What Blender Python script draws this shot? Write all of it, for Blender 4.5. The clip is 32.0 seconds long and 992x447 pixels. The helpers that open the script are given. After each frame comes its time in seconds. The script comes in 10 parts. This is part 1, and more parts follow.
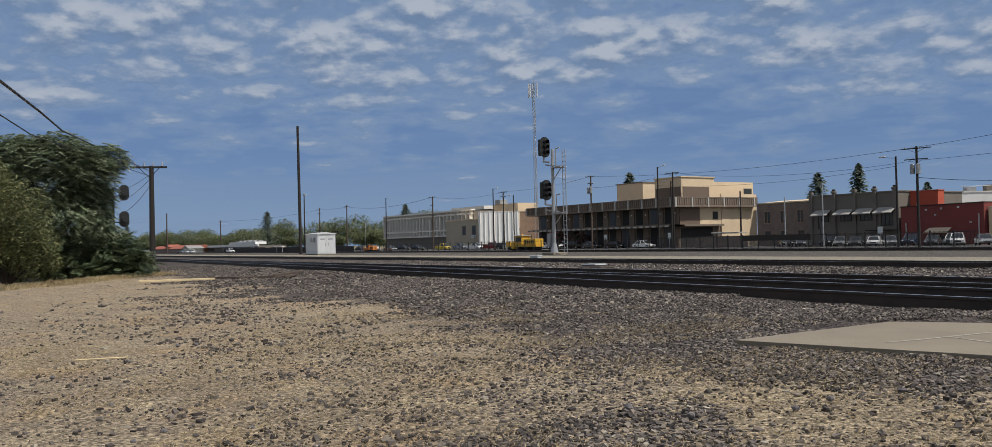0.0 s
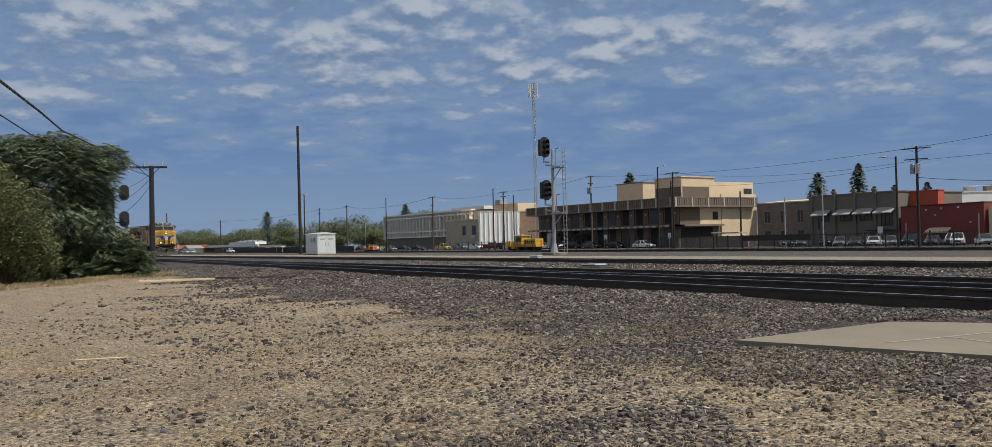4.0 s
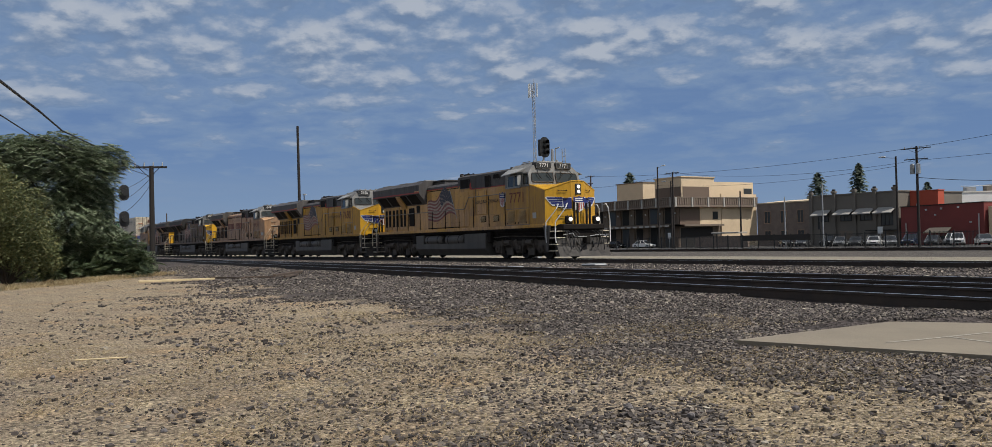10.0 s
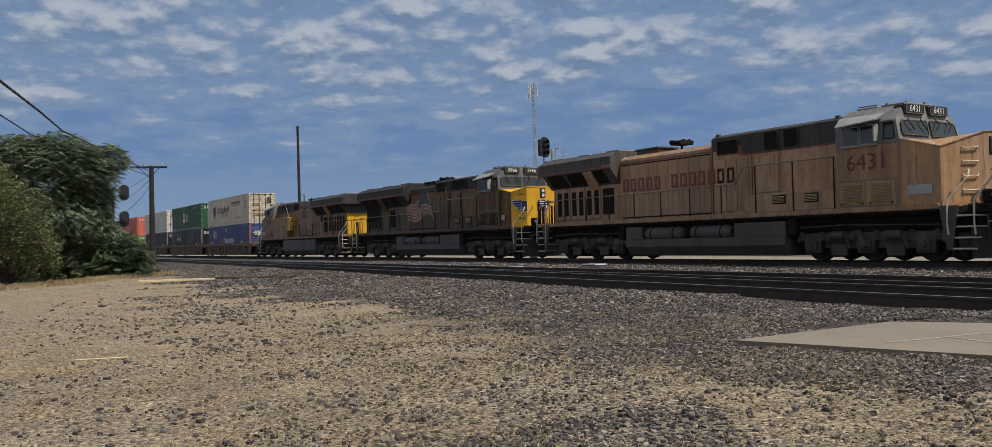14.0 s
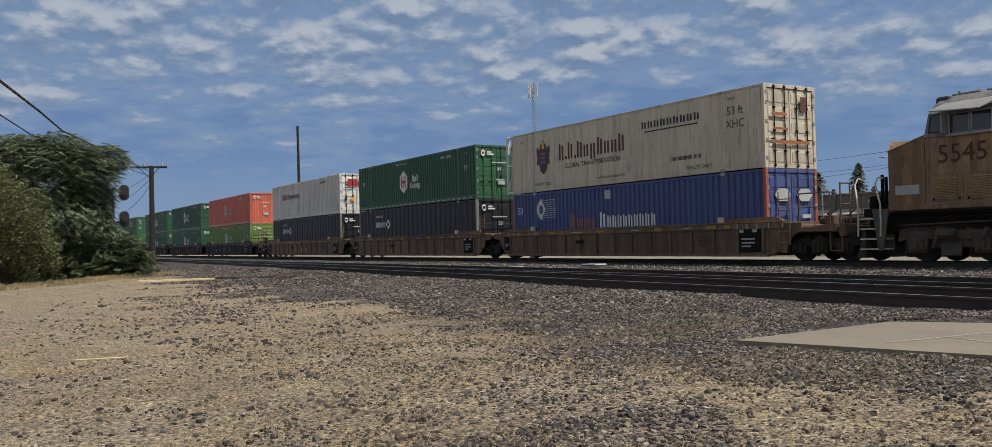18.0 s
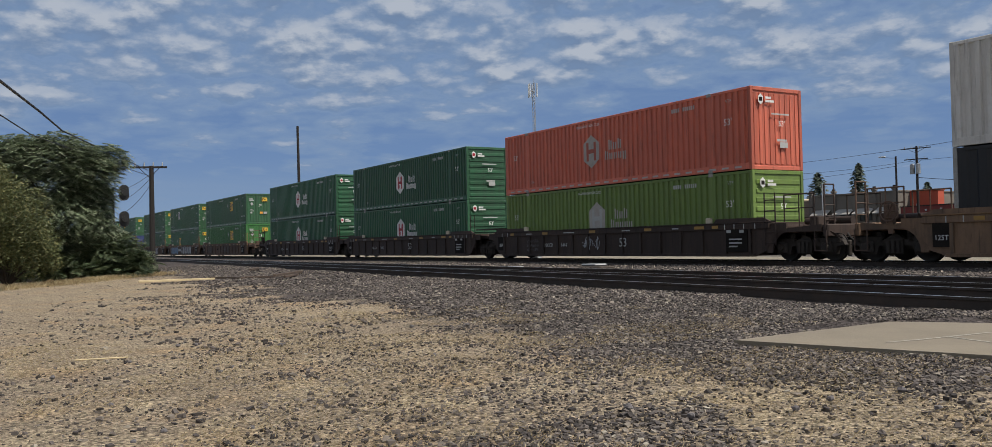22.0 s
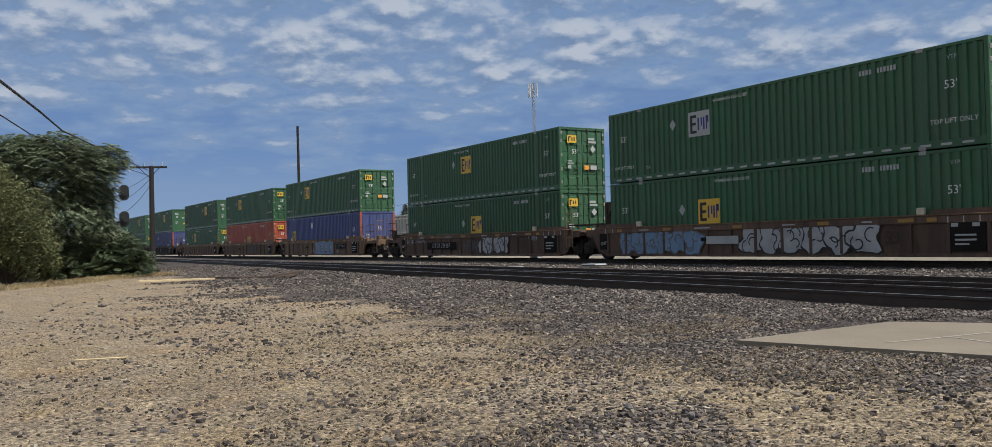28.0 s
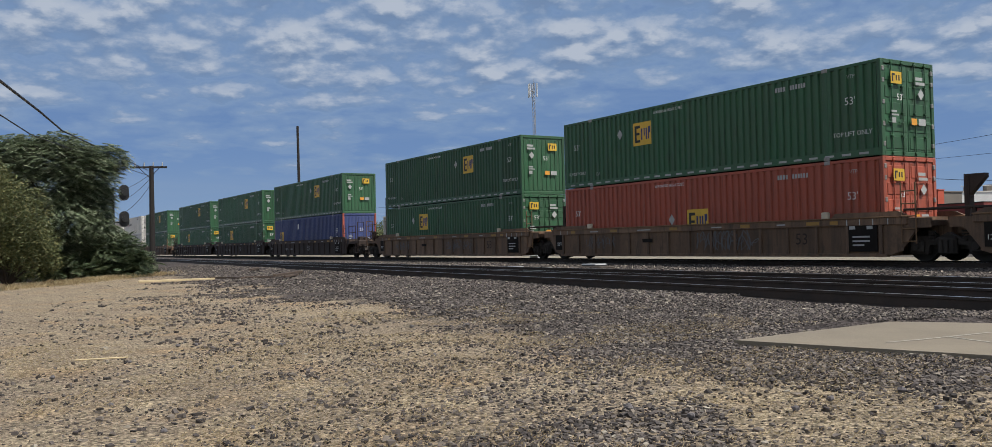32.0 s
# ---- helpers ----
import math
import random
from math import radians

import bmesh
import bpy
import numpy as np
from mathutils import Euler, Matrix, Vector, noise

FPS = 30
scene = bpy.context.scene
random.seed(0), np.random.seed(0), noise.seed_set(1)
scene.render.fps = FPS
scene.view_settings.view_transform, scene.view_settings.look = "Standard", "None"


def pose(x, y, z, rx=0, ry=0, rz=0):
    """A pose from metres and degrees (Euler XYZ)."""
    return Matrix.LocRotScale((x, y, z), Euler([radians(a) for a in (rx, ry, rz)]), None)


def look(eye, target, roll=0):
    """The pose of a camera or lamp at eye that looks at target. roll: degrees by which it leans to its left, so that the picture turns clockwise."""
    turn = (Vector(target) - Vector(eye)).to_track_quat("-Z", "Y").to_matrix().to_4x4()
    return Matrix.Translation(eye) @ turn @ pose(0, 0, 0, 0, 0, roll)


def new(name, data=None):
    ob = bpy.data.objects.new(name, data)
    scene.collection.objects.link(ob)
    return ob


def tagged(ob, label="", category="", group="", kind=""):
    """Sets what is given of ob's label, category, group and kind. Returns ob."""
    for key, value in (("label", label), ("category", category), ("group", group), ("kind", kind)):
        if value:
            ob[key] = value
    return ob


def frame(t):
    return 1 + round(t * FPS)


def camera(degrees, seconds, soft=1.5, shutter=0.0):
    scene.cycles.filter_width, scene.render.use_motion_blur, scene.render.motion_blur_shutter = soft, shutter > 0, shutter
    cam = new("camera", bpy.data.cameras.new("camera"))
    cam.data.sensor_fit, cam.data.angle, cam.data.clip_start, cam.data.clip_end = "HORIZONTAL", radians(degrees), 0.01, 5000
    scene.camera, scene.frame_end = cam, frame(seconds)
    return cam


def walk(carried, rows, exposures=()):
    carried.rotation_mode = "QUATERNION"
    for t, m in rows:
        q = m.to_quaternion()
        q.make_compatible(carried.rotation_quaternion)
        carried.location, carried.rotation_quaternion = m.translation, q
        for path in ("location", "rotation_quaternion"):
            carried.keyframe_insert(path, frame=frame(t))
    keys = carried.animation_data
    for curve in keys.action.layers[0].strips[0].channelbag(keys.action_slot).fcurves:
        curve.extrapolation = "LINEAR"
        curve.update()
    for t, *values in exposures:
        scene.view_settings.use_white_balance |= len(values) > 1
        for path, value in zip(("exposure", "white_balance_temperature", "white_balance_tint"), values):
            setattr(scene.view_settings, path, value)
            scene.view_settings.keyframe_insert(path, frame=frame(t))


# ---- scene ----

# World: x runs along the tracks (the way the train travels), y away from the camera, z up.
EYE = (0.0, 0.0, 1.0)
RAIL, TRACK_Y = 0.15, 24.62          # rail top and centre line of the train's track
LOT = -0.80                          # level of the town beyond the tracks
END = 32.0
YAW, PITCH, ROLL = radians(30.994), radians(1.2186), -1.2776
cam = camera(58.29, END, soft=0.5, shutter=0.0)
_aim = Vector((-math.cos(YAW) * math.cos(PITCH), math.sin(YAW) * math.cos(PITCH), math.sin(PITCH)))
_stand = look(EYE, Vector(EYE) + _aim * 10, ROLL)
walk(cam, [(0.0, _stand), (END, _stand)], exposures=[(0.0, 0.0, 6430, 10), (14.0, 0.0, 6470, 10), (20.0, 0.07, 6500, 10), (25.0, 0.1, 6480, 10), (29.0, 0.18, 6330, 10), (END, 0.16, 6330, 10)])

# ---- light ----
SUN_DIR = Vector((0.56, 0.27, 0.98)).normalized()
world = bpy.data.worlds.new("sky")
scene.world = world
world.use_nodes = True
_n = world.node_tree.nodes
_n.clear()
_sky = _n.new("ShaderNodeTexSky")
_sky.sky_type, _sky.sun_disc = "NISHITA", False
_sky.sun_elevation = math.asin(SUN_DIR.z)
_sky.sun_rotation = math.atan2(SUN_DIR.x, SUN_DIR.y)
_sky.air_density, _sky.dust_density, _sky.ozone_density = 1.0, 0.6, 2.0
_bg, _out = _n.new("ShaderNodeBackground"), _n.new("ShaderNodeOutputWorld")
_bg.inputs["Strength"].default_value = 0.105
_pale = _n.new("ShaderNodeHueSaturation")
_pale.inputs["Saturation"].default_value = 0.5
world.node_tree.links.new(_sky.outputs[0], _pale.inputs["Color"])
world.node_tree.links.new(_pale.outputs[0], _bg.inputs[0])
world.node_tree.links.new(_bg.outputs[0], _out.inputs[0])
_sun = bpy.data.lights.new("sun", "SUN")
_sun.energy, _sun.angle, _sun.color = 4.3, radians(0.6), (1.0, 0.94, 0.85)
_sun_ob = new("sun", _sun)
_sun_ob.matrix_world = look(SUN_DIR * 400, (0, 0, 0))


# ---- building tools ----
class Shape:
    """Collects vertices and faces, with a material slot for each face."""

    def __init__(self):
        self.v, self.f, self.m = [], [], []

    def add(self, verts, faces, slot=0):
        n = len(self.v)
        self.v.extend(verts)
        self.f.extend([tuple(i + n for i in q) for q in faces])
        self.m.extend([slot] * len(faces))
        return self

    def box(self, x0, y0, z0, x1, y1, z1, slot=0):
        v = [(x0, y0, z0), (x1, y0, z0), (x1, y1, z0), (x0, y1, z0), (x0, y0, z1), (x1, y0, z1), (x1, y1, z1), (x0, y1, z1)]
        return self.add(v, [(0, 3, 2, 1), (4, 5, 6, 7), (0, 1, 5, 4), (1, 2, 6, 5), (2, 3, 7, 6), (3, 0, 4, 7)], slot)

    def soft(self, x0, y0, z0, x1, y1, z1, b=0.03, slot=0):
        """A box with its twelve edges chamfered."""
        x0, x1, y0, y1, z0, z1 = min(x0, x1), max(x0, x1), min(y0, y1), max(y0, y1), min(z0, z1), max(z0, z1)
        b = min(b, (x1 - x0) * 0.45, (y1 - y0) * 0.45, (z1 - z0) * 0.45)
        v, idx = [], {}
        for i, x in enumerate((x0, x1)):
            for j, y in enumerate((y0, y1)):
                for k, z in enumerate((z0, z1)):
                    sx, sy, sz = (1, -1)[i] * b, (1, -1)[j] * b, (1, -1)[k] * b
                    for a, p in enumerate(((x, y + sy, z + sz), (x + sx, y, z + sz), (x + sx, y + sy, z))):
                        idx[i, j, k, a] = len(v)
                        v.append(p)
        f = []
        for i in (0, 1):
            f.append([idx[i, 0, 0, 0], idx[i, 1, 0, 0], idx[i, 1, 1, 0], idx[i, 0, 1, 0]][::(-1 if i == 0 else 1)])
            f.append([idx[0, i, 0, 1], idx[1, i, 0, 1], idx[1, i, 1, 1], idx[0, i, 1, 1]][::(1 if i == 0 else -1)])
            f.append([idx[0, 0, i, 2], idx[1, 0, i, 2], idx[1, 1, i, 2], idx[0, 1, i, 2]][::(-1 if i == 0 else 1)])
        for i in (0, 1):
            for j in (0, 1):
                f.append([idx[i, j, 0, 0], idx[i, j, 1, 0], idx[i, j, 1, 1], idx[i, j, 0, 1]])
                f.append([idx[i, 0, j, 0], idx[i, 1, j, 0], idx[i, 1, j, 2], idx[i, 0, j, 2]])
                f.append([idx[0, i, j, 1], idx[1, i, j, 1], idx[1, i, j, 2], idx[0, i, j, 2]])
                for k in (0, 1):
                    f.append([idx[i, j, k, 0], idx[i, j, k, 1], idx[i, j, k, 2]])
        return self.add(v, f, slot)

    def tube(self, p0, p1, r0, r1=None, n=8, slot=0, caps=True):
        p0, p1 = Vector(p0), Vector(p1)
        r1 = r0 if r1 is None else r1
        d = (p1 - p0).normalized()
        a = d.orthogonal().normalized()
        b = d.cross(a)
        ring = [a * math.cos(2 * math.pi * i / n) + b * math.sin(2 * math.pi * i / n) for i in range(n)]
        v = [tuple(p0 + c * r0) for c in ring] + [tuple(p1 + c * r1) for c in ring]
        f = [(i, (i + 1) % n, n + (i + 1) % n, n + i) for i in range(n)]
        if caps:
            f += [tuple(range(n))[::-1], tuple(range(n, 2 * n))]
        return self.add(v, f, slot)

    def path(self, pts, r, n=6, slot=0):
        for p, q in zip(pts, pts[1:]):
            self.tube(p, q, r, r, n, slot)
        return self

    def prism(self, outline, axis, a, b, slot=0):
        """Extrudes a closed outline of 2D points along an axis (0, 1 or 2) from a to b."""
        def place(p, w):
            q = list(p)
            q.insert(axis, w)
            return tuple(q)
        n = len(outline)
        v = [place(p, a) for p in outline] + [place(p, b) for p in outline]
        f = [(i, (i + 1) % n, n + (i + 1) % n, n + i) for i in range(n)]
        f += [tuple(range(n))[::-1], tuple(range(n, 2 * n))]
        return self.add(v, f, slot)

    def quad(self, a, b, c, d, slot=0):
        return self.add([tuple(a), tuple(b), tuple(c), tuple(d)], [(0, 1, 2, 3)], slot)

    def mesh(self, name, mats, smooth=False):
        me = bpy.data.meshes.new(name)
        me.from_pydata(self.v, [], self.f)
        for m in (mats if isinstance(mats, (list, tuple)) else [mats]):
            me.materials.append(m)
        me.polygons.foreach_set("material_index", self.m)
        if smooth:
            me.polygons.foreach_set("use_smooth", [True] * len(self.f))
        bm = bmesh.new()
        bm.from_mesh(me)
        bmesh.ops.recalc_face_normals(bm, faces=bm.faces)
        bm.to_mesh(me)
        bm.free()
        me.update()
        return me


def part(name, shape, mats, parent=None, label="", smooth=False, at=None):
    ob = new(name, shape.mesh(name, mats, smooth) if isinstance(shape, Shape) else shape)
    if parent is not None:
        ob.parent = parent
    if at is not None:
        ob.matrix_basis = at
    if label:
        ob["label"] = label
    return ob


def thing(name, label, category, at=None, group="", kind=""):
    ob = new(name)
    ob.empty_display_size = 0.2
    if at is not None:
        ob.matrix_basis = at
    return tagged(ob, label, category, group, kind)


def setting(name, shape, mats, label, category="", smooth=False):
    return tagged(part(name, shape, mats, None, "", smooth), label, category, "", "structure")


_letters = {}


def letters(words, size, mat, depth=0.0):
    """Lettering as a mesh in the xz plane, centred, facing -y."""
    key = (words, size, mat.name)
    if key not in _letters:
        cu = bpy.data.curves.new("lettering", "FONT")
        cu.body, cu.size, cu.align_x, cu.align_y = words, size, "CENTER", "CENTER"
        cu.resolution_u = 2
        tmp = new("lettering", cu)
        me = bpy.data.meshes.new_from_object(tmp)
        bpy.data.objects.remove(tmp)
        me.transform(Matrix.Rotation(radians(90), 4, "X"))
        me.materials.clear()
        me.materials.append(mat)
        _letters[key] = me
    return _letters[key]


# ---- materials ----
def nodes_of(name):
    m = bpy.data.materials.new(name)
    m.use_nodes = True
    t = m.node_tree
    return m, t, t.nodes["Principled BSDF"]


def node(t, kind, **inputs):
    n = t.nodes.new(kind)
    for k, v in inputs.items():
        n.inputs[k.replace("_", " ")].default_value = v
    return n


def ramp(t, fac, stops):
    r = t.nodes.new("ShaderNodeValToRGB")
    while len(r.color_ramp.elements) < len(stops):
        r.color_ramp.elements.new(0.5)
    for e, (p, c) in zip(r.color_ramp.elements, stops):
        e.position, e.color = p, ((c, c, c, 1) if isinstance(c, (int, float)) else (*c, 1))
    t.links.new(fac, r.inputs[0])
    return r.outputs[0]


def mixed(t, fac, a, b, mode="MIX"):
    m = t.nodes.new("ShaderNodeMix")
    m.data_type, m.blend_type = "RGBA", mode
    for sock, val in ((m.inputs[0], fac), (m.inputs[6], a), (m.inputs[7], b)):
        if hasattr(val, "node"):
            t.links.new(val, sock)
        elif isinstance(val, (int, float)):
            sock.default_value = val
        else:
            sock.default_value = (*val, 1)
    return m.outputs[2]


def noise_of(t, vec, scale, detail=4.0, rough=0.55):
    n = node(t, "ShaderNodeTexNoise", Scale=scale, Detail=detail, Roughness=rough)
    if vec is not None:
        t.links.new(vec, n.inputs["Vector"])
    return n.outputs["Fac"]


def relief(t, p, height, strength, distance=0.02):
    b = node(t, "ShaderNodeBump", Strength=strength, Distance=distance)
    t.links.new(height, b.inputs["Height"])
    t.links.new(b.outputs[0], p.inputs["Normal"])


def surface(name, colour, rough=0.6, metal=0.0, dirt=None, dirt_amount=0.4, scale=1.2, grain=30.0, bump=0.15, streaks=False, vary=0.0, spec=0.5):
    """Paint, stone, metal: base colour with stains at one scale and grain at another."""
    m, t, p = nodes_of(name)
    co = t.nodes.new("ShaderNodeTexCoord").outputs["Object"]
    vec = co
    if streaks:
        mp = t.nodes.new("ShaderNodeMapping")
        mp.inputs["Scale"].default_value = (1.0, 1.0, 0.16)
        t.links.new(co, mp.inputs[0])
        vec = mp.outputs[0]
    dirt = dirt or tuple(c * 0.45 for c in colour)
    big = ramp(t, noise_of(t, vec, scale, 5.0, 0.62), [(0.38, 0.0), (0.72, dirt_amount)])
    col = mixed(t, big, colour, dirt)
    fine = noise_of(t, co, grain, 3.0, 0.6)
    col = mixed(t, 0.35, col, mixed(t, 1.0, col, ramp(t, fine, [(0.3, 0.55), (0.7, 1.0)]), "MULTIPLY"))
    if vary:
        info = t.nodes.new("ShaderNodeObjectInfo")
        col = mixed(t, 1.0, col, ramp(t, info.outputs["Random"], [(0.0, 1.0 - vary), (1.0, 1.0)]), "MULTIPLY")
    t.links.new(col, p.inputs["Base Color"])
    t.links.new(ramp(t, fine, [(0.2, max(0.03, rough - 0.1)), (0.8, min(1.0, rough + 0.12))]), p.inputs["Roughness"])
    p.inputs["Metallic"].default_value = metal
    p.inputs["Specular IOR Level"].default_value = spec
    if bump:
        relief(t, p, fine, bump, 0.01)
    return m


def glow(name, colour, power):
    m, t, p = nodes_of(name)
    p.inputs["Base Color"].default_value = (*colour, 1)
    p.inputs["Emission Color"].default_value = (*colour, 1)
    p.inputs["Emission Strength"].default_value = power
    return m


def glass_dark(name, tint=(0.02, 0.025, 0.03), rough=0.06):
    m, t, p = nodes_of(name)
    co = t.nodes.new("ShaderNodeTexCoord").outputs["Object"]
    t.links.new(mixed(t, noise_of(t, co, 0.8), tint, tuple(c * 2.2 for c in tint)), p.inputs["Base Color"])
    p.inputs["Roughness"].default_value = rough
    return m

# ballast ground is darkened to paint the shadows between the loose stones
BALLAST_SHADED = (0.058, 0.049, 0.046)
DIRT = (0.32, 0.26, 0.18)
STRAW = (0.41, 0.338, 0.225)


def ground_material():
    m, t, p = nodes_of("ground")
    co = t.nodes.new("ShaderNodeTexCoord").outputs["Object"]
    sep = t.nodes.new("ShaderNodeSeparateXYZ")
    t.links.new(co, sep.inputs[0])

    def math_(op, a, b):
        n = t.nodes.new("ShaderNodeMath")
        n.operation = op
        for s, v in zip(n.inputs, (a, b)):
            if hasattr(v, "node"):
                t.links.new(v, s)
            else:
                s.default_value = v
        return n.outputs[0]

    def step(v, lo, hi):
        n = t.nodes.new("ShaderNodeMapRange")
        n.interpolation_type = "SMOOTHSTEP"
        t.links.new(v, n.inputs[0])
        n.inputs[1].default_value, n.inputs[2].default_value = lo, hi
        return n.outputs[0]
    wide = noise_of(t, co, 0.32, 5.0, 0.6)
    mid = noise_of(t, co, 1.7, 6.0, 0.65)
    fine = noise_of(t, co, 26.0, 5.0, 0.7)
    grit = node(t, "ShaderNodeTexVoronoi", Scale=22.0)
    t.links.new(co, grit.inputs["Vector"])
    grit_col = ramp(t, grit.outputs["Color"], [(0.0, 0.35), (1.0, 1.5)])
    # dirt with straw and grit
    soil = mixed(t, ramp(t, wide, [(0.35, 0.0), (0.7, 1.0)]), DIRT, (0.26, 0.208, 0.15))
    soil = mixed(t, ramp(t, mid, [(0.5, 0.0), (0.68, 0.75)]), soil, STRAW)
    soil = mixed(t, ramp(t, noise_of(t, co, 0.75, 5.0, 0.6), [(0.52, 0.0), (0.7, 0.65)]), soil, (0.37, 0.255, 0.14))
    soil = mixed(t, ramp(t, noise_of(t, co, 7.0, 5.0, 0.65), [(0.5, 0.0), (0.66, 0.55)]), soil, (0.165, 0.132, 0.10))
    soil = mixed(t, 0.9, soil, ramp(t, fine, [(0.25, 0.4), (0.7, 1.3)]), "MULTIPLY")
    chips = node(t, "ShaderNodeTexVoronoi", Scale=58.0)
    t.links.new(co, chips.inputs["Vector"])
    soil = mixed(t, 0.75, soil, ramp(t, chips.outputs["Color"], [(0.1, 0.2), (0.45, 0.95), (0.9, 2.2)]), "MULTIPLY")
    stone = mixed(t, 1.0, mixed(t, wide, BALLAST_SHADED, (0.115, 0.098, 0.090)), grit_col, "MULTIPLY")
    # distance from the camera's side of the near track, with a ragged edge
    d = math_("ADD", sep.outputs[1], math_("MULTIPLY", sep.outputs[0], 0.05))
    ragged = math_("ADD", d, math_("MULTIPLY", math_("SUBTRACT", wide, 0.5), 5.5))
    ragged = math_("ADD", ragged, math_("MULTIPLY", math_("SUBTRACT", mid, 0.5), 3.0))
    on_stone = step(ragged, 4.3, 5.6)
    col = mixed(t, on_stone, soil, stone)
    # pale service road beyond the train's track
    pale = mixed(t, 1.0, mixed(t, mid, (0.36, 0.325, 0.25), (0.25, 0.225, 0.18)), ramp(t, fine, [(0.3, 0.75), (0.7, 1.1)]), "MULTIPLY")
    yy = math_("ADD", sep.outputs[1], math_("MULTIPLY", math_("SUBTRACT", mid, 0.5), 1.6))
    col = mixed(t, math_("MULTIPLY", step(yy, 27.4, 28.4), math_("SUBTRACT", 1.0, step(yy, 33.4, 34.6))), col, pale)
    grey = mixed(t, 1.0, mixed(t, wide, (0.085, 0.077, 0.07), (0.14, 0.125, 0.11)), grit_col, "MULTIPLY")
    col = mixed(t, step(yy, 33.4, 34.6), col, grey)
    lot = mixed(t, mid, (0.075, 0.073, 0.07), (0.11, 0.105, 0.10))
    col = mixed(t, step(sep.outputs[1], 58.0, 62.0), col, lot)
    far = mixed(t, wide, (0.12, 0.12, 0.07), (0.22, 0.18, 0.11))
    col = mixed(t, step(sep.outputs[1], 175.0, 190.0), col, far)
    t.links.new(col, p.inputs["Base Color"])
    p.inputs["Roughness"].default_value = 0.95
    p.inputs["Specular IOR Level"].default_value = 0.15
    relief(t, p, math_("ADD", fine, grit.outputs["Distance"]), 1.0, 0.04)
    return m


GROUND = ground_material()
M_RAIL = surface("rail_steel", (0.036, 0.027, 0.022), 0.7, 0.1, (0.075, 0.048, 0.034), 0.7, 3.0, 60.0)
M_HEAD = surface("rail_head", (0.75, 0.74, 0.72), 0.3, 1.0, (0.2, 0.17, 0.15), 0.5, 2.0, 60.0, 0.02)
M_TIE = surface("creosote_tie", (0.035, 0.028, 0.023), 0.9, 0.0, (0.03, 0.025, 0.022), 0.7, 4.0, 40.0, 0.5, vary=0.4)
M_PAD = surface("concrete", (0.235, 0.20, 0.147), 0.9, 0.0, (0.165, 0.138, 0.102), 0.75, 0.9, 45.0, 0.3)
M_PADLINE = surface("crack_filler", (0.42, 0.39, 0.33), 0.9)
M_STONE = surface("ballast_stone", (0.15, 0.138, 0.14), 0.9, 0.0, (0.085, 0.075, 0.075), 0.7, 9.0, 60.0, 0.3)


# ---- ground ----
def near_rail_y(x):
    return 9.0 - 0.05 * x


def pad_back(x):
    """The far edge of the concrete slab."""
    return np.interp(x, (-5.6, -5.15, -3.6, 0.2), (7.9, 8.45, 8.75, 9.0))


def ground_height(x, y):
    """Level of the ground, with the beds of the tracks."""
    d = y - near_rail_y(x)
    ys = (-8.0, -3.6, -2.7, -1.0, 5.2, 7.5)
    zs = (0.0, 0.075, 0.085, 0.155, 0.155, 0.0)
    near = float(np.interp(d, ys, zs)) if d < 7.5 else 0.0
    if x > -6.0 and y < pad_back(x) - 0.1:
        near = min(near, 0.08)
    far = float(np.interp(y, (20.5, 22.2, 27.0, 28.5, 35.5, 39.0, 42.0, 46.8, 50.0, 62.0), (0.0, -0.01, -0.01, 0.0, 0.02, 0.03, 0.06, 0.06, -0.15, LOT)))
    return near + far


def axis_steps(dense, coarse):
    out = set()
    for a, b, s in dense:
        out.update(np.round(np.arange(a, b, s), 3).tolist())
    return sorted(out | set(coarse))


def build_ground():
    xs = axis_steps([(-60, 6, 0.4), (-200, -60, 4), (6, 40, 2)], [-4500, -2500, -1400, -900, -600, -450, -350, -280, -240, 60, 100, 160, 300, 600, 1200, 2500, 4500])
    ys = axis_steps([(-6, 20, 0.35), (20, 64, 1.0)], [-4500, -2000, -800, -300, -120, -60, -30, -18, -12, -9, 70, 80, 100, 130, 180, 260, 400, 700, 1200, 2200, 4500])
    v, f = [], []
    for y in ys:
        for x in xs:
            z = ground_height(x, y)
            if -70 < x < 12 and -8 < y < 20:
                z += 0.035 * noise.noise((x * 0.35, y * 0.35, 0)) + 0.018 * noise.noise((x * 1.9, y * 1.9, 3))
            v.append((x, y, z))
    nx = len(xs)
    for j in range(len(ys) - 1):
        for i in range(nx - 1):
            f.append((j * nx + i, j * nx + i + 1, (j + 1) * nx + i + 1, (j + 1) * nx + i))
    s = Shape()
    s.v, s.f, s.m = v, f, [0] * len(f)
    setting("ground", s, GROUND, "dry dirt and grey ballast ground", "ground", smooth=True)


build_ground()

RAIL_PROFILE = [(-0.07, -0.17), (0.07, -0.17), (0.07, -0.155), (0.012, -0.14), (0.012, -0.04), (0.036, -0.03), (0.036, -0.002), (-0.036, -0.002), (-0.036, -0.03), (-0.012, -0.04), (-0.012, -0.14), (-0.07, -0.155)]


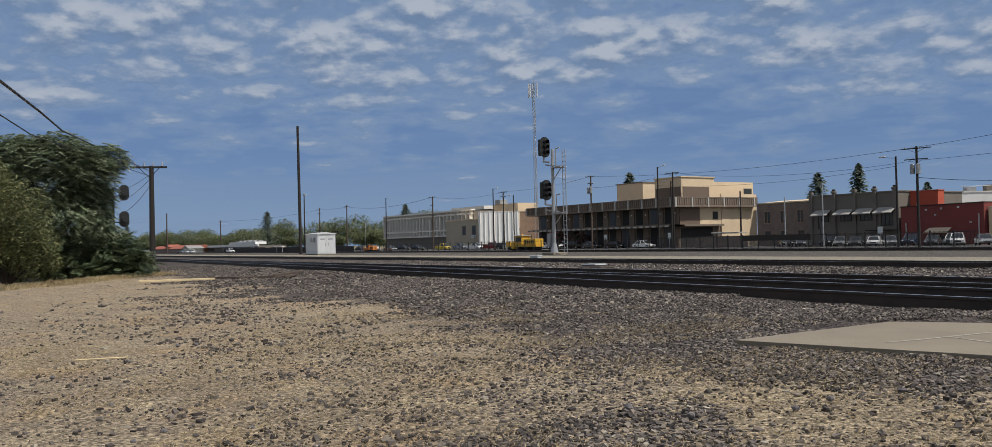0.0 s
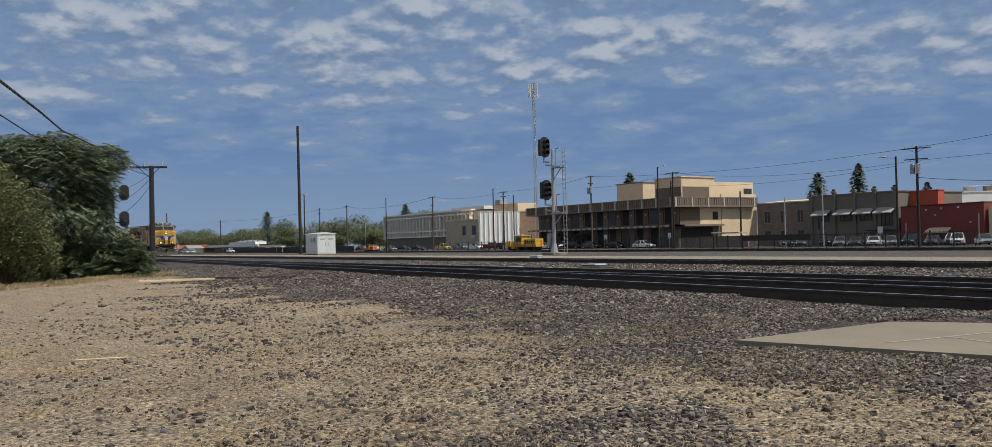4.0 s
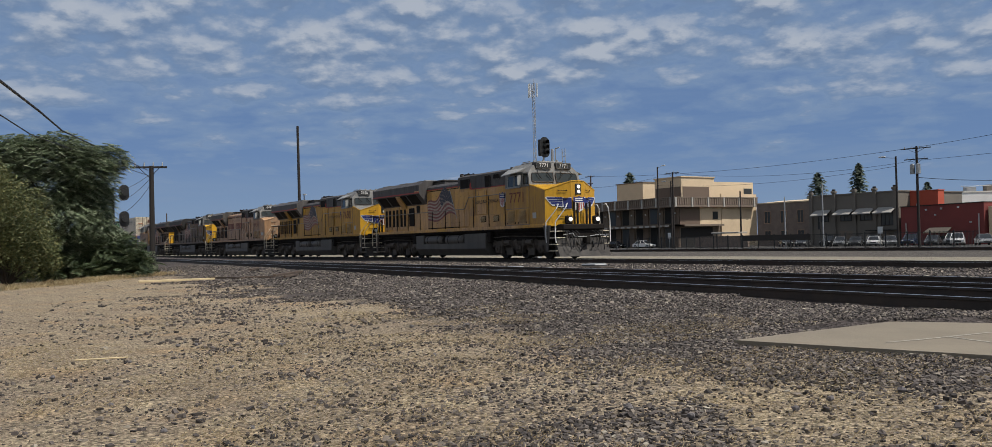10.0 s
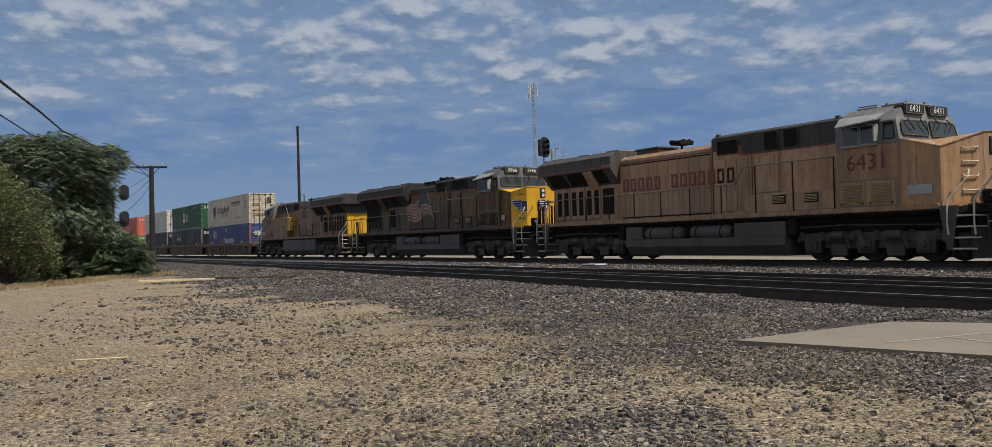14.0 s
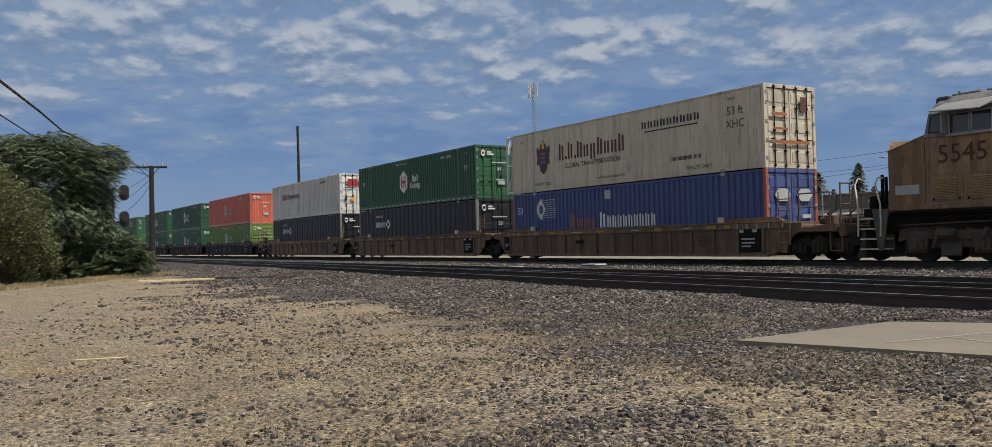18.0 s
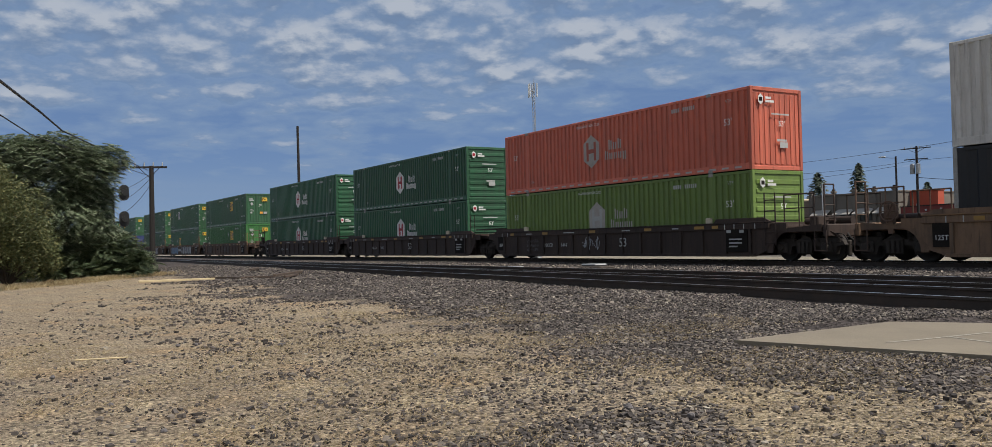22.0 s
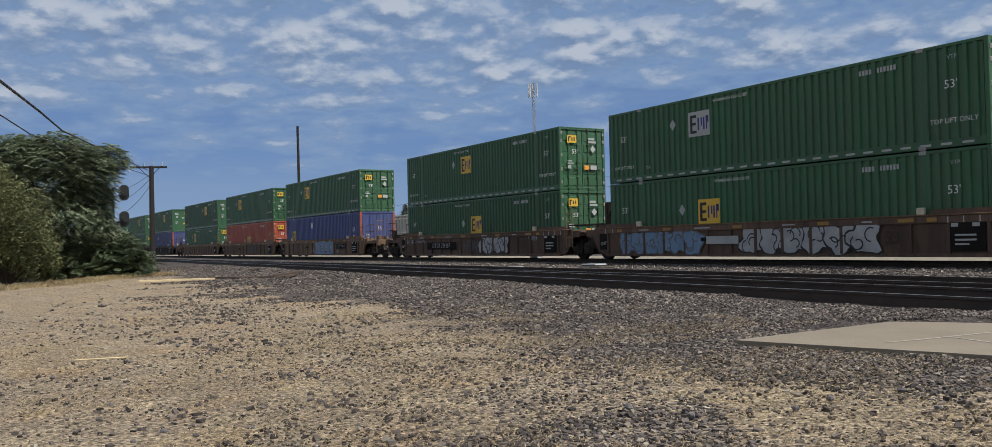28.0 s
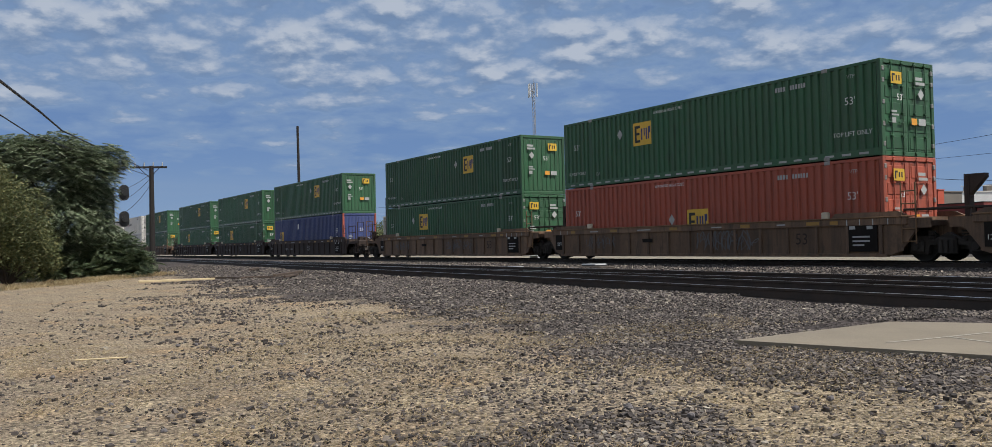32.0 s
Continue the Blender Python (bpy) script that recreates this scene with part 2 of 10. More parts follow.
def rail_along(pts, top):
    """One rail through points (x, y) with its head at the height top."""
    s = Shape()
    for (x0, y0), (x1, y1) in zip(pts, pts[1:]):
        n = len(RAIL_PROFILE)
        v = [(x0, y0 + a, top + b) for a, b in RAIL_PROFILE] + [(x1, y1 + a, top + b) for a, b in RAIL_PROFILE]
        s.add(v, [(i, (i + 1) % n, n + (i + 1) % n, n + i) for i in range(n)] + [tuple(range(n))[::-1], tuple(range(n, 2 * n))])
        s.add([(x0, y0 - 0.03, top), (x1, y1 - 0.03, top), (x1, y1 + 0.03, top), (x0, y0 + 0.03, top)], [(0, 1, 2, 3)], 1)
    return s


def track(name, label, near_pts, top, tie_from, tie_to, gauge=1.505, ties=True):
    """A track: two rails and its ties. near_pts: the line of the rail on the camera's side."""
    far_pts = [(x, y + gauge) for x, y in near_pts]
    root = thing(name, label, "railway track", kind="structure")
    part("rail", rail_along(near_pts, top), [M_RAIL, M_HEAD], root)
    part("rail", rail_along(far_pts, top), [M_RAIL, M_HEAD], root)
    if ties:
        s = Shape().soft(-0.11, -1.28, -0.17, 0.11, 1.28, 0.0, 0.012)
        me = s.mesh("tie", M_TIE)
        x = tie_from
        rng = random.Random(5)
        while x < tie_to:
            y = float(np.interp(x, [p[0] for p in near_pts], [p[1] for p in near_pts])) + gauge / 2
            part("tie", me, None, root, at=pose(x, y + rng.uniform(-0.04, 0.04), top - 0.17 + rng.uniform(-0.008, 0.008), 0, 0, rng.uniform(-0.6, 0.6)))
            x += 0.55
    return root

# ---- tracks ----
track("track_1", "rusty near track curving off a turnout in grey ballast", [(-58.0, 11.9), (-5.0, 9.25), (40.0, 7.0)], 0.30, -50, 3)
track("track_2", "rusty straight yard track in grey ballast", [(-700, 12.0), (300, 12.0)], 0.295, -52, -2)
track("track_3", "main line track carrying the freight train", [(-1200, TRACK_Y - 0.7525), (400, TRACK_Y - 0.7525)], RAIL, -80, -6)
track("track_4", "far track along the town's street", [(-1200, 43.7), (400, 43.7)], 0.22, -60, -20, ties=False)

# ---- concrete pad ----
setting("pavement", Shape().prism([(-5.47, 5.62), (0.6, 7.6), (0.2, 9.0), (-3.6, 8.75), (-5.15, 8.45), (-5.6, 7.9)][::-1], 2, -0.05, 0.125), M_PAD, "worn beige concrete slab beside the tracks", "pavement")

for _a, _b in (((-4.54, 6.36), (-4.49, 6.69)), ((-4.49, 6.69), (-4.46, 7.07)), ((-4.46, 7.07), (-4.42, 7.63)), ((-4.46, 7.07), (-4.02, 6.94))):
    _d = Vector((_b[0] - _a[0], _b[1] - _a[1], 0))
    _w = Vector((-_d.y, _d.x, 0)).normalized() * 0.014
    setting("trim", Shape().add([(_a[0] - _w.x, _a[1] - _w.y, 0.1285), (_b[0] - _w.x, _b[1] - _w.y, 0.1285), (_b[0] + _w.x, _b[1] + _w.y, 0.1285), (_a[0] + _w.x, _a[1] + _w.y, 0.1285)], [(0, 1, 2, 3)]), M_PADLINE, "thin crack across the concrete slab", "crack")

# ---- sky: drifting cloud sheet ----
def cloud_material():
    m = bpy.data.materials.new("cloud_sheet")
    m.use_nodes = True
    t = m.node_tree
    t.nodes.clear()
    co = t.nodes.new("ShaderNodeTexCoord").outputs["Object"]
    nm = t.nodes.new("ShaderNodeVectorMath")
    nm.operation = "NORMALIZE"
    t.links.new(co, nm.inputs[0])
    sep = t.nodes.new("ShaderNodeSeparateXYZ")
    t.links.new(nm.outputs[0], sep.inputs[0])

    def op(kind, a, b=0.0):
        n = t.nodes.new("ShaderNodeMath")
        n.operation = kind
        for s, v in zip(n.inputs, (a, b)):
            if hasattr(v, "node"):
                t.links.new(v, s)
            else:
                s.default_value = v
        return n.outputs[0]
    level = op("MULTIPLY", op("LOGARITHM", op("ADD", op("MAXIMUM", sep.outputs[2], 0.0), 0.06), 2.718), 0.62)
    flat = t.nodes.new("ShaderNodeCombineXYZ")
    t.links.new(sep.outputs[0], flat.inputs[0])
    t.links.new(sep.outputs[1], flat.inputs[1])
    t.links.new(level, flat.inputs[2])
    v = flat.outputs[0]
    moved = t.nodes.new("ShaderNodeVectorMath")
    moved.operation = "ADD"
    t.links.new(v, moved.inputs[0])
    moved.inputs[1].default_value = (0.004, 0.003, 0.022)

    def billow(vec):
        """Heaped round puffs at two sizes, frayed by noise."""
        warp = node(t, "ShaderNodeTexNoise", Scale=20.0, Detail=4.0, Roughness=0.6)
        t.links.new(vec, warp.inputs["Vector"])
        bent = t.nodes.new("ShaderNodeVectorMath")
        bent.operation = "MULTIPLY_ADD"
        t.links.new(warp.outputs["Color"], bent.inputs[0])
        bent.inputs[1].default_value = (0.05, 0.05, 0.05)
        t.links.new(vec, bent.inputs[2])
        out = []
        for scale, soft in ((17.0, 0.35), (44.0, 0.3)):
            vo = node(t, "ShaderNodeTexVoronoi", Scale=scale)
            vo.feature = "SMOOTH_F1"
            vo.inputs["Smoothness"].default_value = soft
            t.links.new(bent.outputs[0], vo.inputs["Vector"])
            out.append(op("SUBTRACT", 1.0, vo.outputs["Distance"]))
        body = noise_of(t, vec, 9.0, 6.0, 0.6)
        return op("ADD", op("ADD", op("MULTIPLY", out[0], 0.34), op("MULTIPLY", out[1], 0.13)), op("MULTIPLY", body, 0.62))
    big, big2 = billow(v), billow(moved.outputs[0])
    small = noise_of(t, v, 60.0, 5.0, 0.62)
    banks = noise_of(t, v, 3.6, 2.0, 0.5)
    high = t.nodes.new("ShaderNodeMapRange")
    high.interpolation_type = "SMOOTHSTEP"
    t.links.new(sep.outputs[2], high.inputs[0])
    high.inputs[1].default_value, high.inputs[2].default_value = 0.10, 0.20
    high.inputs[3].default_value, high.inputs[4].default_value = -0.15, 0.095
    mass = op("ADD", op("ADD", op("MULTIPLY", big, 0.95), op("MULTIPLY", banks, 0.2)), op("MULTIPLY", small, 0.1))
    mass = op("ADD", mass, high.outputs[0])
    cover = ramp(t, mass, [(0.635, 0.0), (0.73, 0.5), (0.88, 1.0)])
    veil = ramp(t, mass, [(0.48, 0.0), (0.66, 1.0)])
    # thin level streaks nearer the horizon
    long = t.nodes.new("ShaderNodeCombineXYZ")
    t.links.new(op("MULTIPLY", sep.outputs[0], 2.6), long.inputs[0])
    t.links.new(op("MULTIPLY", sep.outputs[1], 2.6), long.inputs[1])
    t.links.new(op("MULTIPLY", sep.outputs[2], 26.0), long.inputs[2])
    streak = ramp(t, noise_of(t, long.outputs[0], 1.5, 5.0, 0.6), [(0.46, 0.0), (0.68, 0.6)])
    veil = op("MAXIMUM", veil, streak)
    # light catches the side of each puff that faces the sun
    lit = op("ADD", op("MULTIPLY", op("SUBTRACT", big, big2), 1.5), op("ADD", op("MULTIPLY", small, 0.35), op("MULTIPLY", mass, 0.55)))
    shade = ramp(t, lit, [(0.42, (0.15, 0.215, 0.335)), (0.56, (0.235, 0.30, 0.41)), (0.78, (0.40, 0.445, 0.52))])
    low = ramp(t, sep.outputs[2], [(0.0, (0.20, 0.30, 0.445)), (0.10, (0.11, 0.205, 0.40)), (0.30, (0.058, 0.13, 0.315))])
    blue = mixed(t, veil, low, (0.165, 0.255, 0.415))
    fac = op("MAXIMUM", cover, veil)
    em = t.nodes.new("ShaderNodeEmission")
    t.links.new(mixed(t, cover, blue, shade), em.inputs[0])
    em.inputs[1].default_value = 1.0
    fac = op("MAXIMUM", fac, 0.92)
    tr = t.nodes.new("ShaderNodeBsdfTransparent")
    mx = t.nodes.new("ShaderNodeMixShader")
    t.links.new(fac, mx.inputs[0])
    t.links.new(tr.outputs[0], mx.inputs[1])
    t.links.new(em.outputs[0], mx.inputs[2])
    t.links.new(mx.outputs[0], t.nodes.new("ShaderNodeOutputMaterial").inputs[0])
    return m


def cloud_sheet():
    """A far curved sheet of cloud over the horizon, in front of the sky."""
    s = Shape()
    R, na, ne = 4200.0, 64, 20
    for j in range(ne + 1):
        e = radians(-1.0 + 36.0 * j / ne)
        for i in range(na + 1):
            a = radians(149.0 - 75.0 + 150.0 * i / na)
            s.v.append((R * math.cos(e) * math.cos(a), R * math.cos(e) * math.sin(a), R * math.sin(e)))
    for j in range(ne):
        for i in range(na):
            k = j * (na + 1) + i
            s.f.append((k, k + 1, k + na + 2, k + na + 1))
            s.m.append(0)
    ob = new("backdrop", s.mesh("backdrop", cloud_material(), True))
    return tagged(ob, "pale broken clouds drifting over blue sky", "clouds", "", "structure")


CLOUDS = cloud_sheet()

RUNNING = []  # things that travel with the train: object, place along the train, turn, height over the rail
_cache = {}


def shared(key, make, mats):
    """Mesh data shared between alike pieces."""
    if key not in _cache:
        _cache[key] = make().mesh(key[0], mats)
    return _cache[key]


# ---- train materials ----
M_BLACK = surface("black_underframe", (0.013, 0.0115, 0.0105), 0.8, 0.0, (0.03, 0.024, 0.02), 0.6, 1.6, 30.0, 0.2, spec=0.12)
M_WHEEL = surface("wheel_steel", (0.02, 0.017, 0.015), 0.7, 0.2, (0.02, 0.018, 0.016), 0.6, 3.0, 30.0)
M_GLASS = glass_dark("cab_glass", (0.014, 0.017, 0.016), 0.1)
M_WHITE = surface("white_lettering", (0.72, 0.72, 0.70), 0.6, 0.0, (0.4, 0.4, 0.38), 0.5, 2.0, 40.0, 0.0)
M_INK = surface("black_lettering", (0.02, 0.02, 0.02), 0.6, bump=0.0)
M_RED = surface("red_lettering", (0.34, 0.03, 0.02), 0.6, 0.0, (0.22, 0.05, 0.035), 0.6, 3.0, 40.0, 0.0)
M_BLUE = surface("blue_emblem", (0.018, 0.028, 0.16), 0.5, bump=0.0)
M_YLW = surface("yellow_label", (0.72, 0.45, 0.04), 0.55, bump=0.0)
M_ORANGE_LBL = surface("orange_label", (0.75, 0.33, 0.04), 0.55, bump=0.0)
M_GREYTXT = surface("grey_lettering", (0.42, 0.43, 0.42), 0.6, bump=0.0)
M_LAMP = glow("headlight", (1.0, 0.95, 0.84), 0.55)
M_LAMPDIM = surface("lamp_lens", (0.65, 0.66, 0.62), 0.2, bump=0.0)
M_HANDRAIL = surface("pale_handrail", (0.62, 0.55, 0.42), 0.5, 0.0, (0.35, 0.28, 0.18), 0.5, 4.0)
M_RUBBER = surface("black_hose", (0.015, 0.015, 0.015), 0.7)


def loco_paint(name, colour, faded, dirt, amount, rough=0.5):
    """Sun-bleached paint with rain streaks, oil and dust, a little different on every panel."""
    m, t, p = nodes_of(name)
    co = t.nodes.new("ShaderNodeTexCoord").outputs["Object"]
    mp = t.nodes.new("ShaderNodeMapping")
    mp.inputs["Scale"].default_value = (1.0, 1.0, 0.1)
    t.links.new(co, mp.inputs[0])
    info = t.nodes.new("ShaderNodeObjectInfo")
    col = mixed(t, ramp(t, noise_of(t, co, 0.45, 3.0, 0.5), [(0.4, 0.0), (0.62, 1.0)]), colour, faded)
    col = mixed(t, ramp(t, noise_of(t, mp.outputs[0], 2.6, 6.0, 0.68), [(0.40, 0.0), (0.66, amount)]), col, dirt)
    col = mixed(t, ramp(t, noise_of(t, mp.outputs[0], 9.0, 4.0, 0.6), [(0.56, 0.0), (0.7, amount * 0.9)]), col, tuple(c * 0.6 for c in dirt))
    col = mixed(t, ramp(t, noise_of(t, co, 3.2, 6.0, 0.7), [(0.5, 0.0), (0.75, amount * 0.8)]), col, dirt)
    fine = noise_of(t, co, 34.0, 4.0, 0.65)
    col = mixed(t, ramp(t, fine, [(0.6, 0.0), (0.72, 0.5)]), col, tuple(c * 0.35 for c in dirt))
    col = mixed(t, 1.0, col, ramp(t, info.outputs["Random"], [(0.0, 0.78), (1.0, 1.12)]), "MULTIPLY")
    t.links.new(col, p.inputs["Base Color"])
    t.links.new(ramp(t, fine, [(0.2, rough - 0.12), (0.8, rough + 0.15)]), p.inputs["Roughness"])
    p.inputs["Specular IOR Level"].default_value = 0.35
    relief(t, p, noise_of(t, co, 5.0, 3.0, 0.5), 0.12, 0.03)
    return m


def paint_set(tag, yellow, faded, grey, dirt, amount):
    return dict(
        body=loco_paint(tag + "_body_paint", yellow, faded, dirt, amount),
        grey=loco_paint(tag + "_roof_paint", grey, tuple(c * 1.25 for c in grey), tuple(c * 0.45 for c in grey), 0.7, 0.6),
        cab=loco_paint(tag + "_cab_roof", (0.20, 0.20, 0.19) if tag != "sooty" else (0.10, 0.10, 0.095), (0.235, 0.23, 0.22) if tag != "sooty" else (0.12, 0.12, 0.11), (0.09, 0.085, 0.08), 0.7, 0.55),
        tag=tag)


P_CLEAN = paint_set("bright", (0.53, 0.275, 0.014), (0.47, 0.255, 0.03), (0.085, 0.078, 0.075), (0.19, 0.105, 0.035), 0.6)
P_LEAD = paint_set("lead", (0.54, 0.29, 0.035), (0.54, 0.33, 0.16), (0.085, 0.078, 0.075), (0.25, 0.145, 0.07), 0.65)
# nose yellow, brighter than the body paint with sunlight put into it
M_NOSE = loco_paint("sunlit_nose_yellow", (0.66, 0.36, 0.018), (0.60, 0.32, 0.02), (0.36, 0.19, 0.03), 0.4, 0.42)
M_CARTRUCK = surface("grimy_car_truck", (0.05, 0.042, 0.036), 0.75, 0.0, (0.02, 0.017, 0.015), 0.8, 2.2, 26.0, 0.3, spec=0.25)
M_TRUCK = surface("dusty_truck_frame", (0.11, 0.092, 0.076), 0.75, 0.0, (0.036, 0.03, 0.025), 0.8, 2.2, 26.0, 0.3, spec=0.25)
M_PLOW = surface("scuffed_plow_paint", (0.022, 0.02, 0.018), 0.7, 0.0, (0.065, 0.055, 0.046), 0.8, 2.2, 26.0, 0.2, streaks=True)
M_REDFADE = surface("faded_red_lettering", (0.20, 0.045, 0.035), 0.6, 0.0, (0.18, 0.08, 0.06), 0.7, 2.5, 30.0, 0.0)
M_NUMRED = surface("dull_red_numerals", (0.14, 0.026, 0.014), 0.6, 0.0, (0.2, 0.07, 0.04), 0.6, 3.0, 40.0, 0.0)
M_MAROON = surface("dark_maroon_numerals", (0.05, 0.012, 0.009), 0.6, bump=0.0)
M_AWNING = surface("pale_grey_cab_trim", (0.30, 0.30, 0.285), 0.5, 0.0, (0.17, 0.165, 0.155), 0.6, 2.0, 26.0, 0.08)
M_TANK = surface("grey_tank_paint", (0.088, 0.079, 0.068), 0.6, 0.0, (0.04, 0.035, 0.03), 0.8, 1.2, 26.0, 0.15, streaks=True)
F_RED = surface("faded_red_stripe", (0.22, 0.06, 0.05), 0.6, 0.0, (0.12, 0.06, 0.04), 0.7, 2.5, 30.0, 0.0)
F_WHITE = surface("faded_white_stripe", (0.38, 0.30, 0.25), 0.6, 0.0, (0.2, 0.15, 0.11), 0.8, 2.5, 30.0, 0.0)
F_BLUE = surface("faded_blue_field", (0.028, 0.03, 0.05), 0.6, 0.0, (0.045, 0.04, 0.04), 0.7, 2.5, 30.0, 0.0)
# pale slat colour holds the skylight caught by up-facing slats
M_SLATPALE = surface("skylit_louvre_slat", (0.48, 0.36, 0.19), 0.6, 0.0, (0.25, 0.17, 0.09), 0.7, 3.0, 30.0, 0.05)
M_GRAB = surface("worn_handrail", (0.20, 0.17, 0.14), 0.45, 0.2, (0.09, 0.075, 0.06), 0.7, 3.0, 30.0, 0.05)
P_FADED = paint_set("faded", (0.43, 0.245, 0.12), (0.44, 0.285, 0.18), (0.066, 0.058, 0.052), (0.19, 0.115, 0.07), 0.75)
P_SOOTY = paint_set("sooty", (0.18, 0.10, 0.025), (0.11, 0.067, 0.035), (0.026, 0.023, 0.021), (0.022, 0.016, 0.012), 0.9)
P_DULL = paint_set("dull", (0.30, 0.165, 0.068), (0.25, 0.155, 0.09), (0.045, 0.04, 0.036), (0.085, 0.053, 0.03), 0.8)


# ---- running gear ----
def wheel_shape(r, w=0.13):
    s = Shape()
    s.tube((0, -w / 2, 0), (0, w / 2, 0), r * 0.94, r * 0.94, 24)
    s.tube((0, w / 2, 0), (0, w / 2 + 0.03, 0), r, r, 24)
    s.tube((0, -w / 2 - 0.05, 0), (0, -w / 2, 0), r * 0.35, r * 0.4, 12)
    return s


def add_truck(parent, x, axles, r, half, kind):
    """A truck with its side frames; its wheels are its sub-parts."""
    length = abs(axles[-1] - axles[0]) / 2
    loco = half > 1.05

    def frames():
        s = Shape()
        for side in (-1, 1):
            y0, y1 = side * (half - 0.10), side * (half + 0.08)
            top = r + (0.50 if loco else 0.28)
            under = r + (0.14 if loco else 0.02)
            # beam with an arch between the axles
            prof = [(-length - 0.62, r + 0.06), (-length - 0.55, top - 0.1), (-length - 0.3, top), (-length * 0.62, top), (-length * 0.45, top - 0.1), (0, top - 0.12) if loco else (0, top + 0.1), (length * 0.45, top - 0.1), (length * 0.62, top), (length + 0.3, top), (length + 0.55, top - 0.1), (length + 0.62, r + 0.06)]
            prof += [(length + 0.36, under)]
            for a in sorted(axles, reverse=True):
                prof += [(a + 0.34, under), (a + 0.27, r - 0.24), (a - 0.27, r - 0.24), (a - 0.34, under)]
            prof += [(-length - 0.36, under)]
            clean = []
            for p in prof:
                if not clean or (abs(p[0] - clean[-1][0]) + abs(p[1] - clean[-1][1])) > 0.015:
                    clean.append(p)
            s.prism(clean, 1, min(y0, y1), max(y0, y1))
            for a in axles:
                s.soft(a - 0.2, side * (half + 0.06), r - 0.2, a + 0.2, side * (half + 0.2), r + 0.16, 0.05)
                s.tube((a, side * (half + 0.18), r), (a, side * (half + 0.26), r), 0.13, 0.11, 12)
                for k in (-0.4, 0.4):
                    for j in range(4):
                        s.tube((a + k, side * (half + 0.05), r + 0.14 + j * 0.08), (a + k, side * (half + 0.05), r + 0.19 + j * 0.08), 0.1, 0.1, 8)
                # brake shoe and its hanger beside each wheel
                s.soft(a + r + 0.02, side * 0.68, r - 0.3, a + r + 0.12, side * 0.84, r + 0.2, 0.03)
            if loco:
                for a in (-length * 0.5, length * 0.5):
                    s.tube((a - 0.22, side * (half + 0.14), r + 0.3), (a + 0.3, side * (half + 0.14), r + 0.3), 0.13, 0.13, 10)
                    s.path([(a + 0.3, side * (half + 0.14), r + 0.3), (a + 0.48, side * (half + 0.14), r - 0.12)], 0.03)
                    s.soft(a - 0.3, side * (half - 0.02), r - 0.34, a + 0.3, side * (half + 0.06), r + 0.02, 0.03)
                s.path([(-length - 0.5, side * (half + 0.12), r + 0.56), (-length * 0.4, side * (half + 0.16), r + 0.62), (length + 0.5, side * (half + 0.12), r + 0.55)], 0.022)
                # damper across the middle axle box
                s.tube((-0.16, side * (half + 0.2), r + 0.42), (0.1, side * (half + 0.24), r - 0.06), 0.07, 0.07, 8)
            else:
                s.soft(-0.28, min(side * (half + 0.0), side * (half + 0.16)), r - 0.24, 0.28, max(side * (half + 0.0), side * (half + 0.16)), r + 0.26, 0.04)
                for k in (-0.17, 0.0, 0.17):
                    s.tube((k, side * (half + 0.17), r - 0.2), (k, side * (half + 0.17), r + 0.16), 0.07, 0.07, 8)
        s.box(-length, -half + 0.1, r - 0.1, length, half - 0.1, r + 0.2)
        if loco:
            # traction motors between the wheels
            for a in axles:
                s.soft(a - 0.1, -0.62, 0.14, a + 0.85, 0.62, r + 0.3, 0.08)
        return s
    tr = part("truck", shared(("truck", kind), frames, M_TRUCK if loco else M_CARTRUCK), None, parent, at=pose(x, 0, 0))
    me = shared(("wheel", kind), lambda: wheel_shape(r), M_WHEEL)
    for a in axles:
        for side in (-1, 1):
            part("wheel", me, None, tr, at=pose(a, side * 0.76, r, 0, 0, 0 if side < 0 else 180))
    return tr


def coupler(parent, x, sgn):
    s = Shape().soft(x - 0.45 * sgn, -0.12, 0.76, x, 0.12, 1.02, 0.04).soft(x - 0.02 * sgn, -0.17, 0.7, x + 0.22 * sgn, 0.1, 1.08, 0.05)
    part("coupler", s, M_BLACK, parent, "rusty knuckle coupler")
    for y in (-0.45, 0.45):
        h = Shape()
        h.path([(x - 0.4 * sgn, y, 1.15), (x - 0.1 * sgn, y, 0.75), (x + 0.1 * sgn, y * 0.7, 0.55), (x + 0.2 * sgn, y * 0.5, 0.7)], 0.03)
        part("air_hose", h, M_RUBBER, parent)


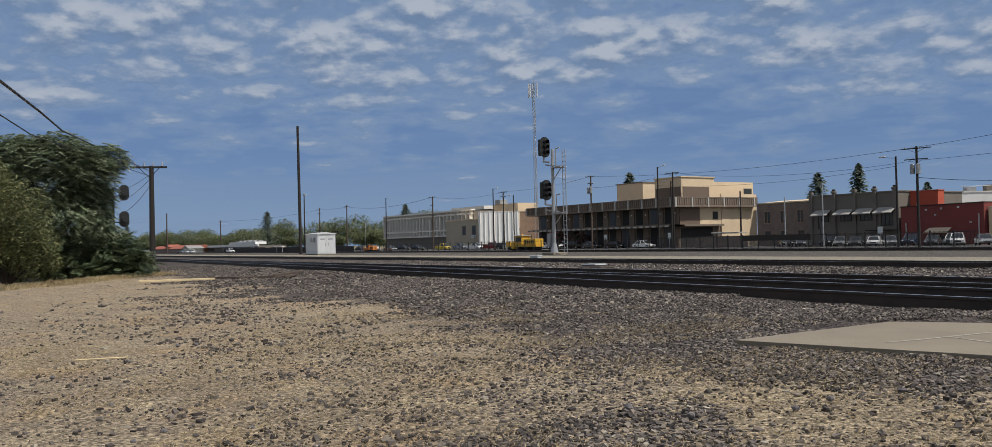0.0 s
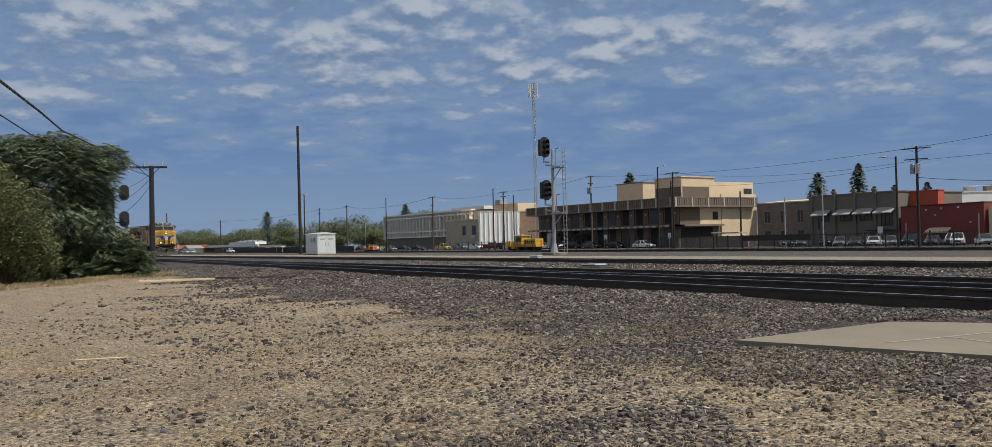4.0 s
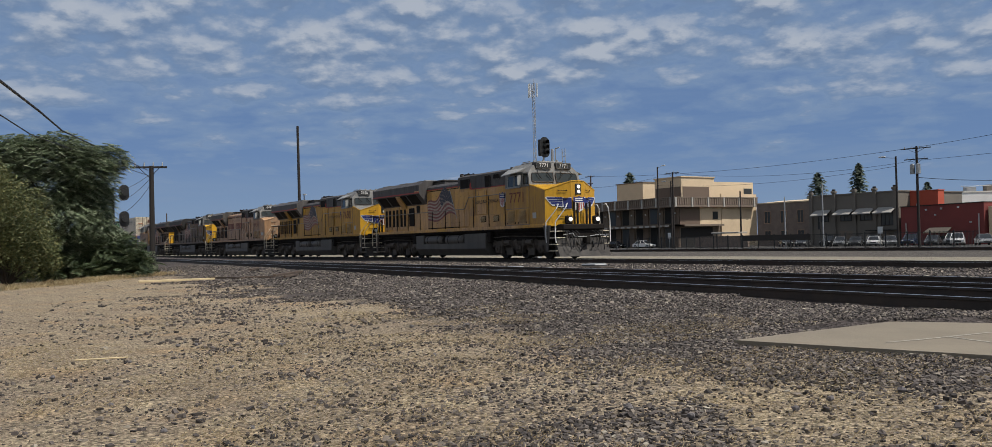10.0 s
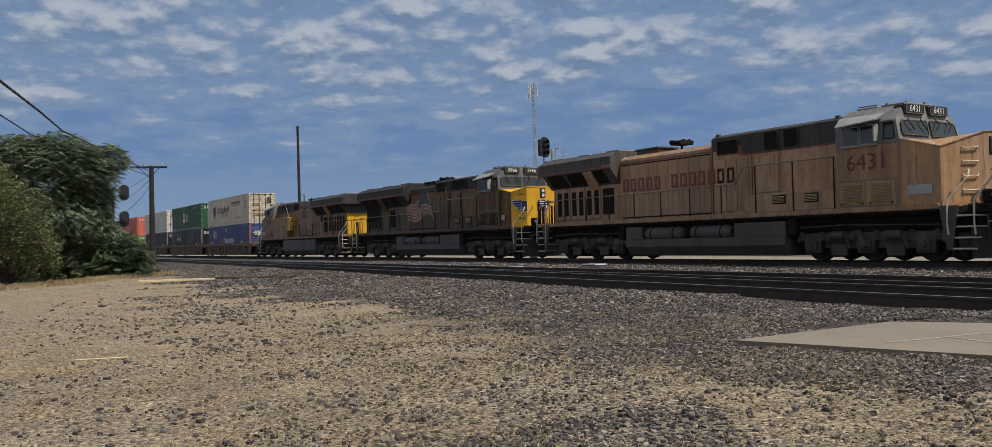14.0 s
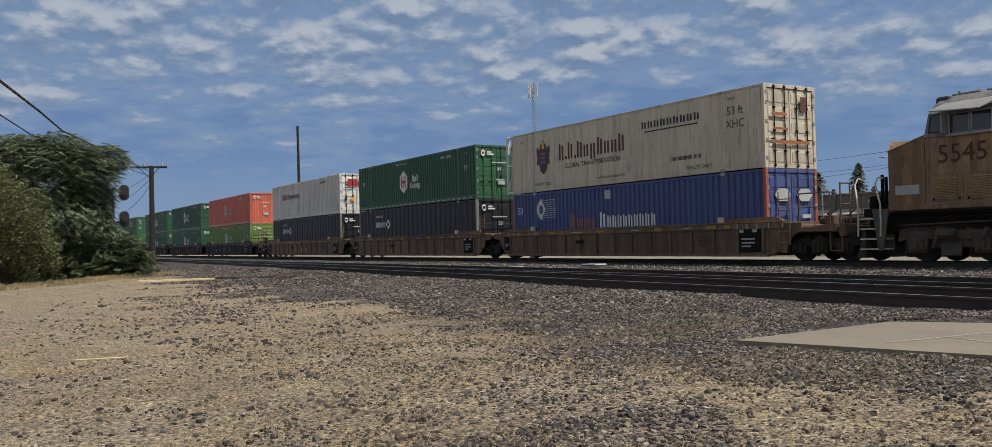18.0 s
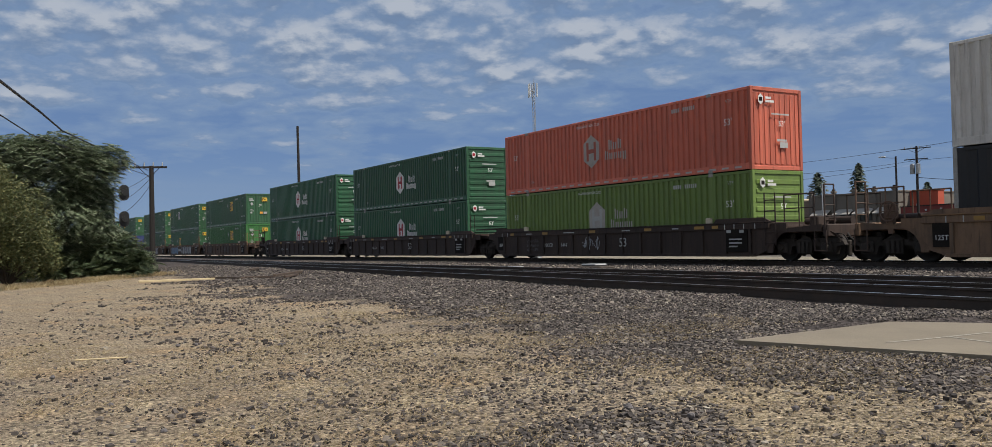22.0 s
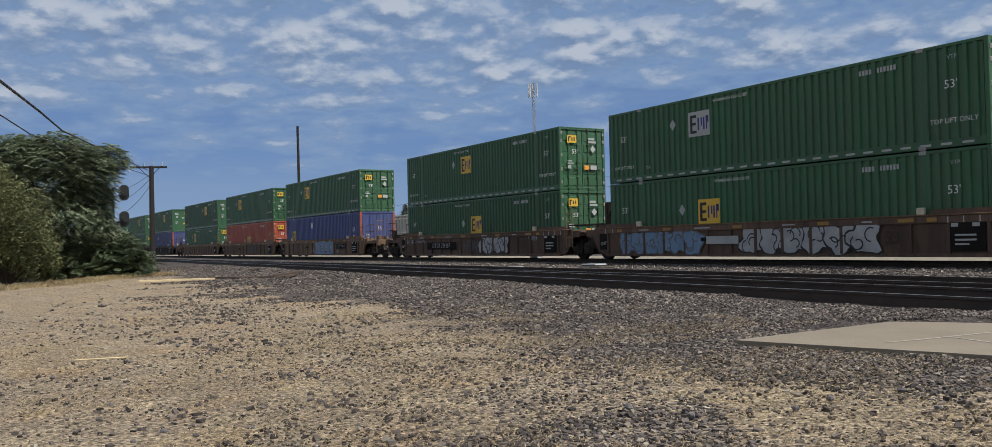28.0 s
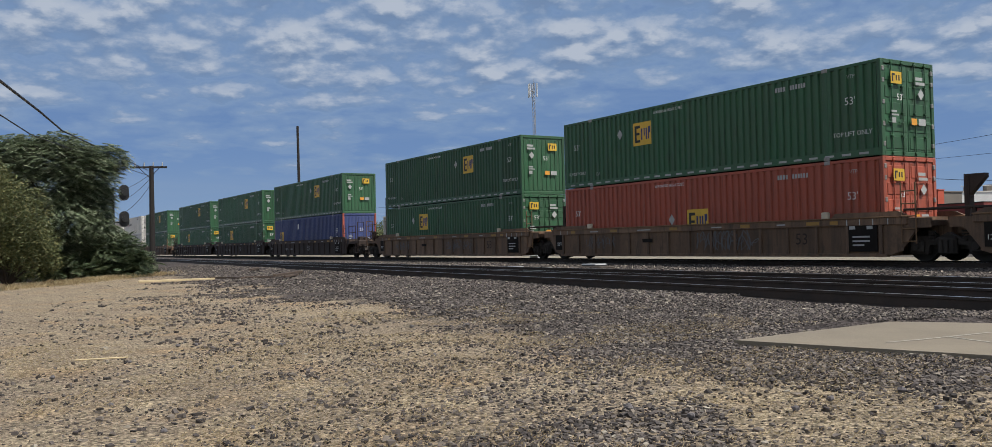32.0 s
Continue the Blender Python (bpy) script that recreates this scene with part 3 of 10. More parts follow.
def flag_decal(parent, y, x0, x1, z0, z1):
    """A waving striped banner painted on the hood, its pole leaning at one edge; x1 is the pole's top."""
    n, rows = 26, 13
    span = abs(x1 - x0)
    sg = 1 if x1 > x0 else -1

    def place(u, v):
        right = x1 + sg * (1 - v) * 0.24 * span
        x = x0 + (right - x0) * u + sg * 0.05 * math.sin(v * 7.0) * (1 - u)
        top = z0 + (z1 - z0) * (0.66 + 0.34 * min(1.0, max(0.0, (u - 0.15) / 0.6)) ** 1.4) + 0.09 * math.sin(u * 11.0)
        low = z0 + (z1 - z0) * (0.06 + 0.1 * u) - 0.17 * math.sin(u * 6.6 - 0.2)
        return (x, y, low + (top - low) * v + 0.05 * math.sin(u * 9.0 + v * 2.0))
    for slot, mat, nm in ((0, F_RED, "red_stripe"), (1, F_WHITE, "white_stripe"), (2, F_BLUE, "blue_field")):
        s = Shape()
        for k in range(rows):
            for i in range(n):
                field = k >= 6 and i >= n * 0.53
                own = 2 if field else (0 if k % 2 == 0 else 1)
                if own == slot:
                    s.quad(place(i / n, k / rows), place((i + 1) / n, k / rows), place((i + 1) / n, (k + 1) / rows), place(i / n, (k + 1) / rows))
                if slot == 1 and field and (i + k) % 2 == 0:
                    a, b = place((i + 0.2) / n, (k + 0.15) / rows), place((i + 0.85) / n, (k + 0.85) / rows)
                    o = -0.004 if y < 0 else 0.004
                    s.add([(a[0], y + o, (a[2] + b[2]) / 2), ((a[0] + b[0]) / 2, y + o, a[2]), (b[0], y + o, (a[2] + b[2]) / 2), ((a[0] + b[0]) / 2, y + o, b[2])], [(0, 1, 2, 3)])
        part(nm, s, mat, parent)
    a, b = place(1.0, 1.06), place(1.0, -0.12)
    part("painted_pole", Shape().tube(a, b, 0.016), M_GREYTXT, parent)


def shield(parent, x, y, z, w, h, front=False, mir=1):
    """The blue-topped shield emblem with red and white bars."""
    def put(u, v):
        return (x, y + u, z + v) if front else (x + u * mir, y, z + v)

    def lift(a):
        return (0.004 * a, 0, 0) if front else (0, (-0.004 if y < 0 else 0.004) * a, 0)
    out = [(-0.5, 0.5), (-0.3, 0.42), (0, 0.52), (0.3, 0.42), (0.5, 0.5), (0.5, -0.1), (0.35, -0.38), (0, -0.5), (-0.35, -0.38), (-0.5, -0.1)]
    for nm, mat, pts, k in (("emblem_ground", M_WHITE, out, 0), ("emblem_top", M_BLUE, [(a, max(b, 0.12)) for a, b in out[:5]] + [(0.5, 0.12), (-0.5, 0.12)], 1)):
        s = Shape()
        s.add([tuple(Vector(put(a * w, b * h)) + Vector(lift(k))) for a, b in pts], [tuple(range(len(pts)))])
        part(nm, s, mat, parent)
    s, c = Shape(), Shape()
    for i in range(5):
        a = -0.4 + i * 0.2
        q = [(a - 0.045, 0.1), (a + 0.045, 0.1), (a + 0.045, -0.42 + abs(a) * 0.5), (a - 0.045, -0.42 + abs(a) * 0.5)]
        s.add([tuple(Vector(put(p * w, r * h)) + Vector(lift(2))) for p, r in q], [(0, 1, 2, 3)])
    for b in (0.33, 0.2):
        q = [(-0.34, b), (0.34, b), (0.34, b + 0.07), (-0.34, b + 0.07)]
        c.add([tuple(Vector(put(p * w, r * h)) + Vector(lift(2))) for p, r in q], [(0, 1, 2, 3)])
    part("emblem_bars", s, M_RED, parent)
    part("emblem_lettering_bar", c, M_WHITE, parent)


def wing_emblem(parent, line, z):
    """Spread blue wings with white edges on the nose; line is the plan of one facet from its middle outwards."""
    (xa, ya), (xb, yb) = line
    d = Vector((xb - xa, yb - ya, 0))
    out = Vector((yb - ya, xa - xb, 0)).normalized()
    for side in (-1, 1):
        flip = Vector((1, side, 1))

        def put(u, v, lift):
            p = Vector((xa, ya, z)) + d * u + Vector((0, 0, v)) + out * lift
            return tuple(Vector((p.x * flip.x, p.y * flip.y, p.z)))
        back = [(0.0, -0.28), (0.3, -0.30), (0.52, -0.16), (0.74, -0.13), (0.86, 0.02), (1.0, 0.24), (0.97, 0.3), (0.45, 0.27), (0.2, 0.22), (0.0, 0.26)]
        w = part("wing_border", Shape().add([put(u, v, 0.012) for u, v in back], [tuple(range(len(back)))]), M_WHITE, parent)
        for u0, u1, v0, v1 in ((0.0, 0.34, -0.265, 0.23), (0.35, 0.96, 0.175, 0.265), (0.35, 0.90, 0.06, 0.15), (0.35, 0.81, -0.05, 0.04), (0.35, 0.66, -0.145, -0.07)):
            part("wing_feather", Shape().add([put(u0, v0, 0.018), put(u1 - 0.05, v0, 0.018), put(u1, v1, 0.018), put(u0, v1, 0.018)], [(0, 1, 2, 3)]), M_BLUE, w)


def handrails(parent, side, x0, x1, z_low, z_high, rise_at, y=1.47):
    """Walkway handrail; its stanchions are its sub-parts."""
    full, posts = [], []
    for x in np.linspace(x0, x1, 11):
        top = z_low if x < rise_at else z_high
        posts.append((float(x), top))
        if full and full[-1][2] != top:
            full += [(rise_at - 0.45, side * y, z_low), (rise_at, side * y, z_high)]
        full.append((float(x), side * y, top))
    rail = part("handrail", Shape().path(full, 0.022), M_GRAB, parent)
    for x, top in posts:
        part("stanchion", shared(("stanchion", side, top), lambda: Shape().tube((0, side * y, 1.45), (0, side * y, top), 0.022, 0.022, 6).soft(-0.05, side * y - 0.03, 1.5, 0.05, side * y + 0.03, 1.66, 0.01), M_BLACK), None, rail, at=pose(x, 0, 0))


def slats(w, h, n, deep=0.03):
    """A louvre: level slats, tilted, in a frame."""
    s = Shape()
    for k in range(n):
        z = -h / 2 + h * (k + 0.15) / n
        s.add([(-w / 2, 0.0, z), (w / 2, 0.0, z), (w / 2, -deep, z + h * 0.12 / n), (-w / 2, -deep, z + h * 0.12 / n), (w / 2, 0.0, z + h * 0.62 / n), (-w / 2, 0.0, z + h * 0.62 / n)], [(0, 1, 2, 3), (3, 2, 4, 5)])
    return s


def locomotive(paint, number, label, at, turn, model="wide", slogan=True, flag=True, name_bars=False, lights=True, worn_nose=False):
    tag = paint["tag"]
    emd = model == "emd"
    root = thing("locomotive", label, "locomotive", group="locomotives at the head of the train")
    body, grey, cabm = paint["body"], paint["grey"], paint["cab"]
    hw = 0.98
    wing_end = {"wide": -3.55, "classic": -4.95, "emd": -2.9}[model]
    back = -10.5 if not emd else -11.1
    # frame and deck
    part("side_sill", Shape().soft(back, -1.53, 1.50, 9.5, 1.53, 1.66, 0.02), body, root)
    part("walkway_edge", Shape().box(back + 0.1, -1.50, 1.44, 9.4, 1.50, 1.50), M_BLACK, root)
    part("underframe", Shape().soft(back - 0.1, -1.2, 0.86, 10.3, 1.2, 1.46, 0.05), M_BLACK, root)
    # fuel tank and reservoirs
    ta, tb = (-4.05, 4.1) if turn == 0 else (-4.6, 3.4)
    part("fuel_tank", Shape().prism([(-1.5, 0.84), (-1.5, 0.55), (-1.25, 0.20), (1.25, 0.20), (1.5, 0.55), (1.5, 0.84)], 0, ta, tb), M_TANK, root, "sooty grey fuel tank")
    for xa, xb in ((ta, ta + 1.0), (1.85, tb)):
        part("tank_box", Shape().soft(xa, -1.5, 0.82, xb, 1.5, 1.34, 0.03), M_TANK, root)
    for side in (-1, 1):
        if turn == 0:
            for xa, xb in ((-2.9, -0.85), (-0.4, 1.62)):
                s = Shape().tube((xa + 0.12, side * 1.28, 1.04), (xb - 0.12, side * 1.28, 1.04), 0.27, 0.27, 16)
                s.tube((xa, side * 1.28, 1.04), (xa + 0.12, side * 1.28, 1.04), 0.16, 0.27, 16).tube((xb - 0.12, side * 1.28, 1.04), (xb, side * 1.28, 1.04), 0.27, 0.16, 16)
                r = part("air_reservoir", s, M_TANK, root)
                for xs in (xa + 0.4, xb - 0.4):
                    part("strap", Shape().tube((xs - 0.03, side * 1.28, 1.04), (xs + 0.03, side * 1.28, 1.04), 0.278, 0.278, 16), M_BLACK, r)
        else:
            part("tank_side", Shape().soft(ta, side * 1.42, 0.6, tb, side * 1.52, 1.4, 0.04), M_TANK, root)
        s = Shape()
        for x in (-4.4, 4.35):
            s.soft(x - 0.16, side * 1.2, 0.85, x + 0.16, side * 1.46, 1.42, 0.03)
            s.tube((x - 0.06, side * 1.47, 1.2), (x - 0.06, side * 1.5, 1.2), 0.06, 0.06, 8)
        s.path([(-10.2, side * 1.4, 1.40), (9.2, side * 1.4, 1.40)], 0.03).path([(-9.0, side * 1.34, 1.3), (-4.3, side * 1.34, 1.28)], 0.025).path([(4.2, side * 1.34, 1.3), (9.0, side * 1.34, 1.26)], 0.025)
        for x in (-9.2, -8.2, -5.4, 5.0, 6.0, 8.4):
            s.tube((x, side * 1.36, 1.46), (x + 0.08, side * 1.2, 1.0), 0.03, 0.03, 6)
        part("pipework", s, M_BLACK, root)
    for x in (-6.9, 6.9):
        add_truck(root, x, (-1.95, 0.0, 1.95), 0.53, 1.12, "six wheel")
    coupler(root, 10.75, 1)
    coupler(root, back - 0.25, -1)
    # hood: lower flank, roof and the taller equipment hood ahead
    part("hood", Shape().prism([(-hw, 1.66), (hw, 1.66), (hw, 4.0), (-hw, 4.0)], 0, -9.8, 0.45), body, root)
    part("equipment_flank", Shape().prism([(-hw - 0.02, 1.66), (hw + 0.02, 1.66), (hw + 0.02, 3.74), (-hw - 0.02, 3.74)], 0, 0.45, 6.16).prism([(-hw - 0.02, 3.74), (hw + 0.02, 3.74), (hw + 0.02, 4.0), (-hw - 0.02, 4.0)], 0, 0.45, 1.8), body, root)
    part("hood_roof", Shape().prism([(-hw + 0.002, 4.002), (hw - 0.002, 4.002), (hw - 0.03, 4.14), (0.74, 4.3), (-0.74, 4.3), (-hw + 0.03, 4.14)], 0, wing_end - 0.3, 0.45), body if name_bars else grey, root)
    top = 4.56 if not emd else 4.48
    part("equipment_hood", Shape().prism([(-hw - 0.022, 3.742), (hw + 0.022, 3.742), (hw + 0.022, top - 0.1), (0.82, top), (-0.82, top), (-hw - 0.022, top - 0.1)], 0, 1.8, 6.17).prism([(-hw - 0.022, 4.002), (hw + 0.022, 4.002), (hw + 0.022, top - 0.1), (0.82, top), (-0.82, top), (-hw - 0.022, top - 0.1)], 0, 0.43, 1.8), grey, root)
    for xa, xb, zz in ((0.40, 0.45, 1.7), (2.3, 2.33, 2.3)):
        part("hood_seam", Shape().box(xa, -hw - 0.033, zz, xb, hw + 0.033, top - 0.12), grey, root)
    # radiator section with its overhanging wing
    s = Shape().prism([(-hw, 3.2), (-1.5, 3.84), (-1.5, 4.34), (-1.1, 4.56), (1.1, 4.56), (1.5, 4.34), (1.5, 3.84), (hw, 3.2)], 0, -10.0, wing_end)
    s.prism([(-1.5, 3.84), (-1.5, 4.34), (-1.1, 4.56), (1.1, 4.56), (1.5, 4.34), (1.5, 3.84)], 0, -10.35, -10.0)
    part("radiator_wing", s, grey, root)
    s = Shape()
    for k in range(5):
        xa = -9.9 + k * (wing_end + 9.9) / 5
        s.soft(xa + 0.05, -1.02, 4.56, xa + (wing_end + 9.9) / 5 - 0.06, 1.02, 4.6 if k % 2 else 4.63, 0.02)
    part("radiator_cover", s, cabm, root, "pale dusty radiator roof panels")
    for side in (-1, 1):
        lo, hi = sorted((side * 1.502, side * 1.512))
        st = Shape().box(-10.35, lo, 3.86, wing_end, hi, 3.93)
        part("stripe", st, M_RED if paint in (P_LEAD, P_CLEAN) else M_REDFADE, root, "thin red stripe")
        part("wing_end_panel", Shape().box(wing_end - 0.6, min(side * 1.5, side * 1.506), 3.85, wing_end - 0.01, max(side * 1.5, side * 1.506), 3.99), body, root)
        for k in range(4):
            xa = -9.7 + k * 1.45
            if xa + 1.25 < wing_end:
                part("radiator_screen", Shape().add([(xa, side * (hw + 0.06), 3.27), (xa + 1.28, side * (hw + 0.06), 3.27), (xa + 1.28, side * 1.475, 3.8), (xa, side * 1.475, 3.8)], [(0, 1, 2, 3)]), M_BLACK, root)
        part("wing_bracket", Shape().prism([(side * hw, 2.95), (side * hw, 3.3), (side * 1.48, 3.86), (side * 1.48, 3.74)], 0, -6.9, -6.3), body, root)
        lo, hi = sorted((side * (hw + 0.006), side * (hw + 0.022)))
        part("stripe", Shape().box(wing_end, lo, 3.975, 1.55, hi + 0 * lo, 4.025).box(1.85, lo - 0.02, 3.72, 6.15, hi + 0.02, 3.765), M_RED if paint in (P_LEAD, P_CLEAN) else M_REDFADE, root, "thin red stripe")
        part("stripe_flash", Shape().add([(1.55, side * (hw + 0.045), 3.98), (1.9, side * (hw + 0.045), 4.12), (1.85, side * (hw + 0.045), 3.93), (2.0, side * (hw + 0.045), 3.76), (1.75, side * (hw + 0.045), 3.74)], [(0, 1, 2, 3, 4)]), M_RED if paint in (P_LEAD, P_CLEAN) else M_REDFADE, root)

    # hood doors with latches and hinges
    def door_shape(w, h):
        s = Shape().soft(-w / 2, -0.02, -h / 2, w / 2, 0.012, h / 2, 0.008)
        for z in (-h * 0.38, h * 0.36):
            s.soft(-w * 0.34, -0.032, z - 0.02, -w * 0.34 + 0.035, -0.018, z + 0.02, 0.006, 1)
        for z in (-h * 0.42, 0.0, h * 0.42):
            s.soft(w / 2 - 0.02, -0.032, z - 0.05, w / 2 + 0.008, -0.018, z + 0.05, 0.005, 0)
        return s

    def hang(name, w, h, x, z, side, mats, lift=0.0):
        key = (name, tag, round(w, 2), round(h, 2))
        part(name, shared(key, lambda: door_shape(w, h), mats), None, root, at=pose(x, side * (hw + 0.014 + lift), z, 0, 0, 0 if side < 0 else 180))
    pane = [body, M_TRUCK]
    x_doors = wing_end + 0.37 + 0.575 * int((0.35 - wing_end - 0.37) / 0.575)
    for side in (-1, 1):
        flip = 0 if side < 0 else 180
        y0, y1 = sorted((side * (hw - 0.01), side * (hw + 0.004)))
        part("door_backing", Shape().box(wing_end + 0.1, y0, 1.72, x_doors + 0.27, y1, 3.94), M_BLACK, root)
        x, k = wing_end + 0.37, 0
        while x < 0.35:
            hang("hood_door", 0.565 if k % 4 else 0.55, 2.12, x, 2.83, side, pane)
            x += 0.575
            k += 1
        for x in (0.83, 1.36, 1.9):
            hang("hood_door", 0.5, 1.9, x, 2.72, side, pane, 0.02)
        # grilled doors under the radiators
        gl = shared(("grille", "slot", "tall"), lambda: Shape().box(-0.15, -0.012, -0.53, 0.15, 0.012, 0.53), M_BLACK)
        for k in range(3 if not emd else 2):
            xc = -9.05 + k * 1.12
            hang("filter_door", 1.04, 1.42, xc, 2.5, side, pane)
            for dx in (-0.26, 0.26):
                part("grille", gl, None, root, at=pose(xc + dx, side * (hw + 0.04), 2.49, 0, 0, flip))
        xg = -5.6 if model != "classic" else -5.75
        part("grille", shared(("grille", "wide", "tall"), lambda: Shape().box(-0.36, -0.012, -0.55, 0.36, 0.012, 0.55), M_BLACK), None, root, at=pose(xg, side * (hw + 0.03), 2.5, 0, 0, flip))
        if model == "wide":
            part("grille", shared(("grille", "square", "s"), lambda: Shape().box(-0.2, -0.012, -0.22, 0.2, 0.012, 0.22), M_BLACK), None, root, at=pose(-4.7, side * (hw + 0.03), 2.95, 0, 0, flip))
        if emd:
            part("grille", shared(("grille", "broad", "e"), lambda: Shape().box(-1.1, -0.012, -0.5, 1.1, 0.012, 0.5), M_BLACK), None, root, at=pose(-8.6, side * (hw + 0.05), 2.9, 0, 0, flip))
        # equipment hood grilles with pale frames
        for xc, zc, w, h in (((1.2, 4.08, 1.0, 0.5),) + (((3.65, 4.06, 0.58, 0.62), (4.55, 4.25, 0.6, 0.24)) if model == "wide" else ((3.2, 4.1, 0.6, 0.62), (4.05, 4.1, 0.6, 0.62)) if model == "classic" else ((3.4, 4.1, 1.6, 0.5),))):
            g = part("grille", shared(("grille", w, h), lambda: Shape().box(-w / 2, -0.012, -h / 2, w / 2, 0.012, h / 2), M_BLACK), None, root, at=pose(xc, side * (hw + 0.045), zc, 0, 0, flip))
            part("grille_frame", shared(("grille_frame", tag, w, h), lambda: Shape().path([(-w / 2, -0.015, -h / 2), (w / 2, -0.015, -h / 2), (w / 2, -0.015, h / 2), (-w / 2, -0.015, h / 2), (-w / 2, -0.015, -h / 2)], 0.02, 4), grey), None, g)
        if side < 0 or emd:
            # low side lockers with small louvres ahead of the steps in the walkway
            part("side_locker", Shape().soft(min(2.34, 2.34), min(side * hw, side * 1.44), 1.66, 6.14, max(side * hw, side * 1.44), 2.28, 0.02), body, root)
            part("locker_seam", Shape().box(4.42, min(side * 1.43, side * 1.447), 1.7, 4.45, max(side * 1.43, side * 1.447), 2.26), M_BLACK, root)
            lv = shared(("vent_slats", tag), lambda: slats(0.5, 0.24, 5), M_SLATPALE)
            for x in (3.85, 5.15):
                part("vent", shared(("vent", "hole"), lambda: Shape().soft(-0.28, -0.006, -0.15, 0.28, 0.02, 0.15, 0.01), M_BLACK), None, root, at=pose(x, side * 1.45, 2.06, 0, 0, flip))
                part("louvre", lv, None, root, at=pose(x, side * 1.458, 2.06, 0, 0, flip))
            hang("access_door", 1.0, 1.25, 3.0, 2.98, side, pane, 0.03)
            hang("access_door", 0.5, 1.1, 5.82, 2.9, side, pane, 0.03)
            handrails(root, side, -9.9, 6.05, 2.68, 3.27, 2.36)
        else:
            # full-width control cabinets with a raised walkway
            part("control_cabinet", Shape().soft(2.3, hw, 1.66, 6.15, 1.5, 3.34, 0.02), body, root)
            for xa in (2.9, 4.6):
                part("cabinet_seam", Shape().box(xa, 1.497, 1.7, xa + 0.03, 1.506, 3.3), M_BLACK, root)
            cb = part("cabinet_end", Shape().soft(1.55, hw, 2.2, 2.3, 1.46, 3.3, 0.03), P_CLEAN["body"], root, "yellow cabinet end with grab irons")
            for z in (2.5, 2.95):
                part("grab_iron", Shape().path([(1.54, 1.12, z), (1.47, 1.12, z), (1.47, 1.34, z), (1.54, 1.34, z)], 0.014), M_BLACK, cb)
            rail = part("handrail", Shape().path([(6.1, 1.47, 4.3), (2.6, 1.47, 4.3), (1.4, 1.47, 2.75), (0.6, 1.47, 2.68), (-9.9, 1.47, 2.68)], 0.022), M_GRAB, root)
            for k, (x, z0, z1) in enumerate(((5.9, 3.34, 4.3), (4.6, 3.34, 4.3), (3.5, 3.34, 4.3), (2.6, 3.34, 4.3), (0.6, 1.6, 2.68), (-0.9, 1.6, 2.68), (-2.4, 1.6, 2.68), (-3.9, 1.6, 2.68), (-5.4, 1.6, 2.68), (-6.9, 1.6, 2.68), (-8.4, 1.6, 2.68), (-9.8, 1.6, 2.68))):
                part("stanchion", Shape().tube((x, 1.47, z0), (x, 1.47, z1), 0.022, 0.022, 6), M_BLACK, rail)
    # roof fittings
    sx = {"wide": -2.9, "classic": -3.75, "emd": -1.2}[model]
    part("exhaust_stack", Shape().soft(sx - 0.68, -0.5, 4.28, sx + 0.68, 0.5, 4.5, 0.04).soft(sx - 0.74, -0.56, 4.5, sx + 0.74, 0.56, 4.58, 0.02), grey, root, "sooty exhaust stack")
    hx = {"wide": -0.2, "classic": -2.25, "emd": 0.1}[model]
    horn = Shape().tube((hx, 0.0, 4.28), (hx, 0.0, 4.6), 0.05).soft(hx - 0.3, -0.35, 4.56, hx + 0.3, 0.35, 4.6, 0.01)
    for k in range(5):
        f = 1 if k % 2 else -1
        horn.tube((hx - 0.22 * f, -0.3 + k * 0.15, 4.66), (hx + 0.3 * f, -0.3 + k * 0.15, 4.68), 0.04, 0.1, 10).tube((hx - 0.3 * f, -0.3 + k * 0.15, 4.66), (hx - 0.2 * f, -0.3 + k * 0.15, 4.66), 0.07, 0.07, 8)
    part("horn", horn, M_BLACK, root)
    for xl in (0.5, 5.7):
        part("lifting_lug", Shape().soft(xl, -0.9, top - 0.06, xl + 0.16, -0.78, top + 0.06, 0.02), grey, root)
    # cab
    part("cab", Shape().soft(6.16, -1.5, 1.62, 8.36, 1.5, 3.5, 0.03), body, root)
    rings = [(3.5, 6.16, 8.36, 1.5), (4.16, 6.16, 8.22, 1.47), (4.42, 6.16, 8.17, 1.22), (4.64, 6.2, 8.1, 0.9), (4.68, 6.35, 8.0, 0.7)]
    v, f = [], []
    for z, xa, xb, hy in rings:
        v += [(xa, -hy, z), (xb, -hy, z), (xb, hy, z), (xa, hy, z)]
    for r in range(len(rings) - 1):
        for k in range(4):
            f.append((4 * r + k, 4 * r + (k + 1) % 4, 4 * r + 4 + (k + 1) % 4, 4 * r + 4 + k))
    f.append(tuple(range(4 * len(rings) - 4, 4 * len(rings))))
    part("cab_roof", Shape().add(v, f), cabm, root, "grey cab roof")
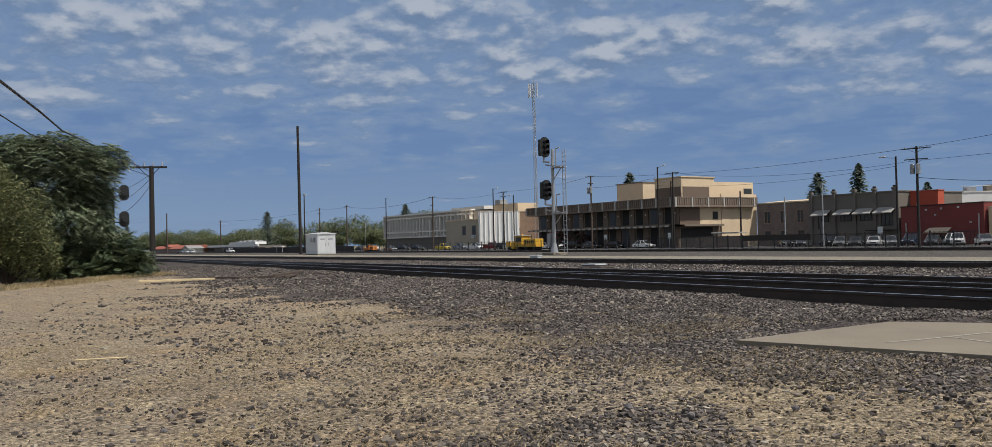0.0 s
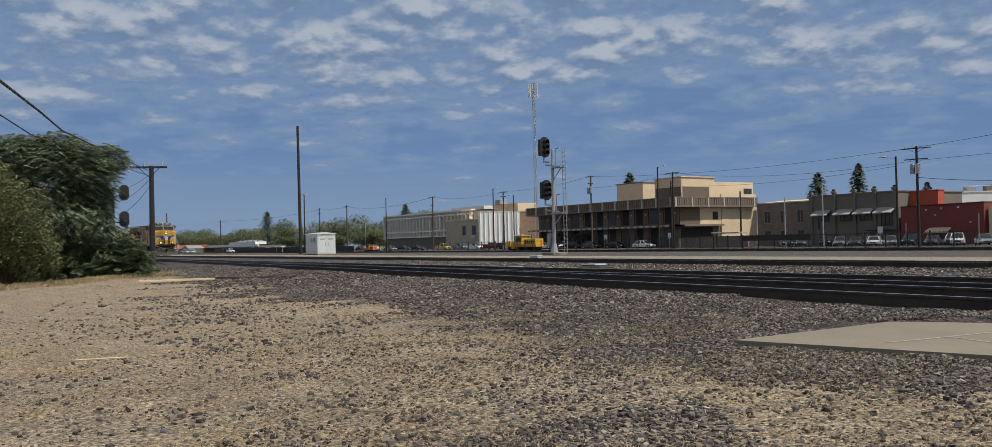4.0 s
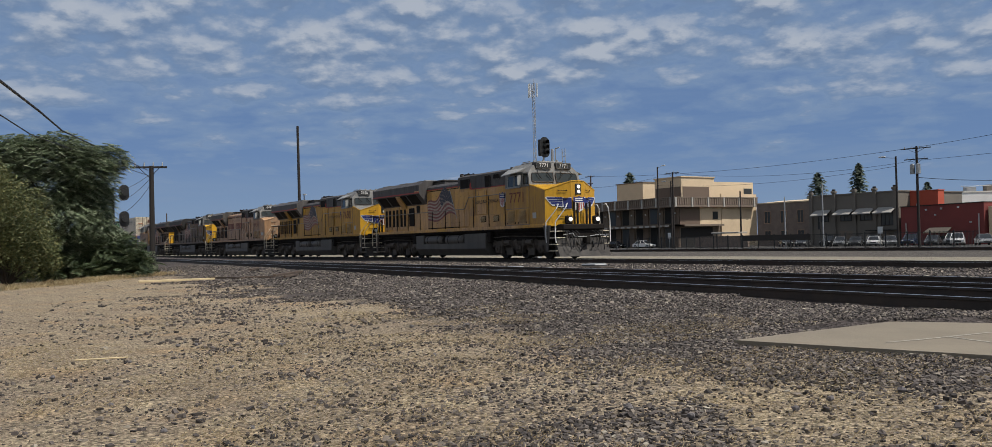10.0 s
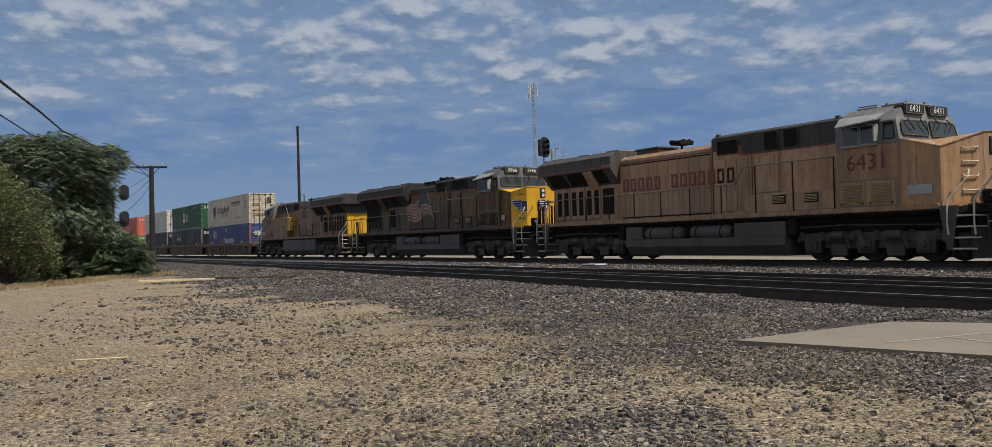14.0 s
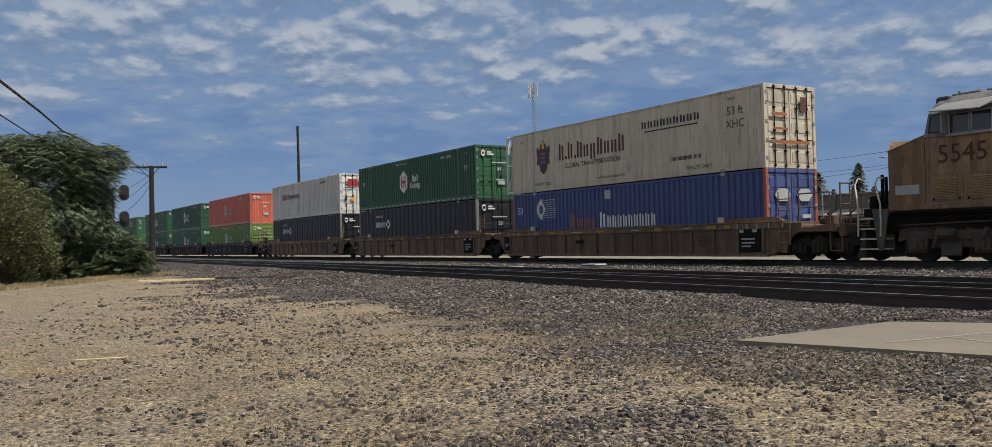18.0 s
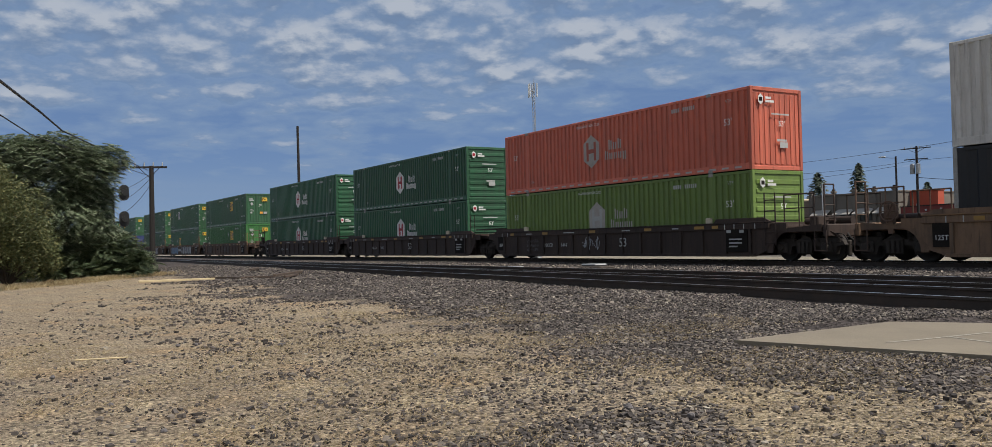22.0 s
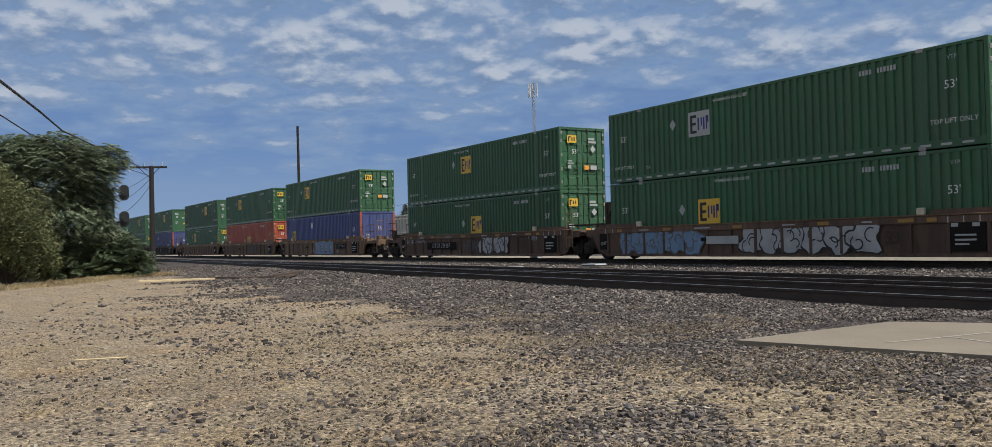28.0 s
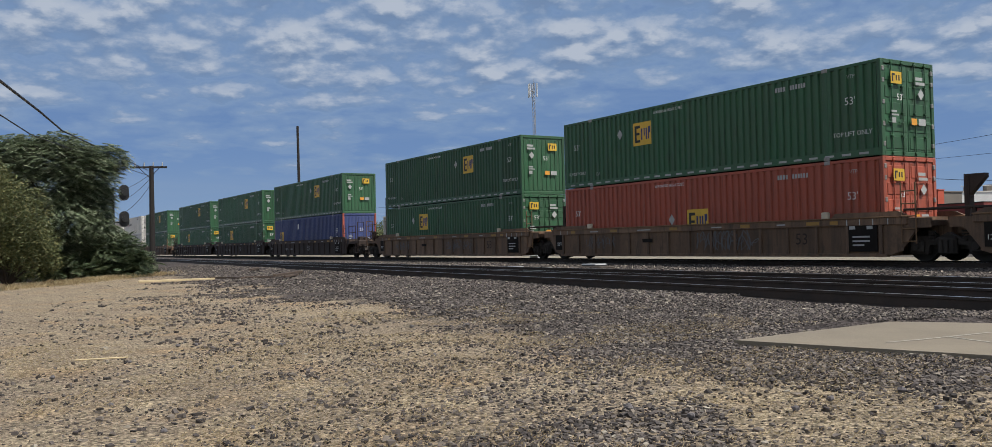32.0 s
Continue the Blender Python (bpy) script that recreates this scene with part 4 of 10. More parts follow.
    for side in (-1, 1):
        for xa, xb, zb in ((6.42, 6.98, 4.08), (7.04, 7.6, 4.08), (7.84, 8.2, 4.1)):
            s = Shape()
            a, b, c, d = (xa, side * 1.497, 3.53 if xb < 8 else 3.62), (xb, side * 1.497, 3.53 if xb < 8 else 3.62), (xb - (0.06 if xb > 8 else 0), side * 1.468, zb), (xa, side * 1.468, zb)
            n = Vector((0, side * 0.014, 0))
            s.add([tuple(Vector(p) + n) for p in (a, b, c, d)] + [a, b, c, d], [(0, 1, 2, 3), (0, 1, 5, 4), (1, 2, 6, 5), (2, 3, 7, 6), (3, 0, 4, 7)])
            win = part("cab_window", s, M_GLASS, root)
            part("window_frame", Shape().path([tuple(Vector(p) + n * 1.3) for p in (a, b, c, d, a)], 0.02 if xb < 8 else 0.012, 5), M_AWNING if xb < 8 else M_BLACK, win)
        s = Shape().add([(6.22, side * 1.36, 4.38), (7.8, side * 1.36, 4.38), (7.9, side * 1.95, 4.14), (6.5, side * 1.95, 4.06), (6.22, side * 1.36, 4.41), (7.8, side * 1.36, 4.41), (7.9, side * 1.95, 4.17), (6.5, side * 1.95, 4.09)],
                        [(0, 1, 2, 3), (4, 5, 6, 7), (3, 2, 6, 7), (0, 3, 7, 4), (1, 2, 6, 5)])
        part("awning", s, M_AWNING, root, "pale grey tilted sunshade over the cab window")
        part("mirror", Shape().soft(7.66, side * 1.54, 3.56, 7.7, side * 1.76, 4.06, 0.01), M_AWNING, root)
        part("window_sill", Shape().soft(6.38, min(side * 1.5, side * 1.6), 3.46, 7.64, max(side * 1.5, side * 1.6), 3.51, 0.01), M_AWNING, root)
        s = Shape()
        y0, y1 = side * 0.08, side * 1.34
        a, b, c, d = (8.335, y0, 3.7), (8.335, y1, 3.7), (8.235, y1 * 0.97, 4.13), (8.235, y0, 4.16)
        n = Vector((0.97, 0, 0.22)) * 0.025
        e, g = Vector(a).lerp(Vector(b), 0.94), Vector(d).lerp(Vector(c), 0.95)
        ring = [Vector(a), e, Vector(b).lerp(Vector(c), 0.14), Vector(b).lerp(Vector(c), 0.86), g, Vector(d)]
        s.add([tuple(p + n) for p in ring] + [tuple(p) for p in ring], [(0, 1, 2, 3, 4, 5)] + [(i, (i + 1) % 6, 6 + (i + 1) % 6, 6 + i) for i in range(6)])
        w = part("windshield", s, M_GLASS, root)
        part("window_frame", Shape().path([tuple(p + n * 1.2) for p in ring + ring[:1]], 0.016, 5), M_TRUCK, w)
        for yy in (0.35, 0.95):
            part("wiper", Shape().path([(8.25, side * yy, 4.24), (8.36, side * (yy + 0.08), 4.1), (8.40, side * (yy - 0.12), 3.86)], 0.016), M_BLACK, w)
        nb = part("number_board", Shape().soft(7.85, min(side * 0.12, side * 1.04), 4.34, 8.26, max(side * 0.12, side * 1.04), 4.66, 0.05), M_INK, root, "black number board")
        part("board_number", letters(number, 0.27, M_WHITE), None, nb, at=pose(8.268, side * 0.58, 4.5, 0, 0, 90))
        part("board_trim", Shape().path([(8.262, side * 0.16, 4.37), (8.262, side * 1.0, 4.37), (8.262, side * 1.0, 4.63), (8.262, side * 0.16, 4.63), (8.262, side * 0.16, 4.37)], 0.012, 4), cabm, nb)
        # louvred doors low on the cab side
        for xc in (6.72, 7.72):
            part("louvre_panel", shared(("louvre_panel", tag), lambda: Shape().soft(-0.46, -0.012, -0.36, 0.46, 0.012, 0.36, 0.01).soft(-0.40, -0.03, -0.33, -0.34, -0.01, -0.25, 0.01, 1).soft(0.34, -0.03, -0.33, 0.40, -0.01, -0.25, 0.01, 1), [body, M_BLACK]), None, root, at=pose(xc, side * 1.512, 2.06, 0, 0, 0 if side < 0 else 180))
            part("louvre", shared(("cab_louvre", tag), lambda: slats(0.64, 0.6, 14, 0.035), M_SLATPALE if paint is not P_SOOTY else body), None, root, at=pose(xc, side * 1.525, 2.06, 0, 0, 0 if side < 0 else 180))
        part("panel_edge", Shape().box(6.2, min(side * 1.5, side * 1.512), 2.45, 8.3, max(side * 1.5, side * 1.512), 2.475).box(8.28, min(side * 1.5, side * 1.508), 1.7, 8.3, max(side * 1.5, side * 1.508), 3.45).box(6.2, min(side * 1.5, side * 1.51), 1.66, 8.3, max(side * 1.5, side * 1.51), 1.69), M_GRAB, root)
        part("notice", Shape().box(8.55, min(side * 1.475, side * 1.49), 1.95, 9.3 if worn_nose else 8.85, max(side * 1.475, side * 1.49), 2.22), M_GREYTXT, root)
    part("air_conditioner", Shape().soft(6.3, -0.62, 4.67, 7.05, 0.62, 4.76, 0.03).path([(6.34, -0.55, 4.8), (7.0, -0.55, 4.8)], 0.02), cabm, root)
    ant = Shape().soft(7.2, -0.7, 4.67, 8.0, 0.7, 4.74, 0.02)
    for x, y in ((7.3, -0.5), (7.5, 0.2), (7.8, -0.3), (7.9, 0.45)):
        ant.tube((x, y, 4.74), (x, y, 4.82), 0.07, 0.05, 8)
    part("antenna_tray", ant, cabm, root)
    # nose: a wedge whose top falls to its corners
    plan, tops = [(8.36, -1.49), (9.54, -1.44), (10.14, -0.36), (10.2, 0), (10.14, 0.36), (9.54, 1.44), (8.36, 1.49)], [3.56, 3.23, 3.62, 3.64, 3.62, 3.23, 3.56]
    if emd:
        plan, tops = [(8.36, -1.4), (9.3, -1.36), (10.02, -0.9), (10.08, 0), (10.02, 0.9), (9.3, 1.36), (8.36, 1.4)], [3.5, 3.3, 3.52, 3.56, 3.52, 3.3, 3.5]
    n = len(plan)
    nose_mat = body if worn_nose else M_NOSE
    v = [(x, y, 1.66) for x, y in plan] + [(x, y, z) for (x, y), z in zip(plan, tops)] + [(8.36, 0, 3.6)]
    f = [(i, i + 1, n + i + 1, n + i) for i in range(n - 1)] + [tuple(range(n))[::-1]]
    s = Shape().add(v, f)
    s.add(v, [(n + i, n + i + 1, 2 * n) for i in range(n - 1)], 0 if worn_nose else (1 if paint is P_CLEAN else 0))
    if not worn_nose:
        # nose flanks keep the duller body paint; sunlight is painted into its front
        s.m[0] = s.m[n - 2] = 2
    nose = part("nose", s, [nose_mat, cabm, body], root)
    part("nose_edge", Shape().path([(x, y, z + 0.01) for (x, y), z in list(zip(plan, tops))], 0.025, 5), nose_mat, nose)
    part("nose_lip", Shape().prism([(x * 1.004 if x > 9 else x, y * 1.015) for x, y in plan], 2, 1.56, 1.67), nose_mat, nose)
    fx = plan[3][0]
    part("lamp_panel", Shape().soft(fx - 0.2, -0.16, 3.0, fx + 0.02, 0.16, 3.5, 0.02), M_INK, nose)
    for z in (3.13, 3.36):
        part("headlight", Shape().tube((fx, 0, z), (fx + 0.045, 0, z), 0.08, 0.085, 14), M_LAMP if lights else M_LAMPDIM, nose)
    for side in (-1, 1):
        # grab irons up the nose, one ladder a side
        a, b = Vector(plan[2] + (0,)), Vector(plan[1] + (0,))
        out = Vector((0.88, -0.48, 0))
        for z in (2.0, 2.4, 2.8, 3.18):
            p, q = a.lerp(b, 0.16), a.lerp(b, 0.5)
            pts = [Vector((w.x, w.y * -side, z + dz)) + Vector((out.x, out.y * -side, 0)) * o for w, o, dz in ((p, 0, 0.05), (p, 0.045, 0), (q, 0.045, 0), (q, 0, 0.05))]
            part("grab_iron", Shape().path([tuple(w) for w in pts], 0.016, 5), M_BLACK if not worn_nose else M_HANDRAIL, nose)
    if not worn_nose:
        wing_emblem(nose, ((plan[4][0] + 0.012, plan[4][1]), (plan[5][0] + 0.012, plan[5][1] * 0.99)), 2.62)
        shield(nose, fx + 0.035, 0.0, 2.55, 0.62, 0.72, front=True)
    # front end
    part("anticlimber", Shape().soft(10.1, -1.2, 1.36, 10.62, 1.2, 1.62, 0.04).soft(10.3, -1.05, 1.0, 10.5, 1.05, 1.38, 0.03), M_BLACK, root)
    plow = Shape().add([(10.45, -1.45, 0.98), (10.62, 0, 0.98), (10.45, 1.45, 0.98), (10.5, -1.47, 0.6), (10.7, 0, 0.6), (10.5, 1.47, 0.6), (10.68, -1.45, 0.14), (10.95, 0, 0.14), (10.68, 1.45, 0.14), (10.36, -1.45, 0.14), (10.36, 1.45, 0.14), (10.36, -1.45, 0.98), (10.36, 1.45, 0.98)],
                       [(0, 1, 4, 3), (1, 2, 5, 4), (3, 4, 7, 6), (4, 5, 8, 7), (9, 11, 12, 10), (0, 3, 6, 9, 11), (2, 5, 8, 10, 12)])
    part("plow", plow, M_PLOW, root, "scuffed dark snowplow pilot")
    for k, y in enumerate((-1.1, -0.95, -0.7, -0.5, 0.45, 0.62, 0.8, 1.0)):
        low = 0.4 + 0.14 * (k % 3)
        part("brake_hose", Shape().path([(10.6, y, 1.32), (10.82, y + 0.03, 1.2), (10.92, y + 0.07, low + 0.35), (10.9, y + 0.12, low + 0.1), (10.8, y + 0.16, low)], 0.019, 6), M_RUBBER, root)
    part("cut_lever", Shape().path([(10.75, -1.3, 1.12), (10.82, -0.8, 1.2), (10.85, -0.75, 1.05), (10.95, -0.2, 1.02), (10.85, 0.5, 1.1), (10.75, 1.3, 1.12)], 0.02, 6), M_AWNING, root)
    for side in (-1, 1):
        ditch = part("ditch_light", Shape().soft(10.36, side * 0.78 - 0.17, 1.62, 10.6, side * 0.78 + 0.17, 2.0, 0.05), M_BLACK, root)
        part("lens", Shape().tube((10.59, side * 0.78, 1.84), (10.65, side * 0.78, 1.84), 0.095, 0.1, 14), M_LAMP if lights else M_LAMPDIM, ditch)
        part("mast", Shape().soft(10.42, side * 0.44 - 0.05, 1.62, 10.5, side * 0.44 + 0.05, 2.66, 0.02), M_BLACK, root)
        part("mast", Shape().soft(10.42, side * 0.26 - 0.05, 1.62, 10.5, side * 0.26 + 0.05, 2.6, 0.02), M_BLACK, root)
        for end, xa, xb in ((1, 9.72, 10.56), (-1, back, back + 0.8)):
            ix, ox = (xa, xb) if end > 0 else (xb, xa)
            pts = [(ix - 0.22 * end, 1.58), (ix + 0.34 * end, 1.58), (ix + 0.14 * end, 0.36), (ix, 0.36)]
            st = Shape().prism(pts, 1, min(side * 1.50, side * 1.54), max(side * 1.50, side * 1.54))
            st.box(xa, side * 0.95 - 0.02, 0.34, xb, side * 0.95 + 0.02, 1.6)
            part("step_well", st, M_TRUCK if end < 0 else M_TANK, root)
            tread = shared(("step", "tread"), lambda: Shape().soft(-0.38, -0.28, -0.022, 0.38, 0.28, 0.022, 0.01), M_HANDRAIL)
            for z in (0.40, 0.70, 1.0, 1.30):
                part("step", tread, None, root, at=pose((xa + xb) / 2, side * 1.24, z))
            for xr, lean in ((ix + 0.06 * end, 0.5), (ox - 0.02 * end, 0.42)):
                r = Shape().path([(xr, side * 1.56, 0.78), (xr - 0.03 * end, side * 1.57, 1.1), (xr - 0.02 * end, side * 1.56, 1.72), (xr + lean * 0.75 * end, side * 1.22, 2.34), (xr + lean * 0.7 * end, side * 1.1, 2.55), (xr + lean * 0.4 * end, side * 1.08, 2.5)], 0.026)
                part("step_rail", r, M_WHITE if paint is P_LEAD and end > 0 else M_HANDRAIL, root, "pale curved handrail")
    xe = back + 0.05
    for side in (-1, 1):
        s = Shape()
        for y in (1.45, 0.85, 0.5):
            s.tube((xe, side * y, 1.6), (xe, side * y, 2.66), 0.024)
        s.path([(xe, side * 1.45, 2.66), (xe, side * 0.5, 2.66)], 0.024)
        part("end_rail", s, M_BLACK, root)
        part("end_post", Shape().box(xe - 0.04, side * 0.38 - 0.08, 1.6, xe + 0.04, side * 0.38 + 0.08, 2.5), M_BLACK, root)
    part("rear_wall", Shape().soft(-9.86, -0.94, 1.68, -9.79, 0.94, 3.9, 0.02), M_NOSE if paint is P_DULL else body, root)
    rl = part("rear_light", Shape().soft(-10.42, -0.17, 3.86, -10.34, 0.17, 4.4, 0.02), M_INK, root)
    for z in (3.98, 4.24):
        part("lens", Shape().tube((-10.46, 0, z), (-10.41, 0, z), 0.09, 0.09, 12), M_LAMPDIM, rl)
    # lettering on both sides
    for side in (-1, 1):
        rz = 0 if side < 0 else 180
        part("cab_number", letters(number, 0.72, M_NUMRED if paint is not P_DULL else M_MAROON), None, root, at=pose(7.25, side * 1.518, 2.98, 0, 0, rz))
        if slogan:
            part("slogan", letters("BUILDING AMERICA", 0.26, M_INK), None, root, at=pose(3.62, side * (hw + 0.1) if side < 0 else 1.512, 3.0, 0, 0, rz))
            shield(root, 5.2, side * (hw + 0.1) if side < 0 else 1.512, 3.0, 0.6, 0.78)
        if flag:
            if side < 0:
                flag_decal(root, -(hw + 0.05), -3.35, -0.55, 2.1, 3.95)
            else:
                flag_decal(root, hw + 0.05, -2.7, -0.3, 2.1, 3.8)
                if turn:
                    for k, word in enumerate(("BUILDING", "AMERICA")):
                        part("slogan", letters(word, 0.24, M_INK), None, root, at=pose(-3.35, hw + 0.05, 2.72 - k * 0.26, 0, 0, 180))
        if name_bars:
            for k in range(13):
                if k != 5:
                    xa, y = -4.72 + k * 0.49, side * (hw + 0.05)
                    s = Shape()
                    for a, b, c, d in ((0, 0, 0.1, 0.54), (0.24, 0, 0.34, 0.54), (0.1, 0.44, 0.24, 0.54), (0.1, 0, 0.24, 0.1)):
                        s.box(xa + a, y - 0.004, 2.8 + b, xa + c, y + 0.004, 2.8 + d)
                    part("name_bar", s, M_REDFADE, root)
    RUNNING.append((root, at, turn, 0.0))
    return root


LOCO_AT = [12.3 + 22.3 * (4.5 - i) for i in range(4)] + [22.35]
locomotive(P_LEAD, "7771", "yellow diesel locomotive leading the freight train, headlights lit", LOCO_AT[0], 0)
locomotive(P_CLEAN, "7650", "bright yellow diesel locomotive with striped flag on its hood", LOCO_AT[1], 0, lights=False)
locomotive(P_FADED, "6431", "sun-faded salmon diesel locomotive with red lettering", LOCO_AT[2], 0, model="classic", slogan=False, flag=False, name_bars=True, lights=False, worn_nose=True)
locomotive(P_SOOTY, "8966", "soot-darkened diesel locomotive with bright yellow nose", LOCO_AT[3], 0, model="emd", slogan=False, lights=False)
locomotive(P_DULL, "5545", "dirty dull yellow diesel locomotive running backwards", LOCO_AT[4], 180, slogan=False, lights=False, worn_nose=True)

# ---- containers ----
CL, CW, CH = 8.07, 1.295, 2.896


def corrugated(x0, x1, z0, z1, y, out, pitch=0.38, depth=0.05, flat=False):
    """A side panel with trapezoid ribs; out is the side it faces."""
    s = Shape()
    xs, ds = [x0], [0.0]
    if not flat:
        n = max(1, int((x1 - x0) / pitch))
        p = (x1 - x0) / n
        for i in range(n):
            a = x0 + i * p
            for u, d in ((0.40, 0.0), (0.50, 1.0), (0.90, 1.0), (1.0, 0.0)):
                xs.append(a + u * p)
                ds.append(d)
    else:
        xs.append(x1)
        ds.append(0.0)
    v = []
    for x, d in zip(xs, ds):
        yy = y - out * d * depth
        v += [(x, yy, z0), (x, yy, z1)]
    s.add(v, [(2 * i, 2 * i + 2, 2 * i + 3, 2 * i + 1) for i in range(len(xs) - 1)])
    return s


def hexagon(r, sx=0.86):
    return [(r * sx * math.sin(k * math.pi / 3), r * math.cos(k * math.pi / 3)) for k in range(6)]


def flat_on_side(pts, side, x, z, lift=0.0):
    s = Shape()
    y = side * (CW + 0.004 + lift)
    s.add([(x + (a if side < 0 else -a), y, z + b) for a, b in pts], [tuple(range(len(pts)))])
    return s


def bars_on_side(rows, side, x, z, lift=0.0):
    """Plain bars standing for writing: rows of (left, bottom, right, top)."""
    s = Shape()
    y = side * (CW + 0.004 + lift)
    g = 1 if side < 0 else -1
    for a, b, c, d in rows:
        s.add([(x + g * a, y, z + b), (x + g * c, y, z + b), (x + g * c, y, z + d), (x + g * a, y, z + d)], [(0, 1, 2, 3)])
    return s


def bars_on_end(rows, z, mat, parent, name="label", lift=0.0):
    for a, b, c, d in rows:
        x = CL + 0.05 + lift
        part(name, Shape().add([(x, a, z + b), (x, c, z + b), (x, c, z + d), (x, a, z + d)], [(0, 1, 2, 3)]), mat, parent)


def letter_bars(x, z, n, w, h, gap, rng=None):
    return [(x + i * (w + gap), z, x + i * (w + gap) + w, z + h) for i in range(n)]


def word_bars(x, z, pattern, w, h):
    """Plain bars for a name, two uprights to a letter, one list a letter: T tall, s short, d hanging, a dot for a stop."""
    out = []
    for c in pattern:
        if c == ".":
            out.append([(x, z, x + w * 0.3, z + h * 0.2)])
            x += w * 0.5
            continue
        z0, z1 = z - (0.2 * h if c == "d" else 0.0), z + h * (1.0 if c == "T" else 0.7)
        b = w * 0.3
        out.append([(x, z0, x + b, z1), (x + w * 0.5, z0, x + w * 0.5 + b, z1 - (0.0 if c != "T" else h * 0.12))])
        x += w * 1.12
    return out


def container_paint(name, colour, dirt, amount=0.55):
    m = loco_paint(name, colour, tuple(c * 0.82 + d * 0.18 for c, d in zip(colour, dirt)), dirt, amount, 0.45)
    return m


C_GREEN = container_paint("container_green", (0.026, 0.105, 0.05), (0.034, 0.07, 0.043), 0.6)
C_GREEN2 = container_paint("container_deep_green", (0.034, 0.115, 0.053), (0.05, 0.09, 0.053), 0.7)
C_BRIGHT = container_paint("container_leaf_green", (0.05, 0.19, 0.05), (0.04, 0.10, 0.04), 0.5)
C_LIME = container_paint("container_lime_green", (0.15, 0.235, 0.05), (0.115, 0.165, 0.055), 0.6)
C_ORANGE = container_paint("container_orange", (0.56, 0.135, 0.08), (0.38, 0.115, 0.08), 0.65)
C_RED = container_paint("container_red", (0.42, 0.095, 0.055), (0.29, 0.09, 0.06), 0.7)
C_NAVY = container_paint("container_dark_slate", (0.010, 0.011, 0.015), (0.020, 0.020, 0.022), 0.6)
C_BLUE = container_paint("container_blue", (0.05, 0.076, 0.225), (0.07, 0.08, 0.15), 0.6)
C_WHITE = container_paint("container_white", (0.70, 0.685, 0.65), (0.48, 0.455, 0.41), 0.7)
C_TAN = container_paint("container_cream", (0.56, 0.495, 0.385), (0.38, 0.325, 0.24), 0.75)
M_GALV = surface("worn_steel", (0.33, 0.33, 0.32), 0.5, 0.6, (0.2, 0.16, 0.12), 0.6, 6.0)
M_BROWNTXT = surface("brown_lettering", (0.10, 0.035, 0.02), 0.6, bump=0.0)
M_CRIMSON = surface("crimson_lettering", (0.36, 0.015, 0.03), 0.6, bump=0.0)
M_PALEMARK = surface("chalky_emblem", (0.38, 0.36, 0.33), 0.6, 0.0, (0.26, 0.23, 0.2), 0.6, 3.0, 30.0, 0.0)
M_COPPER = surface("copper_lettering", (0.32, 0.11, 0.04), 0.6, bump=0.0)


